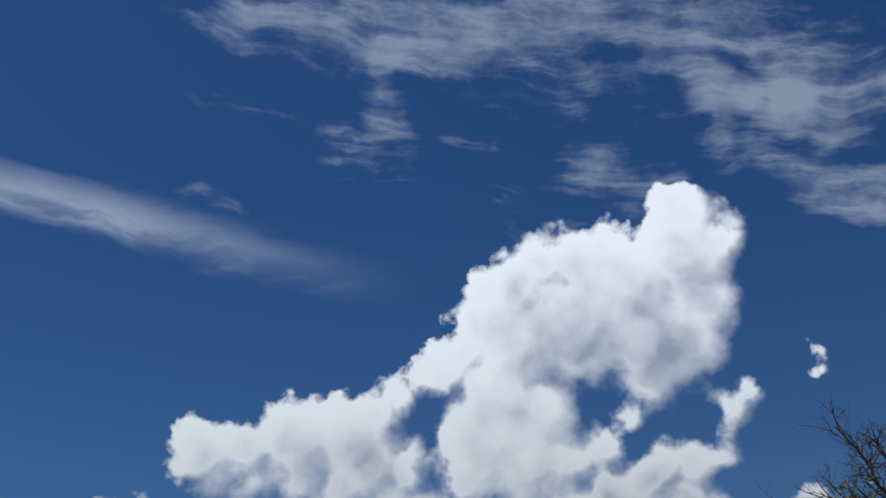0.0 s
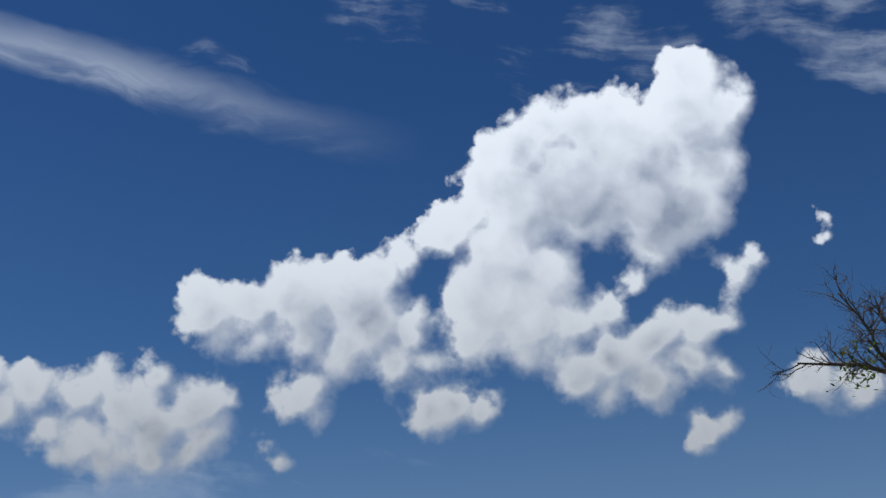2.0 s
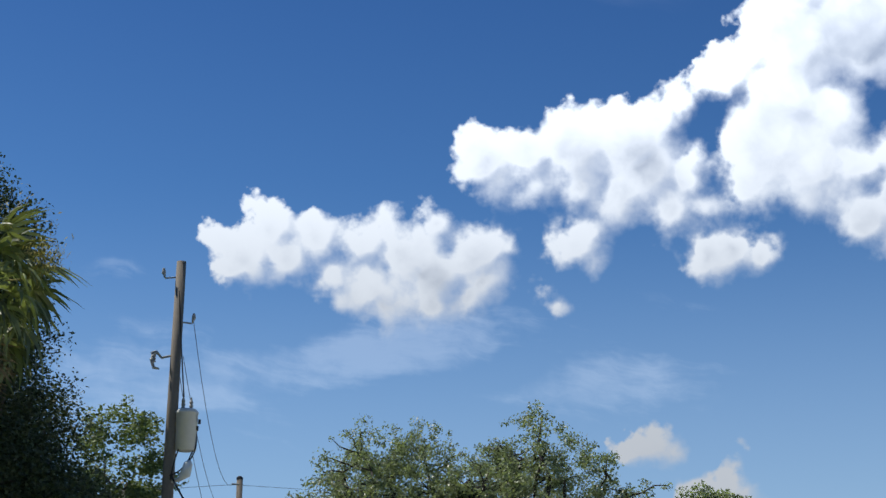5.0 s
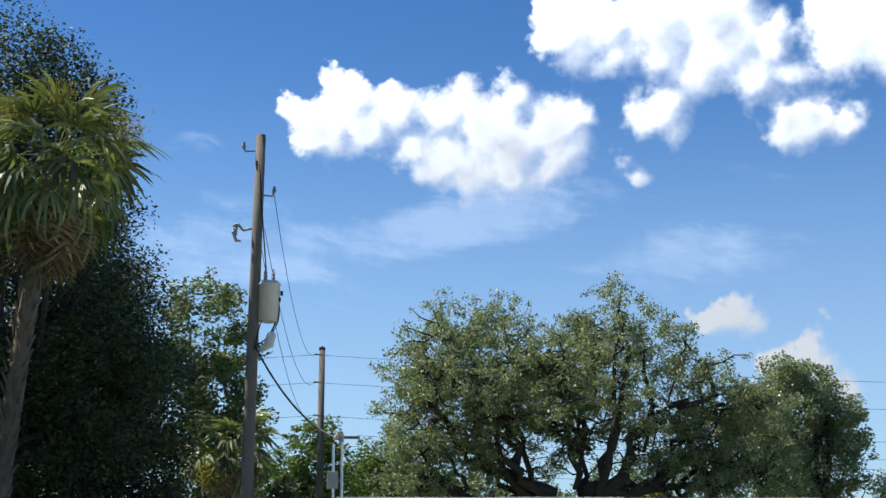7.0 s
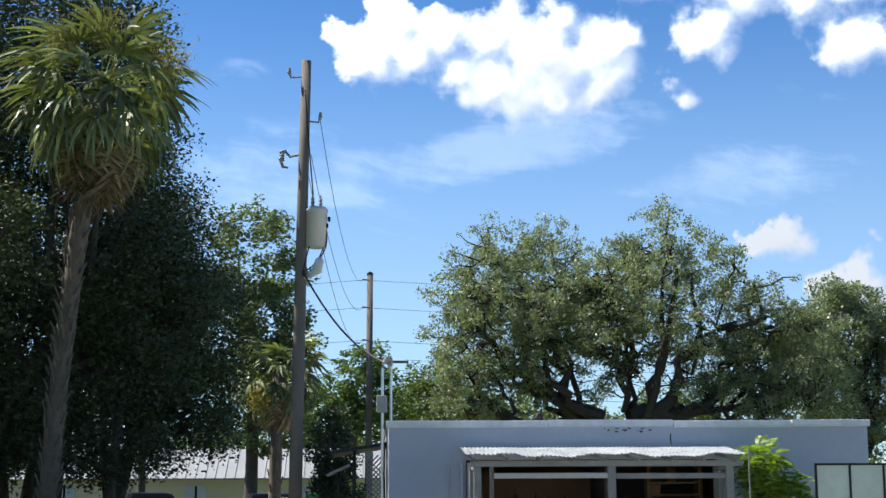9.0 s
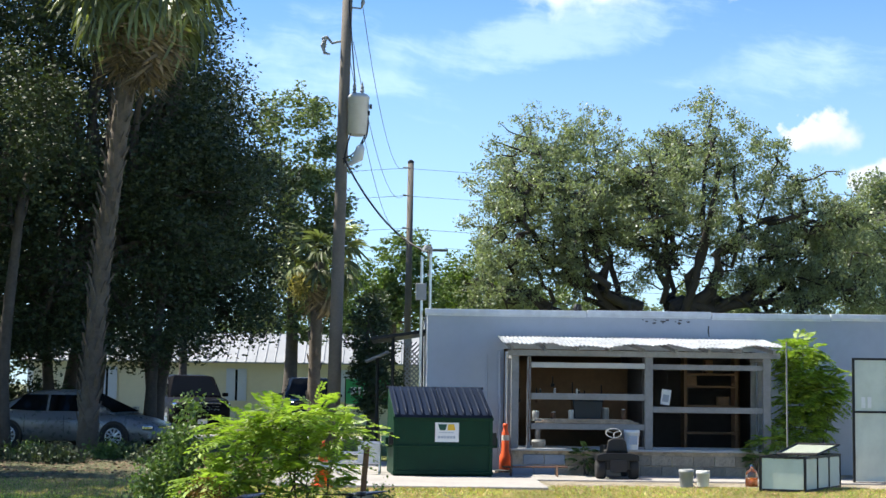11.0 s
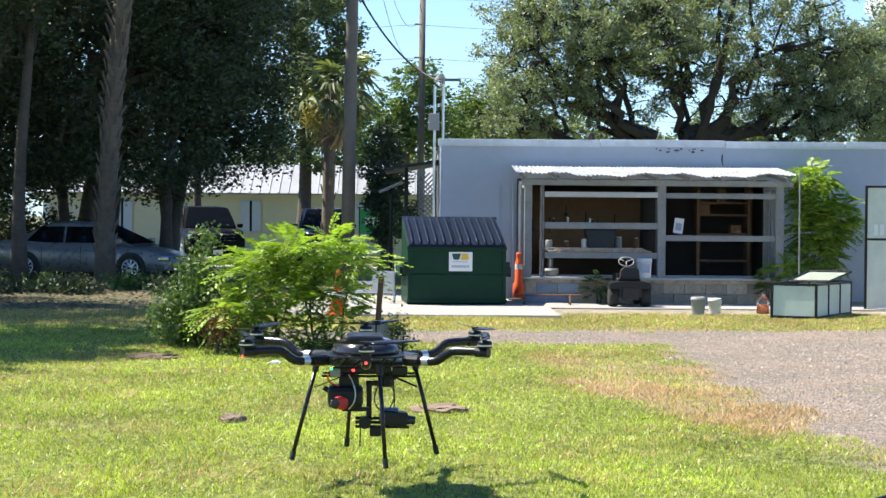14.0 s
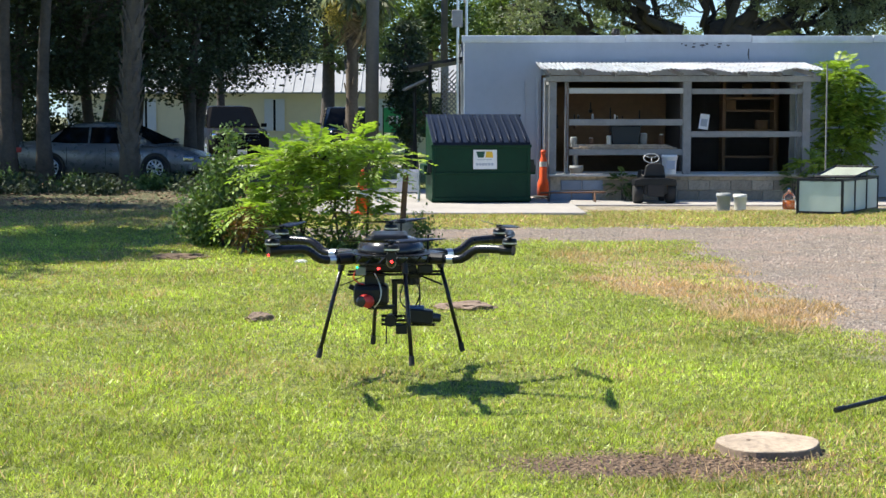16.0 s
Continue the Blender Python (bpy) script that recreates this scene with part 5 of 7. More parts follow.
# ---- waste container ----
def waste_container():
    top = empty("waste_container", "dark green steel waste container with closed blue-black lids", "dumpster", (0.70, 27.75, 0.035), 5)
    w, d = 1.80, 1.55
    side_line = [(0.0, 0.06), (0.06, 0.0), (d - 0.06, 0.0), (d, 0.06), (d, 1.52), (d - 0.06, 1.54), (0.0, 1.06)]
    body = part("body", prism(side_line, -w / 2, w / 2, "x", 0.012), "green_steel", top)
    for z, h in ((1.0, 0.06), (0.52, 0.03), (0.03, 0.06)):
        part("rib", span(bmesh.new(), (-w / 2 - 0.015, -0.03, z), (w / 2 + 0.015, 0.0, z + h), 0.006), "green_steel", body)
    for x in (-w / 2 + 0.03, w / 2 - 0.03):
        part("rib", span(bmesh.new(), (x - 0.03, -0.02, 0.06), (x + 0.03, 0.0, 1.0), 0.006), "green_steel", body)
    for s in (-1, 1):
        part("lift_pocket", span(bmesh.new(), (s * (w / 2 + 0.07) - 0.06, 0.25, 0.5), (s * (w / 2 + 0.07) + 0.06, 1.3, 0.68), 0.01), "green_steel", body)
        part("hinge_bracket", span(bmesh.new(), (s * (w / 2 + 0.03) - 0.05, 0.05, 0.55), (s * (w / 2 + 0.03) + 0.05, 0.12, 0.78), 0.01), "black", body)
    run = Vector((0, d - 0.0, 0.49))
    tilt = math.atan2(0.49, d - 0.02)
    turn = Euler((tilt, 0, 0)).to_matrix()
    for s in (-1, 1):
        lid = part("lid", box(bmesh.new(), (s * w / 4, d / 2 - 0.02, 1.335), (w / 2 - 0.012, run.length + 0.02, 0.03), turn, 0.01), "lid", top)
        for i in range(6):
            x = s * w / 4 - w / 4 + 0.085 + i * 0.146
            pts = [Vector((x, -0.045 + (d + 0.0) * t, 1.10 + 0.485 * t + 0.015 * math.sin(math.pi * t))) for t in np.linspace(0, 1, 6)]
            part("lid_rib", rings(bmesh.new(), pts, (0.026, 0.033, 0.034, 0.034, 0.033, 0.026), 8), "lid", lid, smooth=True)
        part("lid_lip", span(bmesh.new(), (s * w / 4 - w / 4 + 0.01, -0.06, 1.045), (s * w / 4 + w / 4 - 0.01, -0.03, 1.10), 0.008), "lid", lid)
    part("hinge_rod", tube((-w / 2 - 0.03, d, 1.58), (w / 2 + 0.03, d, 1.58), 0.025), "black", top)
    sign = part("sticker", span(bmesh.new(), (-0.15, -0.011, 0.61), (0.28, -0.004, 0.96)), "white", top, "white sticker with a two-coloured mark")
    part("print", prism([(-0.10, 0.93), (0.065, 0.93), (0.035, 0.82), (-0.065, 0.82)], -0.016, -0.012), "dark_green", sign)
    part("print", prism([(0.07, 0.82), (0.085, 0.93), (0.195, 0.93), (0.215, 0.82)], -0.016, -0.012), "yellow", sign)
    for z0, z1, x0, x1 in ((0.775, 0.79, -0.08, 0.2), (0.675, 0.72, -0.10, 0.24)):
        for a in np.arange(x0, x1 - 0.03, 0.055):
            part("print_bar", span(bmesh.new(), (a, -0.016, z0), (a + 0.042, -0.012, z1)), "grey_print", sign)


waste_container()


# ---- traffic cones ----
def slim_cone(at):
    top = empty("traffic_delineator", "tall orange traffic delineator with a pale band", "traffic cone", at)
    part("base", lathe([(0.19, 0), (0.19, 0.03), (0.14, 0.05)], 8), "black_soft", top)
    part("body", lathe([(0.115, 0.04), (0.105, 0.30), (0.072, 0.38), (0.068, 0.74), (0.045, 0.78), (0.04, 0.86), (0.052, 0.88), (0.045, 0.92)], 20), "orange", top, smooth=True)
    part("reflective_band", lathe([(0.0735, 0.60), (0.0715, 0.70)], 20), "off_white", top)


slim_cone((1.93, 29.4, 0.035))
cone = empty("traffic_cone", "orange traffic cone with two white reflective bands", "traffic cone", (-1.32, 25.0, 0.0))
part("base", box(bmesh.new(), (0, 0, 0.02), (0.36, 0.36, 0.045), None, 0.01), "orange", cone)
part("body", lathe([(0.14, 0.04), (0.03, 0.72), (0.022, 0.74)], 20), "orange", cone, smooth=True)
for z0, z1 in ((0.28, 0.40), (0.52, 0.62)):
    part("reflective_band", lathe([(0.143 - 0.162 * (z0 - 0.04), z0), (0.143 - 0.162 * (z1 - 0.04), z1)], 20), "white", cone)

# ---- old post pulled out with its lump of concrete ----
post = empty("old_post", "rusty post stub standing in a lump of concrete", "post", (-0.5, 17.7, 0))
bm = bmesh.new()
bmesh.ops.create_icosphere(bm, subdivisions=3, radius=0.2)
for v in bm.verts:
    v.co = Vector((v.co.x * 0.95, v.co.y * 0.9, max(-0.17, min(0.13, v.co.z)))) * (1 + 0.10 * noise.noise(v.co * 6))
    v.co += Vector((0.0, 0, 0.26))
part("concrete_lump", bm, "block", post)
part("shaft", rings(bmesh.new(), [(0.03, 0, 0.3), (0.045, 0, 0.6), (0.07, 0, 0.92)], (0.036, 0.034, 0.034), 10), "rust", post)
bm = bmesh.new()
bmesh.ops.create_icosphere(bm, subdivisions=3, radius=0.26)
for v in bm.verts:
    v.co = Vector((v.co.x, v.co.y * 0.8, v.co.z * 0.45)) * (1 + 0.35 * noise.noise(v.co * 7)) + Vector((0, 0, 0.05))
part("soil", bm, "stump_old", post, "dark clod of soil under the concrete")


# ---- things along the porch ----
def bucket(at, mat, label, h=0.30, r=0.125, group="buckets"):
    top = empty("bucket", label, "bucket", at, group=group)
    part("pail", lathe([(r * 0.85, 0), (r * 0.86, 0.01), (r * 0.98, h - 0.06), (r * 1.05, h - 0.055), (r * 1.05, h - 0.03), (r, h - 0.025), (r, h), (r * 0.95, h), (r * 0.93, h - 0.04)], 24), mat, top, smooth=True)
    pts = [(r * 1.02 * math.cos(a), -0.02 - r * 0.9 * math.sin(a) * 0.4, h - 0.06 - r * 0.8 * math.sin(a)) for a in np.linspace(0, math.pi, 12)]
    part("handle", rings(bmesh.new(), pts, [0.004] * 12, 5), "metal", top)
    return top


bucket((4.78, 25.95, 0), "grey_plastic", "grey plastic bucket on the ground")
bucket((5.10, 26.15, 0), "off_white", "whitish plastic bucket behind a grey one", 0.27, 0.115)
white_pail = bucket((4.28, 28.86, 0.51), "white", "white printed pail on the porch ledge", 0.37, 0.145)
part("print", span(bmesh.new(), (-0.07, -0.165, 0.1), (0.08, -0.15, 0.26)), "grey_print", white_pail)
bucket((2.56, 29.3, 0.4), "grey_plastic", "grey pail inside the porch", 0.26, 0.13)
jug = empty("water_jug", "clear plastic jug half full of orange liquid", "jug", (5.97, 26.3, 0))
jug.scale = (0.82, 0.82, 0.82)
part("shell", lathe([(0.125, 0), (0.135, 0.02), (0.135, 0.12), (0.128, 0.13), (0.135, 0.15), (0.135, 0.26), (0.11, 0.32), (0.04, 0.37), (0.03, 0.42)], 24), "jug", jug, smooth=True)
part("liquid", lathe([(0.12, 0.01), (0.128, 0.03), (0.128, 0.19)], 24), "orange_liquid", jug, smooth=True)
part("cap", lathe([(0.033, 0.42), (0.033, 0.45)], 14), "blue", jug)


def crate():
    top = empty("cold_frame", "low black-framed box of frosted panels with a propped lid", "cold frame", (5.88, 25.25, 0))
    a, b = Vector((0, 0, 0)), Vector((0.66, -0.30, 0))
    c = b + Vector((0.98, 1.45, 0))
    d = c - (b - a)
    h = 0.56

    def panel(p, q, bays):
        for i in range(bays):
            u, v = p.lerp(q, i / bays), p.lerp(q, (i + 1) / bays)
            way = (v - u).normalized()
            ang = math.atan2(way.y, way.x)
            turn = Euler((0, 0, ang)).to_matrix()
            mid = (u + v) / 2
            sheet = part("panel", box(bmesh.new(), mid + Vector((0, 0, h / 2)), ((v - u).length - 0.05, 0.012, h - 0.06), turn), "poly", top, "frosted panel")
            part("rail", box(bmesh.new(), mid + Vector((0, 0, 0.02)), ((v - u).length, 0.04, 0.04), turn, 0.004), "black", sheet)
            part("rail", box(bmesh.new(), mid + Vector((0, 0, h)), ((v - u).length, 0.04, 0.04), turn, 0.004), "black", sheet)
            for e in (u, v):
                part("stile", box(bmesh.new(), e + Vector((0, 0, h / 2)), (0.04, 0.04, h + 0.04), turn, 0.004), "black", sheet)
    panel(a, b, 1)
    panel(b, c, 3)
    panel(c, d, 1)
    panel(d, a, 3)
    lid = bmesh.new()
    pts = [a.lerp(d, 0.35) + Vector((0.05, 0, h + 0.02)), b.lerp(c, 0.35) + Vector((0, 0, h + 0.03)), c + Vector((0, 0, h + 0.16)), d + Vector((0, 0, h + 0.16))]
    vs = [lid.verts.new(p) for p in pts]
    lid.faces.new(vs)
    bmesh.ops.solidify(lid, geom=list(lid.faces), thickness=0.02)
    lid_ob = part("lid", lid, "poly", top, "pale frosted lid")
    for p, q in zip(pts, pts[1:] + pts[:1]):
        part("lid_rail", rings(bmesh.new(), [p + Vector((0, 0, 0.01)), q + Vector((0, 0, 0.01))], (0.022, 0.022), 4), "black", lid_ob)


crate()
pan = empty("greenhouse_panel", "tall black-framed frosted greenhouse panel leaning upright", "panel", (8.05, 27.4, 0))
for i in range(3):
    for z0, z1 in ((0.05, 1.27), (1.31, 2.22)):
        part("pane", span(bmesh.new(), (0.04 + i * 0.62, -0.006, z0), (0.62 + i * 0.62, 0.006, z1)), "poly", pan)
    part("mullion", span(bmesh.new(), (i * 0.62, -0.025, 0), (i * 0.62 + 0.04, 0.025, 2.26), 0.004), "black", pan)
part("mullion", span(bmesh.new(), (1.86, -0.025, 0), (1.9, 0.025, 2.26), 0.004), "black", pan)
for z in (0.0, 1.27, 2.22):
    part("rail", span(bmesh.new(), (0.04, -0.023, z), (1.86, 0.023, z + 0.04), 0.004), "black", pan)
for x in (0.16, 0.27):
    part("label_bar", span(bmesh.new(), (x, -0.014, 1.36), (x + 0.07, -0.008, 1.56)), "white", pan)
rod = empty("metal_stake", "thin upright metal stake beside the porch", "stake", (7.02, 28.0, 0))
part("shaft", tube((0, 0, -0.05), (-0.01, 0, 2.55), 0.014), "timber", rod)


def mower():
    top = empty("riding_mower", "old black riding mower parked with its back to the wall", "mower", (3.83, 27.8, 0.03))
    top.scale = (0.82, 0.82, 0.82)
    for x, y, r, w in ((-0.36, -0.2, 0.23, 0.2), (0.36, -0.2, 0.23, 0.2), (-0.30, 0.75, 0.17, 0.13), (0.30, 0.75, 0.17, 0.13)):
        prof = [(r * 0.5, -w / 2), (r * 0.93, -w / 2), (r, -w / 4), (r, w / 4), (r * 0.93, w / 2), (r * 0.5, w / 2)]
        bm = lathe(prof, 20)
        bm.transform(pose(x, y, r, 0, 90, 0))
        wheel = part("wheel", bm, "tyre", top, smooth=True)
        hub = lathe([(r * 0.5, -w / 2 + 0.02), (r * 0.3, -w / 2), (r * 0.3, w / 2), (r * 0.5, w / 2 - 0.02)], 14)
        hub.transform(pose(x, y, r, 0, 90, 0))
        part("hub", hub, "grey_plastic", wheel)
    part("chassis", span(bmesh.new(), (-0.26, -0.42, 0.2), (0.26, 0.95, 0.42), 0.03), "black", top)
    part("rear_guard", prism([(-0.47, 0.40), (0.47, 0.40), (0.45, 0.52), (0.30, 0.56), (-0.30, 0.56), (-0.45, 0.52)], -0.45, 0.1, "y", 0.015), "black", top)
    part("drawbar", span(bmesh.new(), (-0.18, -0.48, 0.16), (0.18, -0.42, 0.42), 0.01), "black_soft", top)
    part("seat", prism([(-0.24, 0.55), (0.24, 0.55), (0.25, 0.62), (-0.25, 0.62)], -0.2, 0.2, "y", 0.02), "black_soft", top)
    part("seat_back", prism([(-0.23, 0.6), (0.23, 0.6), (0.2, 0.82), (0.12, 0.88), (-0.12, 0.88), (-0.2, 0.82)], -0.28, -0.18, "y", 0.02), "black_soft", top)
    part("bonnet", prism([(0.35, 0.4), (1.05, 0.4), (1.05, 0.62), (0.95, 0.7), (0.35, 0.72)], -0.22, 0.22, "x", 0.03), "black", top)
    ring = bmesh.new()
    pts = [(0.17 * math.cos(a), 0.32 + 0.08 * math.sin(a), 0.98 + 0.10 * math.sin(a)) for a in np.linspace(0, 2 * math.pi, 21)]
    rings(ring, pts, [0.014] * 21, 6)
    for a in (0.5, 2.6, 4.7):
        rings(ring, [(0, 0.32, 0.98), (0.17 * math.cos(a), 0.32 + 0.08 * math.sin(a), 0.98 + 0.10 * math.sin(a))], (0.012, 0.012), 6)
    part("steering_wheel", ring, "grey_plastic", top, "pale grey steering wheel", True)
    part("column", tube((0, 0.45, 0.6), (0, 0.32, 0.98), 0.02), "black", top)


mower()
# odds and ends in and round the porch
boards = empty("stacked_boards", "long pale sawn boards on the porch rail", "boards", (3.45, 28.95, 0.985))
for i in range(3):
    part("board", box(bmesh.new(), (0.02 * i, 0.03 + 0.02 * i, 0.015 + i * 0.028), (1.95 - 0.2 * i, 0.14, 0.025), Euler((0, 0, 0.01 * i)).to_matrix(), 0.003), "wood_cut", boards)
bench = empty("workbench", "dark workbench cluttered with tools in the dim porch", "workbench", (3.4, 30.0, 0.0))
part("worktop", span(bmesh.new(), (-0.9, -0.3, 1.0), (1.0, 0.3, 1.05), 0.005), "timber", bench)
for x in (-0.8, 0.9):
    for y in (-0.25, 0.25):
        part("leg", span(bmesh.new(), (x - 0.03, y - 0.03, 0), (x + 0.03, y + 0.03, 1.0)), "timber", bench)
bin_ = empty("storage_bin", "dark blue plastic bin on the workbench", "bin", (3.55, 29.9, 1.05))
part("tub", prism([(-0.25, 0), (0.25, 0), (0.3, 0.36), (-0.3, 0.36)], -0.2, 0.2, "y", 0.015), "navy_paint", bin_)
part("rim", span(bmesh.new(), (-0.32, -0.22, 0.36), (0.32, 0.22, 0.39), 0.006), "navy_paint", bin_)
paper = empty("paper_notice", "crooked white paper sheet hanging in the porch", "paper", (5.0, 29.3, 1.34))
part("sheet", box(bmesh.new(), (0, 0, 0.16), (0.18, 0.004, 0.29), Euler((0, radians(8), 0)).to_matrix()), "white", paper)
part("print", box(bmesh.new(), (0, -0.005, 0.14), (0.12, 0.003, 0.14), Euler((0, radians(8), 0)).to_matrix()), "grey_print", paper)
part("string", tube((0.02, 0, 0.3), (0.04, 0, 0.95), 0.003, seg=5), "wire", paper)
shelf = empty("shelf_unit", "dim timber shelving inside the workshop", "shelf", (6.2, 31.5, 0.4))
for z in (0.35, 0.9, 1.3, 1.55):
    part("shelf", span(bmesh.new(), (-0.45, -0.2, z), (0.6, 0.2, z + 0.04)), "plywood", shelf)
for x in (-0.45, 0.6):
    part("upright", span(bmesh.new(), (x - 0.03, -0.2, 0), (x + 0.03, 0.2, 2.1)), "plywood", shelf)
for i, (x, w, h, z) in enumerate(((-0.3, 0.2, 0.2, 1.34), (0.05, 0.16, 0.28, 1.59), (0.35, 0.22, 0.18, 0.94))):
    bx = empty("storage_box", "small cardboard box on the shelving", "box", (6.2 + x, 31.5, 0.4 + z), group="boxes on the shelving")
    part("carton", span(bmesh.new(), (-w / 2, -0.12, 0), (w / 2, 0.12, h), 0.006), "plywood", bx)
clut = random.Random(31)
for i in range(6):
    x = 2.5 + i * 0.34 + clut.uniform(-0.1, 0.1)
    t = empty("hanging_tool", "dark tool hanging on the plywood wall", "tool", (x, 32.26, 1.75 + clut.uniform(-0.2, 0.2)), group="tools on the wall")
    w, h = clut.uniform(0.015, 0.05), clut.uniform(0.08, 0.22)
    part("shaft", span(bmesh.new(), (-0.012, -0.02, -h), (0.012, 0.02, 0.05), 0.004), "black", t)
    part("head", span(bmesh.new(), (-w, -0.03, -h - 0.07), (w, 0.03, -h), 0.01), "rust" if i % 2 else "black", t)
for i in range(11):
    on_rail = i < 5
    x = 2.45 + clut.uniform(0, 0.5) + 0.1 * i if on_rail else 2.55 + (i - 5) * 0.34
    at = (x, PY + 0.01, 1.55) if on_rail else (x, 29.8 + clut.uniform(-0.1, 0.1), 1.05)
    t = empty("paint_can" if i % 2 else "jar", "small grimy can standing among the porch clutter" if i % 2 else "small dusty jar standing among the porch clutter", "can" if i % 2 else "jar", at, group="clutter in the porch")
    r, h = (clut.uniform(0.015, 0.022), clut.uniform(0.04, 0.09)) if on_rail else (clut.uniform(0.04, 0.08), clut.uniform(0.12, 0.24))
    part("shell", lathe([(r * 0.95, 0), (r, 0.005), (r, h * 0.9), (r * 0.9, h)], 12), ("black", "grey_plastic", "rust", "off_white")[i % 4], t, smooth=True)
    part("lid", lathe([(r * 0.8, h), (r * 0.8, h + 0.012)], 12), "metal", t)
rack = empty("metal_rack", "low grey metal rack of pipes beside the container", "rack", (-0.75, 28.4, 0.035))
for x in (-0.45, 0.3):
    for y in (-0.3, 0.4):
        part("leg", tube((x, y, 0), (x, y, 0.55 if x > 0 else 0.35), 0.02), "metal", rack)
for z, x0 in ((0.55, -0.1), (0.2, -0.45), (0.36, -0.45)):
    part("bar", tube((x0, -0.3, z), (0.3, -0.3, z), 0.018), "metal", rack)
    part("bar", tube((x0, 0.4, z), (0.3, 0.4, z), 0.018), "metal", rack)
part("sheet", span(bmesh.new(), (-0.1, -0.31, 0.2), (0.28, -0.29, 0.54)), "zinc", rack)
trestle = empty("pipe_trestle", "low rusty pipe trestle on the slab", "trestle", (2.25, 28.1, 0.035))
part("bar", tube((-0.45, 0, 0.16), (0.75, 0.05, 0.17), 0.018), "rust", trestle)
for x in (-0.3, 0.55):
    part("foot", tube((x, -0.12, 0), (x, 0, 0.16), 0.015), "rust", trestle)
    part("foot", tube((x, 0.12, 0), (x, 0, 0.16), 0.015), "rust", trestle)


# ---- parked vehicles ----
def car(name, label, at, turn, paint, spec):
    """A vehicle that points along its own +x. spec: outline heights along its length, width, wheels."""
    top = empty(name, label, "car", at, turn)
    w, lower, roof, wheels, wr = spec["width"], spec["lower"], spec["roof"], spec["wheels"], spec["wheel_r"]
    body = bmesh.new()
    loops = []
    for x, z0, z1, f in lower:
        half = w / 2 * f
        ring = []
        for y, z in ((-half * 0.94, z0), (-half, z0 + (z1 - z0) * 0.35), (-half, z0 + (z1 - z0) * 0.68), (-half * 0.93, z1 - 0.02), (0, z1), (half * 0.93, z1 - 0.02), (half, z0 + (z1 - z0) * 0.68), (half, z0 + (z1 - z0) * 0.35), (half * 0.94, z0)):
            ring.append(body.verts.new((x, y, z)))
        loops.append(ring)
    for a, b in zip(loops, loops[1:]):
        for i in range(len(a)):
            j = (i + 1) % len(a)
            body.faces.new((a[i], b[i], b[j], a[j]))
    body.faces.new(loops[0])
    body.faces.new(loops[-1][::-1])
    bmesh.ops.recalc_face_normals(body, faces=body.faces)
    shell = part("body", body, paint, top, smooth=True)
    xb0, xt0, xt1, xb1, zb, zt = roof
    hb, ht = w / 2 * 0.93, w / 2 * 0.76
    cab = bmesh.new()
    mid = (xt0 + xt1) / 2
    sections = [(xb0, hb, zb, zb + 0.01), (xt0, ht, zb, zt - 0.05), (mid, ht * 1.01, zb, zt), (xt1, ht, zb, zt - 0.04), (xb1, hb, zb, zb + 0.01)]
    loops = [[cab.verts.new(p) for p in ((x, -hb, z0), (x, -h, z1 - 0.04), (x, -h * 0.8, z1), (x, h * 0.8, z1), (x, h, z1 - 0.04), (x, hb, z0))] for x, h, z0, z1 in sections]
    for a, b in zip(loops, loops[1:]):
        for i in range(5):
            cab.faces.new((a[i], b[i], b[i + 1], a[i + 1]))
    bmesh.ops.recalc_face_normals(cab, faces=cab.faces)
    part("roof", cab, paint, top, smooth=False)
    # windows lie a little proud of the cabin

    def sheet(name, pts, mat="car_glass", off=(0, 0, 0), lab=""):
        bm = bmesh.new()
        bm.faces.new([bm.verts.new(Vector(p) + Vector(off)) for p in pts])
        bmesh.ops.solidify(bm, geom=list(bm.faces), thickness=0.006)
        return part(name, bm, mat, top, lab)
    g = 0.05
    zs0, zs1 = zb + 0.05, zt - 0.13

    def along(z, y_sign):
        f = (z - zb) / (zt - 0.05 - zb)
        return y_sign * (hb + (ht - hb) * f)
    for s in (-1, 1):
        cuts = spec["windows"]
        for c0, c1 in zip(cuts, cuts[1:]):
            def edge(x, z):
                f = (z - zb) / (zt - zb)
                lo, hi = xb0 + (xt0 - xb0) * f + 0.08, xb1 + (xt1 - xb1) * f - 0.08
                return min(max(x, lo), hi)
            pts = [(edge(c0 + 0.03, zs0), along(zs0, s), zs0), (edge(c1 - 0.03, zs0), along(zs0, s), zs0), (edge(c1 - 0.03, zs1), along(zs1, s), zs1), (edge(c0 + 0.03, zs1), along(zs1, s), zs1)]
            sheet("side_window", pts, "car_glass", (0, s * 0.012, 0))
        part("mirror", box(bmesh.new(), (xb1 - 0.25, s * (w / 2 + 0.08), zb + 0.1), (0.12, 0.2, 0.13), None, 0.03), paint, top)
        for x in spec["handles"]:
            part("door_handle", box(bmesh.new(), (x, s * (w / 2 + 0.012), zb - 0.12), (0.18, 0.03, 0.03), None, 0.01), "chrome" if paint != "silver_paint" else paint, top)
        for x in spec["seams"]:
            part("door_seam", span(bmesh.new(), (x - 0.006, s * (w / 2 + 0.002) - 0.003, 0.4), (x + 0.006, s * (w / 2 + 0.002) + 0.003, zb - 0.05)), "black", top)
    for (xa, za, xc, zc), nm, mt in (((xb1, zb, xt1, zt - 0.04), "windscreen", "wind_glass"), ((xb0, zb, xt0, zt - 0.05), "rear_window", "car_glass")):
        p0, p1 = Vector((xa, 0, za)).lerp(Vector((xc, 0, zc)), 0.06), Vector((xa, 0, za)).lerp(Vector((xc, 0, zc)), 0.92)
        s = 1 if nm == "windscreen" else -1
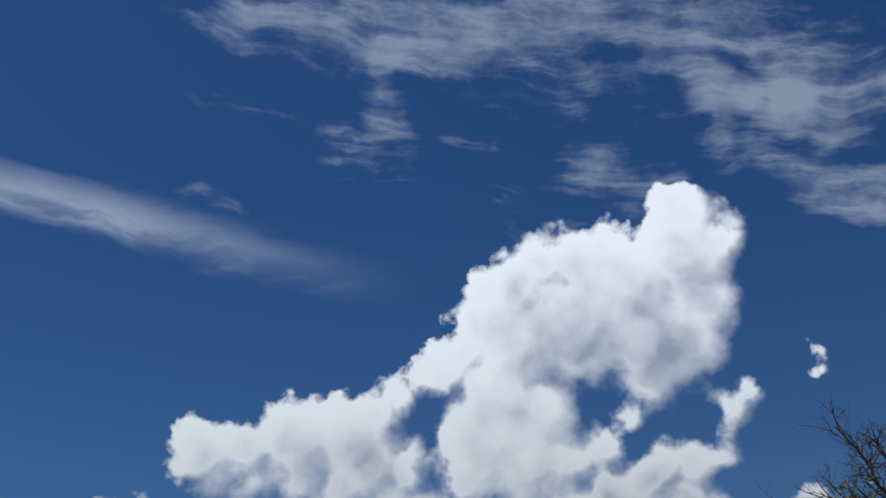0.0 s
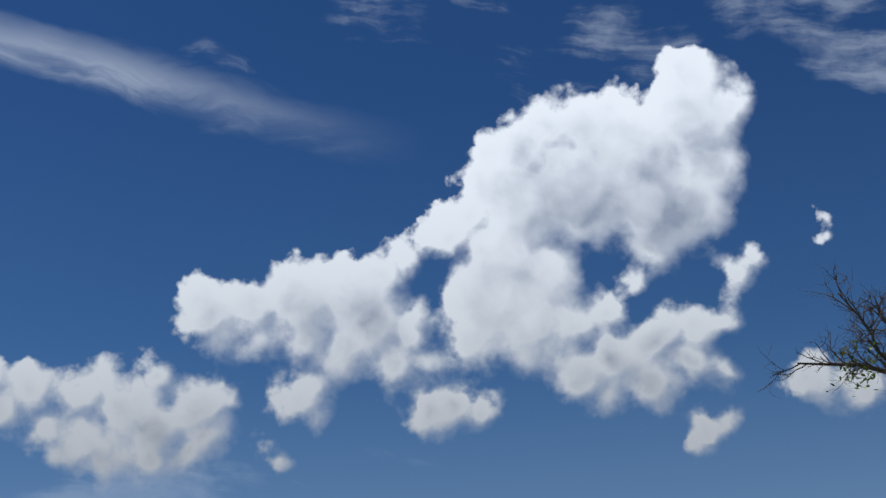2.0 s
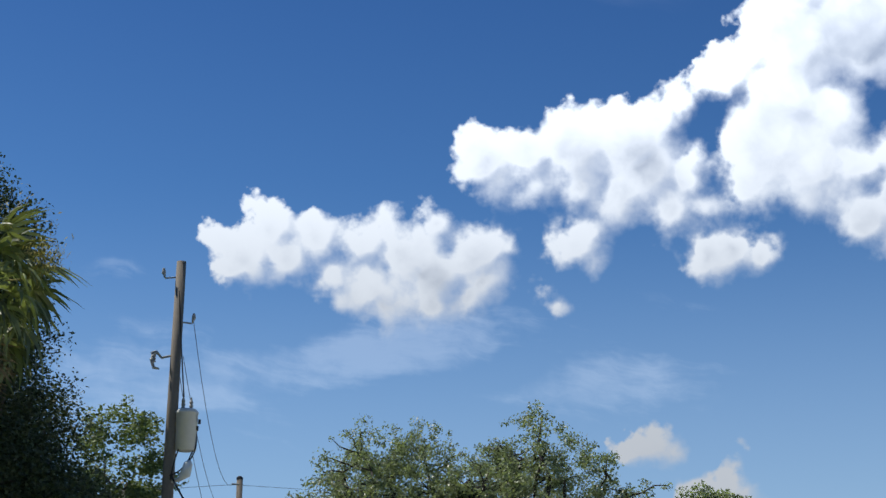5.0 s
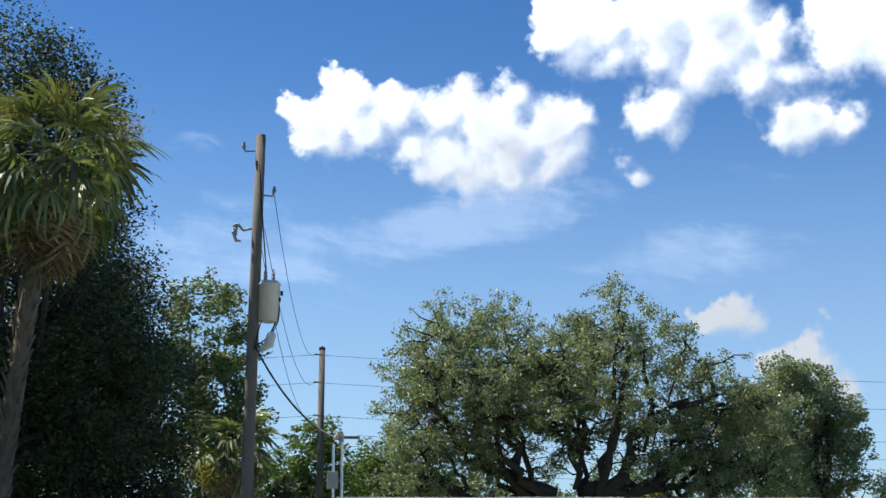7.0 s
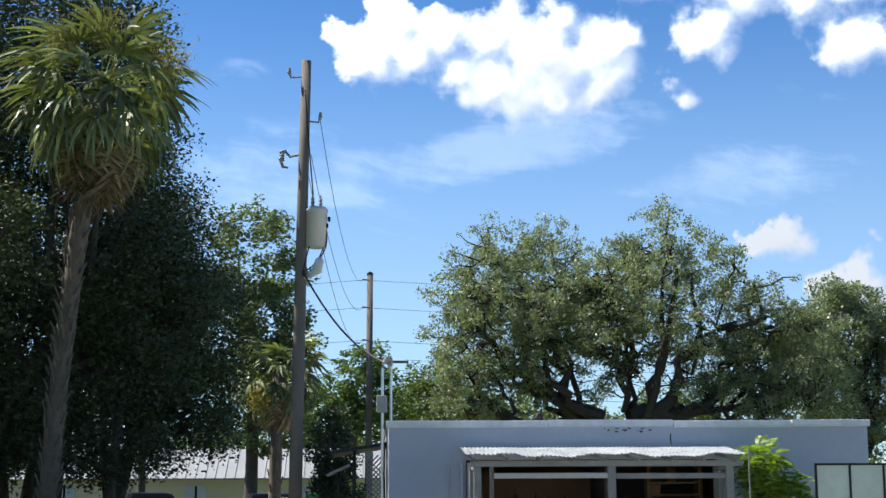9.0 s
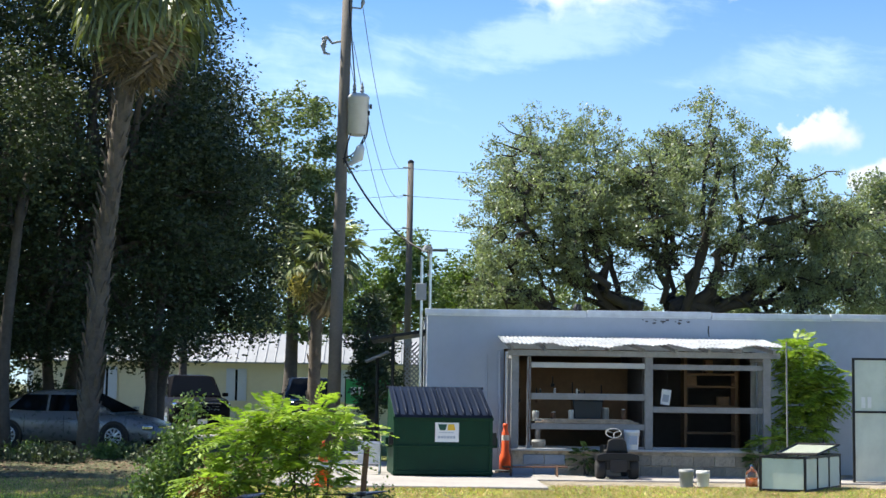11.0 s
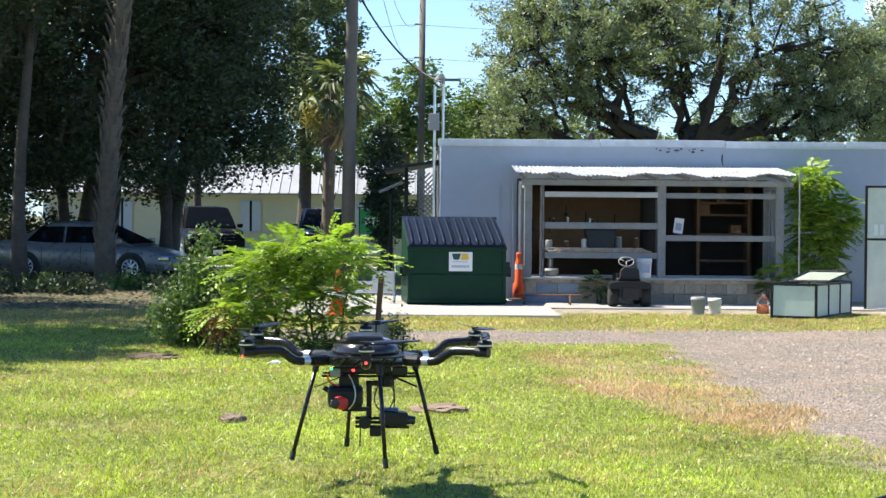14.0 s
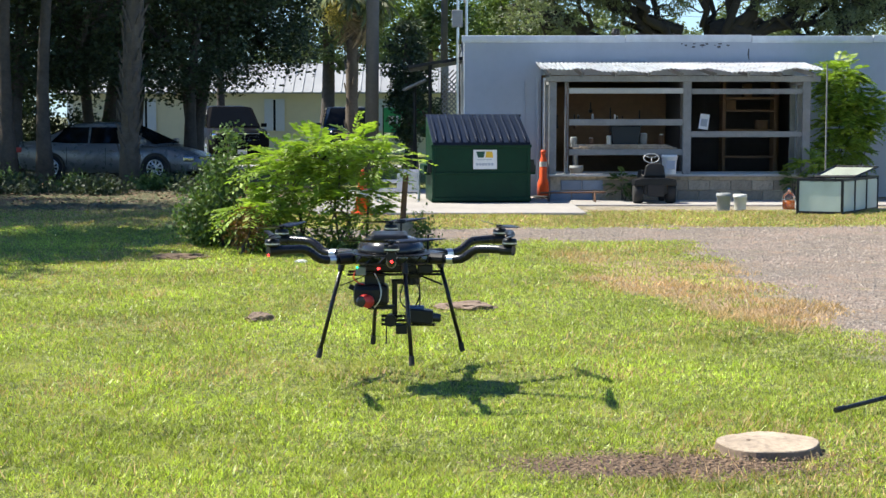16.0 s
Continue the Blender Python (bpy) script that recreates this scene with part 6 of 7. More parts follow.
        sheet(nm, [(p0.x, -hb * 0.92, p0.z), (p0.x, hb * 0.92, p0.z), (p1.x, ht * 0.82, p1.z), (p1.x, -ht * 0.82, p1.z)], mt, (s * 0.02, 0, 0.015))
    xf, zf = spec["front"]
    grille = part("grille", box(bmesh.new(), (xf, 0, zf), (0.06, w * spec["grille"][0], spec["grille"][1]), None, 0.015), "black", top)
    for i in range(3):
        part("grille_bar", box(bmesh.new(), (xf + 0.03, 0, zf - spec["grille"][1] / 2 + (i + 0.6) * spec["grille"][1] / 3.2), (0.02, w * spec["grille"][0] * 0.96, 0.025), None, 0.004), "chrome", grille)
    for s in (-1, 1):
        lampm = part("headlight", box(bmesh.new(), (xf - 0.14, s * w * 0.385, zf + 0.04), (0.28, w * 0.17, 0.12), Euler((0, 0, -s * 0.45)).to_matrix(), 0.03), "chrome", top)
        part("lens", box(bmesh.new(), (xf - 0.125, s * w * 0.385, zf + 0.04), (0.28, w * 0.15, 0.09), Euler((0, 0, -s * 0.45)).to_matrix(), 0.02), "wind_glass", lampm)
        part("tail_light", box(bmesh.new(), (lower[0][0] + 0.08, s * w * 0.40, zb - 0.12), (0.16, w * 0.14, 0.13), None, 0.02), "red", top)
    part("bumper", box(bmesh.new(), (xf - 0.02, 0, 0.36), (0.16, w * 0.9, 0.16), None, 0.04), paint, top)
    part("number_plate", box(bmesh.new(), (xf + 0.07, 0, 0.42), (0.01, 0.32, 0.15)), "white", top)
    for x in wheels:
        for s in (-1, 1):
            bm = lathe([(wr * 0.62, -0.1), (wr * 0.92, -0.1), (wr, -0.06), (wr, 0.06), (wr * 0.92, 0.1), (wr * 0.62, 0.1)], 28)
            bm.transform(pose(x, s * (w / 2 - 0.07), wr, 90, 0, 0))
            tyre = part("wheel", bm, "tyre", top, smooth=True)
            arch = lathe([(wr * 1.16, -0.05), (wr * 1.18, 0.05)], 28)
            arch.transform(pose(x, s * (w / 2 - 0.035), wr, 90, 0, 0))
            part("wheel_arch", arch, "black", top)
            rim = bmesh.new()
            for q in range(10):
                a = 2 * math.pi * q / 10
                rings(rim, [(x + 0.03 * math.cos(a), s * (w / 2 + 0.02), wr + 0.03 * math.sin(a)), (x + wr * 0.62 * math.cos(a + 0.12), s * (w / 2 + 0.03), wr + wr * 0.62 * math.sin(a + 0.12))], (0.035, 0.022), 6)
            pts = [(x + wr * 0.63 * math.cos(a), s * (w / 2 + 0.03), wr + wr * 0.63 * math.sin(a)) for a in np.linspace(0, 2 * math.pi, 29)]
            rings(rim, pts, [0.018] * 29, 6)
            part("rim", rim, "metal", tyre)
    return top


SEDAN = dict(width=1.83, wheel_r=0.325, wheels=(-1.41, 1.41), handles=(-0.75, 0.25), seams=(-0.98, 0.08, 1.0), windows=(-1.5, -0.4, 0.55, 1.1), front=(2.33, 0.52), grille=(0.40, 0.16),
             lower=[(-2.42, 0.42, 0.80, 0.82), (-2.3, 0.3, 0.98, 0.92), (-1.75, 0.24, 1.0, 0.99), (-0.6, 0.2, 0.93, 1.0), (0.6, 0.2, 0.90, 1.0), (1.25, 0.2, 0.87, 0.99), (1.7, 0.22, 0.80, 0.97), (2.1, 0.24, 0.70, 0.92), (2.3, 0.28, 0.60, 0.84), (2.42, 0.34, 0.50, 0.7)],
             roof=(-2.15, -0.85, 0.22, 1.38, 0.88, 1.46))
BIG = dict(width=2.0, wheel_r=0.41, wheels=(-1.5, 1.5), handles=(-0.8, 0.2), seams=(-1.0, 0.0, 0.95), windows=(-2.35, -1.2, -0.2, 0.75, 1.1), front=(2.58, 0.92), grille=(0.62, 0.36),
           lower=[(-2.6, 0.5, 1.15, 0.9), (-2.5, 0.36, 1.22, 0.98), (-1.5, 0.3, 1.24, 1.0), (0.0, 0.3, 1.22, 1.0), (1.1, 0.3, 1.22, 1.0), (1.9, 0.3, 1.18, 0.99), (2.45, 0.34, 1.12, 0.95), (2.62, 0.45, 0.98, 0.86)],
           roof=(-2.55, -2.3, 0.35, 1.15, 1.2, 1.98))
car("sedan_car", "silver-grey sedan parked in the tree shade", (-8.22, 38.75, 0), -14, "silver_paint", SEDAN)
car("suv_car", "black sport utility vehicle with chrome grille facing the yard", (-7.5, 53.4, 0), -72, "black_paint", BIG)
car("pickup_car", "dark blue sport utility vehicle half hidden by shrubs", (-3.6, 57.4, 0), -84, "navy_paint", BIG)


# ---- shrubs ----
def pinnate(name, mat, roots, outs, rng, parent, length=0.42, pairs=9, leaflet=0.085, sag=0.35, label=""):
    """Feathery compound leaves: each starts at a root and arches outward, with leaflets in pairs."""
    at, al, ac = [], [], []
    for p, d in zip(roots, outs):
        ln = length * rng.uniform(0.6, 1.2)
        d = d / np.linalg.norm(d)
        side = np.cross(d, (0, 0, 1.0))
        side /= np.linalg.norm(side) + 1e-6
        for i in range(pairs):
            t = (i + 1) / pairs
            c = p + d * ln * t + np.array((0, 0, -sag * ln * t * t))
            size = leaflet * (0.55 + 0.9 * math.sin(math.pi * min(t, 0.95) * 0.9)) * rng.uniform(0.8, 1.15)
            for s in (-1, 1):
                v = side * s * 0.85 + d * 0.45 + np.array((0, 0, -0.25 + rng.uniform(-0.15, 0.15)))
                v /= np.linalg.norm(v)
                n = np.cross(v, d)
                w = np.cross(v, n + rng.normal(size=3) * 0.25)
                w /= np.linalg.norm(w) + 1e-6
                at.append(c + v * size * 0.5)
                al.append(v * size * 0.5)
                ac.append(w * size * 0.17)
    return cards(name, mat, np.array(at), np.array(al), np.array(ac), parent, label)


def feathery_shrub(name, label, base, stems, tiers, count, seed, mat="leaf_bright", length=0.42, category="shrub", leaflet=0.085, group=""):
    """Thin stems that carry tiers (x, y, z, rx, ry, rz) of compound leaves."""
    rng = np.random.default_rng(seed)
    top = empty(name, label, category, base, group=group)
    for i in range(stems):
        tier = tiers[i % len(tiers)]
        a = np.array((rng.uniform(-0.08, 0.08) + tier[0] * 0.45, rng.uniform(-0.08, 0.08), -0.03))
        path = limb_path(rng, a, (tier[0] + rng.uniform(-0.3, 0.3) * tier[3], tier[1], tier[2]), 0.05)
        part("stem", rings(bmesh.new(), path, [0.018 * (1 - 0.7 * j / 6) for j in range(7)], 6), "bark", top, smooth=True)
    per = np.array([t[3] * t[4] * t[5] for t in tiers]) ** 0.5
    roots, outs = [], []
    for q in rng.choice(len(tiers), count, p=per / per.sum()):
        t = tiers[q]
        d = ways(rng, 1)[0]
        u = rng.random() ** 0.4
        roots.append(np.array(t[:3]) + d * np.array(t[3:6]) * u * 0.85)
        outs.append(np.array((d[0], d[1], 0.35 * d[2] + 0.12)) + rng.normal(size=3) * 0.25)
    pinnate("foliage", mat, roots, outs, rng, top, length, leaflet=leaflet)
    return top


feathery_shrub("feathery_shrub", "bright green feathery-leaved shrub in the lawn", (-1.78, 18.0, 0), 7,
               [(-0.08, 0, 1.05, 0.36, 0.38, 0.2), (0.15, 0, 0.75, 0.5, 0.45, 0.16), (-0.35, -0.1, 0.52, 0.4, 0.4, 0.14), (0.3, 0, 1.22, 0.32, 0.3, 0.12), (0.0, 0, 0.28, 0.35, 0.35, 0.12)], 330, 1)
feathery_shrub("feathery_sapling", "yellow-tipped feathery sapling cluster on thin stems", (-1.12, 17.9, 0), 6,
               [(0.0, 0, 1.30, 0.45, 0.4, 0.10), (0.35, 0, 1.08, 0.35, 0.35, 0.09), (-0.25, 0, 1.0, 0.38, 0.35, 0.11), (0.1, 0, 0.70, 0.38, 0.3, 0.07), (0.25, 0, 0.42, 0.28, 0.25, 0.05)], 230, 2)
feathery_shrub("sumac_tree", "bright green feathery tree against the grey wall", (7.55, 29.3, 0), 6,
               [(0.05, 0, 2.4, 0.36, 0.3, 0.22), (0.22, 0, 1.95, 0.5, 0.35, 0.26), (0.2, 0, 1.4, 0.52, 0.35, 0.28), (0.05, 0, 0.9, 0.48, 0.35, 0.26), (0.5, 0, 1.7, 0.32, 0.3, 0.3), (-0.5, -0.5, 0.72, 0.3, 0.3, 0.06)], 620, 3, length=0.42, category="tree", leaflet=0.11)
feathery_shrub("weed_clump", "spiky green weed growing by the block wall", (3.35, 28.6, 0), 3, [(0, 0, 0.35, 0.15, 0.1, 0.2)], 26, 4, "leaf_shrub", 0.25)
feathery_shrub("weed_clump", "spiky green weed growing by the block wall", (6.6, 28.6, 0), 3, [(0, 0, 0.4, 0.15, 0.1, 0.2)], 26, 5, "leaf_shrub", 0.25)


def leafy(name, label, base, lobes, leaves, leaf, mat, seed, clump=0.16, stems=6, group=""):
    rng = np.random.default_rng(seed)
    top = empty(name, label, "shrub", base, group=group)
    for i in range(stems):
        lo = lobes[i % len(lobes)]
        path = limb_path(rng, (rng.uniform(-0.12, 0.12), rng.uniform(-0.1, 0.1), -0.03), np.array(lo[:3]) + ways(rng, 1)[0] * np.array(lo[3:6]) * 0.7, 0.06)
        part("stem", rings(bmesh.new(), path, [0.016 * (1 - 0.7 * j / 6) for j in range(7)], 5), "bark", top, smooth=True)
    vol = np.array([lo[3] * lo[4] * lo[5] for lo in lobes]) ** 0.66
    k = max(30, leaves // 40)
    which = rng.choice(len(lobes), k, p=vol / vol.sum())
    lob = np.array(lobes)[which]
    centre = lob[:, :3] + ways(rng, k) * lob[:, 3:6] * (rng.random((k, 1)) ** 0.45)
    pick = rng.integers(0, k, leaves)
    at = centre[pick] + rng.normal(size=(leaves, 3)) * clump * 0.5
    at[:, 2] = np.abs(at[:, 2] - 0.02) + 0.02
    a = ways(rng, leaves)
    b = np.cross(a, ways(rng, leaves))
    b /= np.linalg.norm(b, axis=1, keepdims=True) + 1e-6
    sc = leaf * rng.uniform(0.6, 1.3, (leaves, 1))
    cards("foliage", mat, at, a * sc * 0.5, b * sc * 0.26, top)
    return top


leafy("leafy_shrub", "dense mid-green leafy shrub in the lawn", (-2.78, 18.8, 0), [(0, 0, 0.48, 0.4, 0.4, 0.45), (0.12, 0, 0.92, 0.26, 0.3, 0.3), (0.2, 0, 1.28, 0.10, 0.12, 0.22), (-0.2, 0, 0.28, 0.35, 0.35, 0.26), (0.4, 0, 0.36, 0.3, 0.3, 0.32)], 6500, 0.062, "leaf_shrub", 1)
leafy("reddish_seedling", "small reddish-leaved seedling among the shrubs", (-2.25, 17.75, 0), [(0, 0, 0.3, 0.22, 0.18, 0.22)], 900, 0.055, "leaf_red", 2, stems=4)
leafy("low_weeds", "low dark weeds at the foot of the shrubs", (-1.6, 17.75, 0), [(-0.3, 0, 0.12, 0.4, 0.25, 0.14), (0.4, 0, 0.08, 0.4, 0.2, 0.08)], 2600, 0.05, "leaf_shrub", 3)
leafy("low_weeds", "dark weeds round the old post", (-0.42, 17.75, 0), [(0, 0, 0.1, 0.3, 0.2, 0.12), (0.14, -0.02, 0.28, 0.09, 0.1, 0.16)], 1300, 0.045, "leaf_shrub", 4)
under = np.random.default_rng(8)
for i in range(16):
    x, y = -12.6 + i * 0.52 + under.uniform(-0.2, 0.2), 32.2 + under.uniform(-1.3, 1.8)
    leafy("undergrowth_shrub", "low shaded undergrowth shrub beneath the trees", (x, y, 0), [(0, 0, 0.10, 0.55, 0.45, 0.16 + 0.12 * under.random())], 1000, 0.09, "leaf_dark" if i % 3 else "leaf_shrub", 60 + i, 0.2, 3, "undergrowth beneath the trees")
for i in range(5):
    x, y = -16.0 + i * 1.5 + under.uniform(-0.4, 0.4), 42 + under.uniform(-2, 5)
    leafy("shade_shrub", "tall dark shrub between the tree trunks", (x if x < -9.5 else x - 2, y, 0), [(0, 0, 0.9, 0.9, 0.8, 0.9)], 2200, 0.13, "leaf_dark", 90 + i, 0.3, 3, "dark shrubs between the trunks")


# ---- leafless branch tips at the right of the sky ----
bare = empty("sparse_tree", "sparsely leaved tree reaching out thin bare twigs", "tree", (14.8, 15.5, -0.1))
rng = np.random.default_rng(3)
part("trunk", rings(bmesh.new(), [(0, 0, -0.05), (-0.1, 0, 2.0), (-0.5, 0, 4.8), (-1.2, 0, 6.7)], (0.16, 0.13, 0.1, 0.07), 10), "bark", bare, smooth=True)
tips = []


def twig(twigs, p, d, ln, r, depth):
    path = [p]
    q = np.array(p, float)
    for i in range(4):
        d = d + rng.normal(size=3) * 0.22 + np.array((0, 0, 0.07))
        d = d / np.linalg.norm(d)
        q = q + d * ln / 4
        path.append(tuple(q))
    rings(twigs, path, [r * (1 - 0.6 * j / 4) for j in range(5)], 5, False)
    if depth == 0:
        tips.append((q, d))
        return
    for i in range(3 if depth > 1 else 4):
        s = np.array(path[rng.integers(1, 5)])
        twig(twigs, tuple(s), d + rng.normal(size=3) * 0.75, ln * rng.uniform(0.5, 0.75), r * 0.5, depth - 1)


boughs = [[(-1.2, 0, 6.65), (-2.2, 0.3, 6.95), (-2.9, 0.5, 7.2), (-3.35, 0.5, 7.44), (-3.8, 0.5, 7.53), (-4.2, 0.5, 7.51), (-4.69, 0.5, 7.5)],
          [(-2.6, 0.4, 7.1), (-3.3, 0.45, 7.5), (-3.5, 0.5, 7.75), (-3.53, 0.5, 7.95), (-3.68, 0.5, 8.2), (-3.94, 0.5, 8.5)],
          [(-2.2, 0.3, 6.95), (-2.7, 0.6, 7.5), (-3.0, 0.6, 7.9), (-3.28, 0.55, 8.18), (-3.4, 0.5, 8.5)]]
for path, r0 in zip(boughs, (0.055, 0.03, 0.03)):
    branch = bmesh.new()
    n = len(path)
    rings(branch, path, [r0 * (1 - 0.85 * j / (n - 1)) + 0.004 for j in range(n)], 6, False)
    for j in range(2, n):
        for s in range(6 if j < n - 1 else 3):
            d = np.array(path[j]) - np.array(path[j - 1])
            d = d / np.linalg.norm(d) + rng.normal(size=3) * np.array((0.7, 0.5, 0.8)) + np.array((-0.1, 0, 0.35))
            at = np.array(path[j - 1]) + (np.array(path[j]) - np.array(path[j - 1])) * rng.random()
            twig(branch, tuple(at), d / np.linalg.norm(d), rng.uniform(0.25, 0.5), 0.011, 2)
    part("bare_branch", branch, "twig", bare)
pick = rng.integers(0, len(tips), 900)
at = np.array([tips[i][0] for i in pick]) + rng.normal(size=(900, 3)) * 0.06
keep = (at[:, 2] < 7.75) & (at[:, 0] > -4.1)
at = at[keep]
a = ways(rng, len(at))
b = np.cross(a, ways(rng, len(at)))
cards("leaves", "leaf_shrub", at, a * 0.045, b * 0.022, bare)


# ---- six-armed camera drone, hovering low over the lawn ----
def drone():
    top = empty("camera_drone", "black six-armed camera drone hovering over the lawn", "drone", (-0.31, 9.1, 0.765), 2)
    R = 0.785
    # centre frame: two plates joined by a truss
    frame_ = part("centre_plate", lathe([(0.30, -0.030), (0.315, -0.028), (0.315, -0.018), (0.30, -0.016)], 6), "carbon", top)
    part("upper_plate", lathe([(0.30, 0.018), (0.315, 0.020), (0.315, 0.028), (0.30, 0.030)], 6), "carbon", frame_)
    for i in range(24):
        a, b = 2 * math.pi * i / 24, 2 * math.pi * (i + 0.5) / 24
        part("strut", rings(bmesh.new(), [(0.285 * math.cos(a), 0.285 * math.sin(a), -0.018), (0.285 * math.cos(b), 0.285 * math.sin(b), 0.018)], (0.006, 0.006), 4), "carbon", frame_)
    hood = part("hood", lathe([(0.20, 0.03), (0.205, 0.05), (0.19, 0.085), (0.15, 0.115), (0.09, 0.13), (0.02, 0.135)], 28), "hood", top, "glossy smoked battery hood", True)
    hood.scale = (1.0, 1.25, 1.0)
    part("battery", box(bmesh.new(), (-0.01, 0, 0.1), (0.22, 0.36, 0.085), None, 0.02), "black", top)
    part("antenna_mast", tube((0.06, 0.12, 0.1), (0.06, 0.12, 0.2), 0.006), "black", top)
    part("antenna_puck", lathe([(0.028, 0.19), (0.032, 0.2), (0.028, 0.215)], 14, (0.06, 0.12, 0)), "black", top)
    part("antenna_rod", rings(bmesh.new(), [(0.22, 0.1, 0.03), (0.225, 0.1, 0.12), (0.255, 0.1, 0.125)], (0.007, 0.007, 0.008), 6), "black", top)
    # arms
    rng = random.Random(2)
    for i in range(6):
        a = radians(-90 + 60 * i)
        c, s = math.cos(a), math.sin(a)
        prof = [(0.28, 0.0), (0.44, 0.0), (0.475, 0.006), (0.505, 0.022), (0.545, 0.052), (0.575, 0.066), (0.61, 0.070), (0.74, 0.072), (R, 0.072)]
        arm = part("arm", rings(bmesh.new(), [(r * c, r * s, z) for r, z in prof], [0.026] * len(prof), 14), "carbon", top, smooth=True)
        part("arm_clamp", rings(bmesh.new(), [(0.27 * c, 0.27 * s, 0), (0.36 * c, 0.36 * s, 0)], (0.034, 0.034), 12), "black", arm)
        part("arm_sleeve", rings(bmesh.new(), [(0.385 * c, 0.385 * s, 0), (0.425 * c, 0.425 * s, 0)], (0.0285, 0.0285), 14), "metal", arm, "bare aluminium sleeve")
        part("end_fitting", rings(bmesh.new(), [((R - 0.055) * c, (R - 0.055) * s, 0.070), ((R + 0.025) * c, (R + 0.025) * s, 0.070)], (0.03, 0.03), 12), "black", arm)
        motor = part("motor", lathe([(0.036, 0.095), (0.042, 0.10), (0.042, 0.128), (0.036, 0.135), (0.012, 0.137), (0.012, 0.155)], 18, (R * c, R * s, 0)), "black", top, smooth=True)
        part("motor_ring", lathe([(0.043, 0.106), (0.043, 0.114)], 18, (R * c, R * s, 0)), "metal", motor)
        lampy = part("arm_light", box(bmesh.new(), ((R + 0.022) * c, (R + 0.022) * s, 0.045), (0.015, 0.015, 0.014), None, 0.004), "led_red" if i in (0, 5) else "black", top, "small navigation lamp")
        spin = (8, 25, -12, 40, 5, -20)[i]
        prop = part("propeller", lathe([(0.02, 0.143), (0.022, 0.15), (0.02, 0.16)], 12, (R * c, R * s, 0)), "black", top)
        for k in (0, 1):
            bm = bmesh.new()
            loops = []
            for t in np.linspace(0, 1, 9):
                ln = 0.02 + 0.28 * t
                chord = 0.012 + 0.024 * math.sin(math.pi * min(1, t * 0.8 + 0.14)) * (1 - 0.35 * t)
                tw = radians(22 - 14 * t)
                loops.append([bm.verts.new((ln, y * chord * math.cos(tw), y * chord * math.sin(tw) + z + 0.012 * t)) for y, z in ((-1, 0), (-0.2, 0.003), (1, 0), (-0.2, -0.002))])
            for p, q in zip(loops, loops[1:]):
                for j in range(4):
                    bm.faces.new((p[j], p[(j + 1) % 4], q[(j + 1) % 4], q[j]))
            bm.faces.new(loops[0][::-1])
            bm.faces.new(loops[-1])
            bm.transform(pose(R * c, R * s, 0.152, 0, 0, spin + 180 * k + 60 * i))
            part("blade", bm, "carbon", prop, smooth=True)
    # landing gear
    for a in (195, 285, 15, 105):
        c, s = math.cos(radians(a)), math.sin(radians(a))
        leg = part("leg", rings(bmesh.new(), [(0.30 * c, 0.30 * s, -0.03), (0.445 * c, 0.445 * s, -0.575)], (0.0125, 0.0125), 12), "carbon", top, smooth=True)
        part("foot", rings(bmesh.new(), [(0.436 * c, 0.436 * s, -0.54), (0.449 * c, 0.449 * s, -0.592)], (0.0165, 0.0165), 12), "black_soft", leg)
        part("leg_socket", rings(bmesh.new(), [(0.297 * c, 0.297 * s, -0.015), (0.312 * c, 0.312 * s, -0.075)], (0.02, 0.02), 12), "black", leg)
    # electronics under the frame
    for k, (at, size, mat) in enumerate((((-0.02, 0, -0.06), (0.34, 0.24, 0.035), "black"), ((-0.18, -0.12, -0.075), (0.06, 0.05, 0.05), "grey_plastic"), ((0.2, -0.1, -0.065), (0.09, 0.07, 0.05), "black"), ((0.05, 0.16, -0.07), (0.2, 0.08, 0.06), "black"), ((0.13, -0.02, -0.10), (0.10, 0.08, 0.05), "black"))):
        part("electronics_box", box(bmesh.new(), at, size, None, 0.006), mat, top)
    part("rear_light", box(bmesh.new(), (-0.075, -0.125, -0.062), (0.018, 0.01, 0.014), None, 0.003), "led_red", top)
    part("rear_light", box(bmesh.new(), (-0.20, -0.21, -0.045), (0.012, 0.01, 0.012), None, 0.003), "led_green", top)
    for y in (-0.09, 0.09):
        part("rail", tube((-0.26, y, -0.1), (0.30, y, -0.1), 0.008), "carbon", top)
    # sensor head with red ring
    head = part("sensor_head", box(bmesh.new(), (-0.12, -0.03, -0.225), (0.21, 0.2, 0.13), None, 0.03), "black", top)
    part("sensor_mount", box(bmesh.new(), (-0.1, 0, -0.135), (0.12, 0.12, 0.07), None, 0.01), "black", head)
    bm = lathe([(0.034, -0.035), (0.039, -0.03), (0.039, 0.05), (0.034, 0.055)], 20)
    bm.transform(pose(-0.155, -0.14, -0.25, 90, 0, 20))
    part("red_housing", bm, "red", head, "red metal lens housing", True)
    bm = lathe([(0.033, 0), (0.03, 0.012), (0.018, 0.014)], 20)
    bm.transform(pose(-0.178, -0.193, -0.25, 90, 0, 20))
    part("lens", bm, "hood", head)
    part("bracket", box(bmesh.new(), (-0.06, -0.05, -0.30), (0.16, 0.08, 0.02), None, 0.004), "black", head)
    part("fin", box(bmesh.new(), (-0.23, 0.0, -0.19), (0.05, 0.02, 0.03), Euler((0, 0.5, 0)).to_matrix(), 0.004), "black", head)
    # gimbal and camera
    gim = part("gimbal_motor", lathe([(0.035, -0.05), (0.04, -0.045), (0.04, 0.02), (0.03, 0.03)], 18, (0.13, 0.0, -0.12)), "black", top)
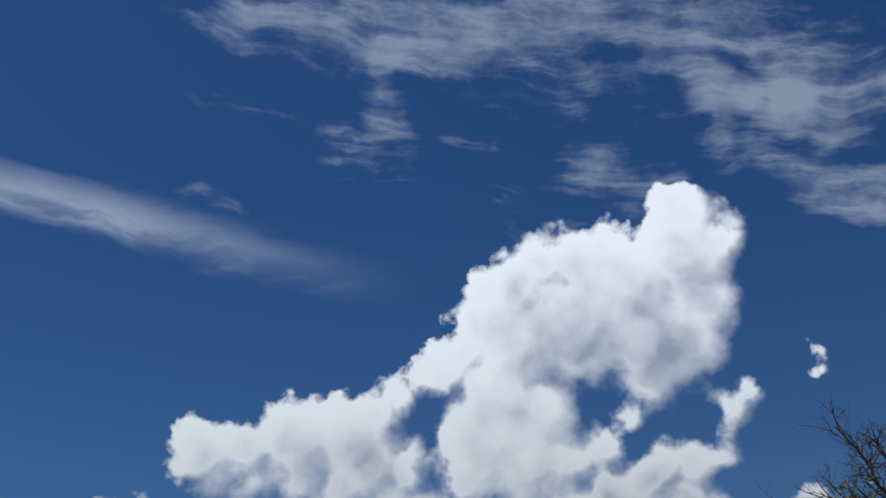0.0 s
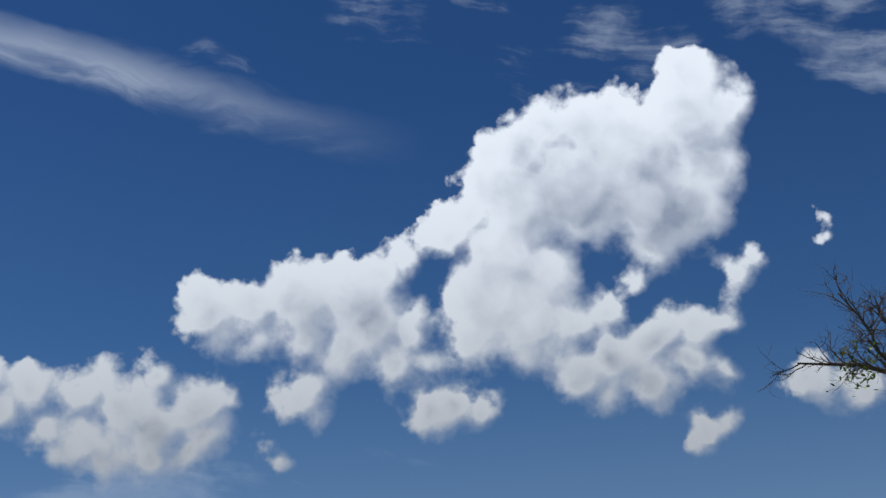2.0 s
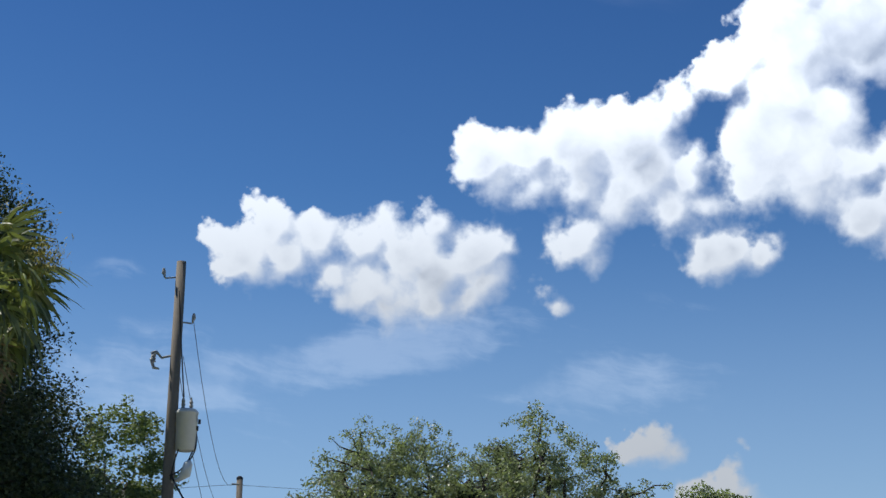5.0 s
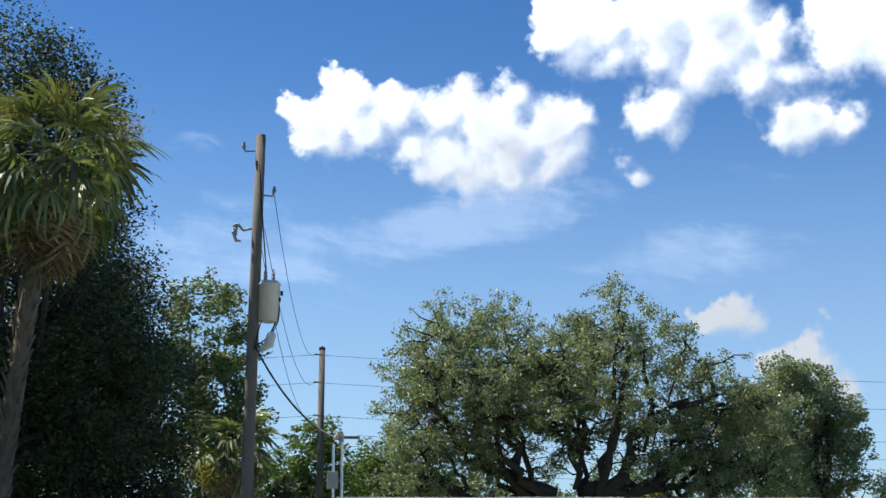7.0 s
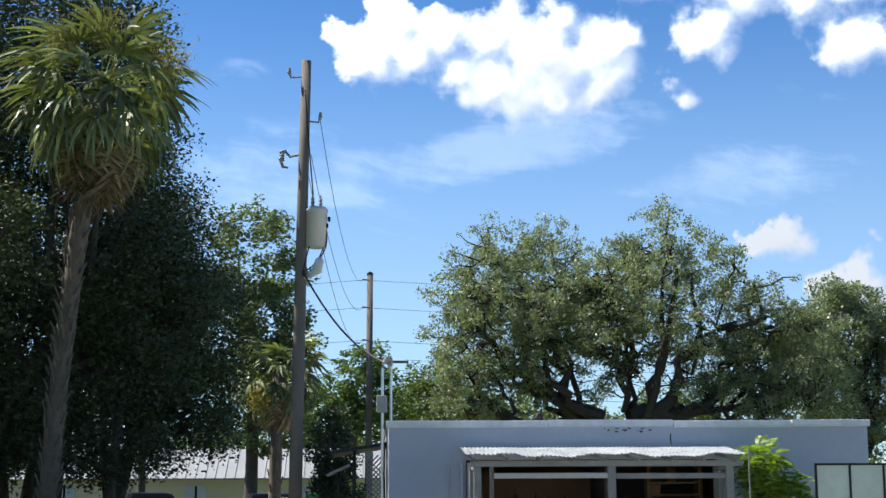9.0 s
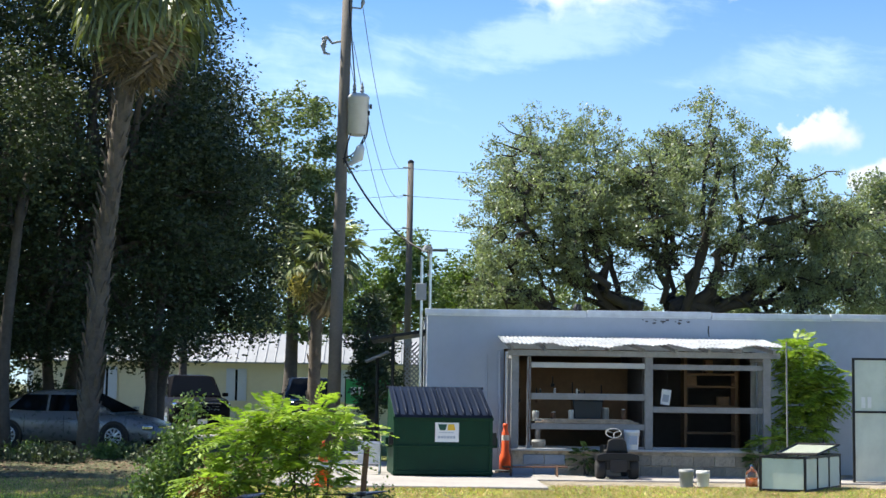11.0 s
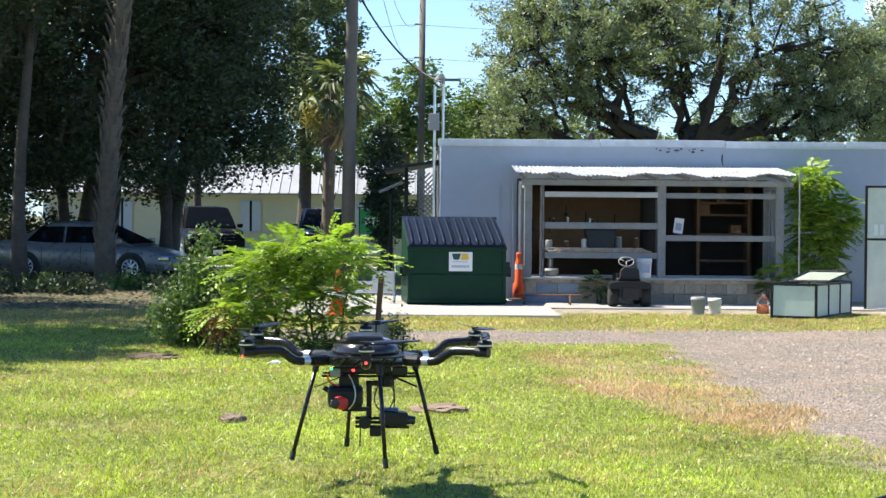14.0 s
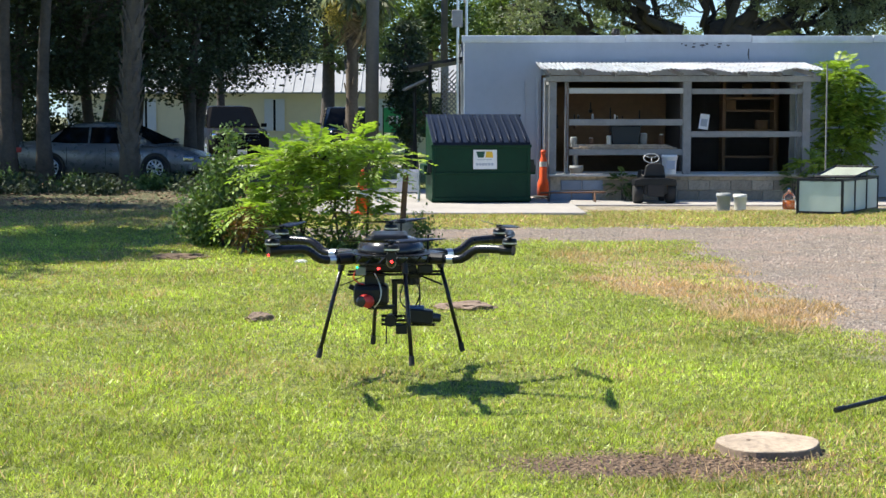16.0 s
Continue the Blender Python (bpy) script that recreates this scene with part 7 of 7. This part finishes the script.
    part("gimbal_arm", box(bmesh.new(), (0.02, 0.03, -0.27), (0.032, 0.04, 0.25), None, 0.006), "black", gim)
    part("gimbal_arm", box(bmesh.new(), (0.07, 0.03, -0.155), (0.14, 0.035, 0.03), None, 0.006), "black", gim)
    for z in (-0.36, -0.385, -0.41):
        part("gimbal_tube", tube((-0.06, 0.0, z), (0.26, -0.03, z), 0.0095), "carbon", gim)
    bm = lathe([(0.036, -0.04), (0.036, 0.04)], 18)
    bm.transform(pose(-0.005, 0.0, -0.385, 90, 0, 0))
    part("gimbal_motor_cap", bm, "black", gim)
    cambody = part("camera_body", box(bmesh.new(), (0.165, -0.03, -0.355), (0.16, 0.10, 0.085), Euler((0, 0.12, 0.1)).to_matrix(), 0.01), "black", top)
    part("circuit_box", box(bmesh.new(), (0.15, -0.03, -0.305), (0.09, 0.07, 0.02), None, 0.004), "blue", cambody, "small blue module")
    bm = lathe([(0.02, 0), (0.026, 0.004), (0.026, 0.05), (0.022, 0.056)], 16)
    bm.transform(pose(0.24, -0.03, -0.365, 0, 97, 0))
    part("camera_lens", bm, "hood", cambody)
    part("counterweight", box(bmesh.new(), (0.06, -0.02, -0.435), (0.07, 0.06, 0.06), None, 0.008), "black", cambody)
    part("antenna", tube((-0.03, 0.0, -0.40), (-0.032, 0.0, -0.53), 0.004), "black", top)
    part("antenna", tube((0.02, -0.06, -0.04), (-0.30, -0.14, -0.16), 0.003), "black", top)
    part("antenna", tube((0.14, -0.12, -0.09), (0.30, -0.2, -0.15), 0.006), "black", top)
    for k, (a, b, c, mat) in enumerate((((-0.1, -0.12, -0.09), (-0.02, -0.28, -0.2), (-0.1, -0.14, -0.29), "off_white"), ((0.06, -0.05, -0.1), (0.22, -0.2, -0.15), (0.14, -0.05, -0.30), "wire"), ((0.1, 0, -0.12), (-0.02, -0.1, -0.3), (0.16, -0.04, -0.33), "wire"), ((0.16, 0, -0.1), (0.18, -0.05, -0.25), (0.165, -0.03, -0.32), "wire"),
                                         ((-0.2, -0.1, -0.06), (-0.26, -0.16, -0.13), (-0.16, -0.1, -0.16), "red"))):
        pts = [Vector(a) * (1 - t) ** 2 + Vector(b) * 2 * t * (1 - t) + Vector(c) * t * t for t in np.linspace(0, 1, 12)]
        part("cable", rings(bmesh.new(), pts, [0.004] * 12, 5), mat, top)


drone()


# ---- stumps and clods in the lawn ----
def stump():
    top = empty("tree_stump", "freshly sawn round tree stump flush with the lawn", "stump", (1.555, 7.18, -0.03))
    rng = random.Random(6)
    n = 44
    rr = [0.243 * (1 + 0.05 * math.sin(2 * a + 0.6) + 0.035 * math.sin(5 * a) + rng.uniform(-0.005, 0.005)) for a in np.linspace(0, 2 * math.pi, n + 1)[:-1]]
    bm = bmesh.new()
    loops = []
    for z, f in ((-0.04, 1.09), (0.02, 1.05), (0.05, 1.0), (0.077, 0.985)):
        loops.append([bm.verts.new((f * rr[i] * math.cos(2 * math.pi * i / n), f * rr[i] * math.sin(2 * math.pi * i / n), z)) for i in range(n)])
    for a, b in zip(loops, loops[1:]):
        for i in range(n):
            bm.faces.new((a[i], a[(i + 1) % n], b[(i + 1) % n], b[i]))
    part("bark", bm, "stump_old", top)
    bm = bmesh.new()
    c = bm.verts.new((0, 0, 0.08))
    prev = None
    for f in (0.25, 0.5, 0.75, 0.96, 0.985):
        ring = [bm.verts.new((f * rr[i] * math.cos(2 * math.pi * i / n), f * rr[i] * math.sin(2 * math.pi * i / n), 0.082 + 0.003 * noise.noise((f * 9, i * 0.4, 0)) - (0.012 if f > 0.97 else 0))) for i in range(n)]
        for i in range(n):
            if prev:
                bm.faces.new((prev[i], ring[i], ring[(i + 1) % n], prev[(i + 1) % n]))
            else:
                bm.faces.new((c, ring[i], ring[(i + 1) % n]))
        prev = ring
    part("sawn_face", bm, "wood_cut", top, "pale sawn face with a dark knot")
    part("knot", lathe([(0.012, 0.083), (0.008, 0.087)], 8, (-0.09, 0.03, 0)), "stump_old", top)


stump()


def clod(name, label, at, size, seed, mat="stump_old", category="stump"):
    bm = bmesh.new()
    bmesh.ops.create_icosphere(bm, subdivisions=4, radius=1.0)
    for v in bm.verts:
        p = v.co.copy()
        k = 1 + 0.35 * noise.noise(p * 2.2 + Vector((seed, 0, 0))) + 0.18 * noise.noise(p * 6 + Vector((0, seed, 0)))
        v.co = Vector((p.x * size[0] * k, p.y * size[1] * k, max(-0.02, p.z * size[2] * k)))
    ob = part(name, bm, mat)
    ob.location = at
    return tagged(ob, label, category)


clod("rotten_stump", "flat rotten stump remnant in the lawn", (0.19, 12.75, 0), (0.24, 0.2, 0.045), 1)
clod("soil_clod", "small dark mound of soil in the grass", (-1.44, 11.9, 0), (0.12, 0.09, 0.06), 2, category="mound")
clod("bare_mound", "low bare mound of pale earth beside the shrubs", (-3.0, 17.2, 0), (0.35, 0.28, 0.05), 3, "leaf_litter", "mound")
clod("paper_scrap", "crumpled pale scrap lying in the grass", (-1.55, 16.6, 0.01), (0.07, 0.05, 0.03), 4, "off_white", "litter")
tube_ob = empty("carbon_tube", "black tube lying on the grass beside the stump", "tube", (2.11, 8.0, 0.05))
part("tube_body", rings(bmesh.new(), [(0, 0, 0), (0.32, 0.22, 0.025), (0.9, 0.62, 0.07)], (0.012, 0.013, 0.013), 10), "carbon", tube_ob)
part("end_cap", rings(bmesh.new(), [(-0.03, -0.02, -0.002), (0.03, 0.02, 0.003)], (0.0155, 0.0155), 10), "black", tube_ob)


# ---- grass, dry straw, gravel and leaf litter ----
def scatter(rng, n, y0, y1, power):
    y = y0 + (y1 - y0) * rng.random(n) ** power
    x = (rng.random(n) * 2 - 1) * (0.33 * y + 0.6)
    return x, y


def ground_z(x, y):
    return 0.025 * noise.noise((x * 0.5, y * 0.5, 0)) if 3 < y < 27 and abs(x) < 15 else 0.0


def worn(x, y):
    return noise.noise((x * 0.7, y * 0.7, 1.7)) + 0.5 * noise.noise((x * 2.2, y * 2.2, 5.0))


def grass():
    rng = np.random.default_rng(9)
    n = 680000
    x, y = scatter(rng, n, 5.2, 26.0, 1.45)
    gone, dry, zz = np.zeros(n, bool), np.zeros(n, bool), np.zeros(n)
    u = rng.random(n)
    cache, tufts = {}, {}
    for p, q in zip((x * 16).astype(int), (y * 16).astype(int)):
        if (p, q) not in tufts:
            tufts[(p, q)] = max(0.4, 1.0 + 0.8 * noise.noise((p * 0.55, q * 0.55, 6.0)) + 0.4 * noise.noise((p * 0.09, q * 0.09, 2.0)))
    for i in range(n):
        key = (int(x[i] * 8), int(y[i] * 8))
        if key not in cache:
            cx, cy = (key[0] + 0.5) / 8, (key[1] + 0.5) / 8
            cache[key] = (gravel_amount(cx, cy), worn(cx, cy), ground_z(cx, cy))
        g, w, zz[i] = cache[key]
        fr = min(1, max(0, (x[i] - max(1.35, 6.32 - 0.33 * y[i]) + 0.35 * w + 0.15) / 0.4)) * min(1, max(0, (18.5 - y[i]) / 2)) * min(1, max(0, (y[i] - 8.4) / 1.0))
        near = math.hypot((x[i] - 1.1) * 0.9, (y[i] - 6.85) * 2.2) + 0.25 * w
        bare = 0.97 * min(1, max(0, (0.75 - near) / 0.3))
        gone[i] = u[i] < max(g * 1.05, 0.55 * max(0, w - 0.25), 0.45 * fr, bare) or (y[i] > 24.8 and -2.3 < x[i] < 2.45) or math.hypot(x[i] - 1.585, y[i] - 7.18) < 0.26
        dry[i] = (u[i] * 7.3) % 1 < 0.025 + 1.1 * fr * max(0.08, min(1, w * 1.5 + 0.45)) + 0.3 * max(0, w) + (0.3 if y[i] > 22 else 0)
    for name, mat, sel, label in (("lawn_grass", "grass", ~gone & ~dry, "short mown green lawn grass"), ("dry_grass", "straw", ~gone & dry, "short dry straw-coloured grass")):
        m = int(sel.sum())
        at = np.stack([x[sel], y[sel], zz[sel] - 0.004], 1)
        tuft = np.array([tufts[(int(p * 16), int(q * 16))] for p, q in zip(x[sel], y[sel])])
        h = rng.uniform(0.013, 0.034, m) * tuft * (1.5 if name == "dry_grass" else 1.0)
        a = rng.uniform(0, 2 * math.pi, m)
        bend = rng.uniform(0.2, 1.3, m)
        along = np.stack([np.cos(a) * bend * h, np.sin(a) * bend * h, h], 1)
        c = rng.uniform(0, 2 * math.pi, m)
        wd = rng.uniform(0.0013, 0.0030, m) * (1 + at[:, 1] * 0.085)
        across = np.stack([np.cos(c) * wd, np.sin(c) * wd, np.zeros(m)], 1)
        ob = cards(name, mat, at, along, across, None, "", "blade")
        tagged(ob, label, "grass", kind="stuff")


def stones():
    rng = np.random.default_rng(12)
    corner = np.array([(1, 0, -0.2), (-0.5, 0.87, -0.2), (-0.5, -0.87, -0.2), (0.1, 0.05, 0.42)])
    face = np.array([(0, 1, 3), (1, 2, 3), (2, 0, 3)])
    vs, fs, n = [], [], 0
    while n < 13000:
        y = 7.5 + 15 * rng.random()
        x = -1.5 + 10 * rng.random()
        if abs(x) > 0.34 * y + 0.4 or gravel_amount(x, y) < rng.random() * 0.9 + 0.05:
            continue
        s = rng.uniform(0.006, 0.019) * (1.7 if rng.random() < 0.06 else 1)
        a = rng.uniform(0, 6.28)
        rot = np.array([(math.cos(a), -math.sin(a), 0), (math.sin(a), math.cos(a), 0), (0, 0, 1)])
        p = (corner * (1 + 0.3 * rng.normal(size=(4, 3)))) @ rot.T * s + np.array((x, y, ground_z(x, y) + 0.002))
        vs.append(p)
        fs.append(face + 4 * n)
        n += 1
    me = bpy.data.meshes.new("gravel_stones")
    me.from_pydata(np.concatenate(vs).tolist(), [], np.concatenate(fs).tolist())
    tagged(part_mesh("gravel_stones", me, "stone"), "loose grey-brown gravel stones on the drive", "gravel", kind="stuff")


def litter():
    rng = np.random.default_rng(14)
    n = 9000
    x, y = rng.uniform(-13, -2.6, n), rng.uniform(25, 37, n)
    x2, y2 = 1.25 + rng.normal(size=2600) * 0.5, 6.9 + rng.normal(size=2600) * 0.2
    x3, y3 = 0.15 + rng.normal(size=500) * 0.45, 12.55 + rng.normal(size=500) * 0.22
    x, y = np.concatenate([x, x2, x3]), np.concatenate([y, y2, y3])
    m = len(x)
    at = np.stack([x, y, rng.uniform(0.012, 0.035, m)], 1)
    a = ways(rng, m) * np.array((1, 1, 0.3))
    b = np.cross(a, np.array((0, 0, 1.0)) + 0.3 * rng.normal(size=(m, 3)))
    s = np.where(y > 20, 0.05, 0.011)[:, None] * rng.uniform(0.6, 1.3, (m, 1))
    tagged(cards("leaf_litter", "leaf_litter", at, a * s, b * s * 0.45), "dry brown leaf litter and bark chips", "leaf litter", kind="stuff")


grass()
stones()
litter()
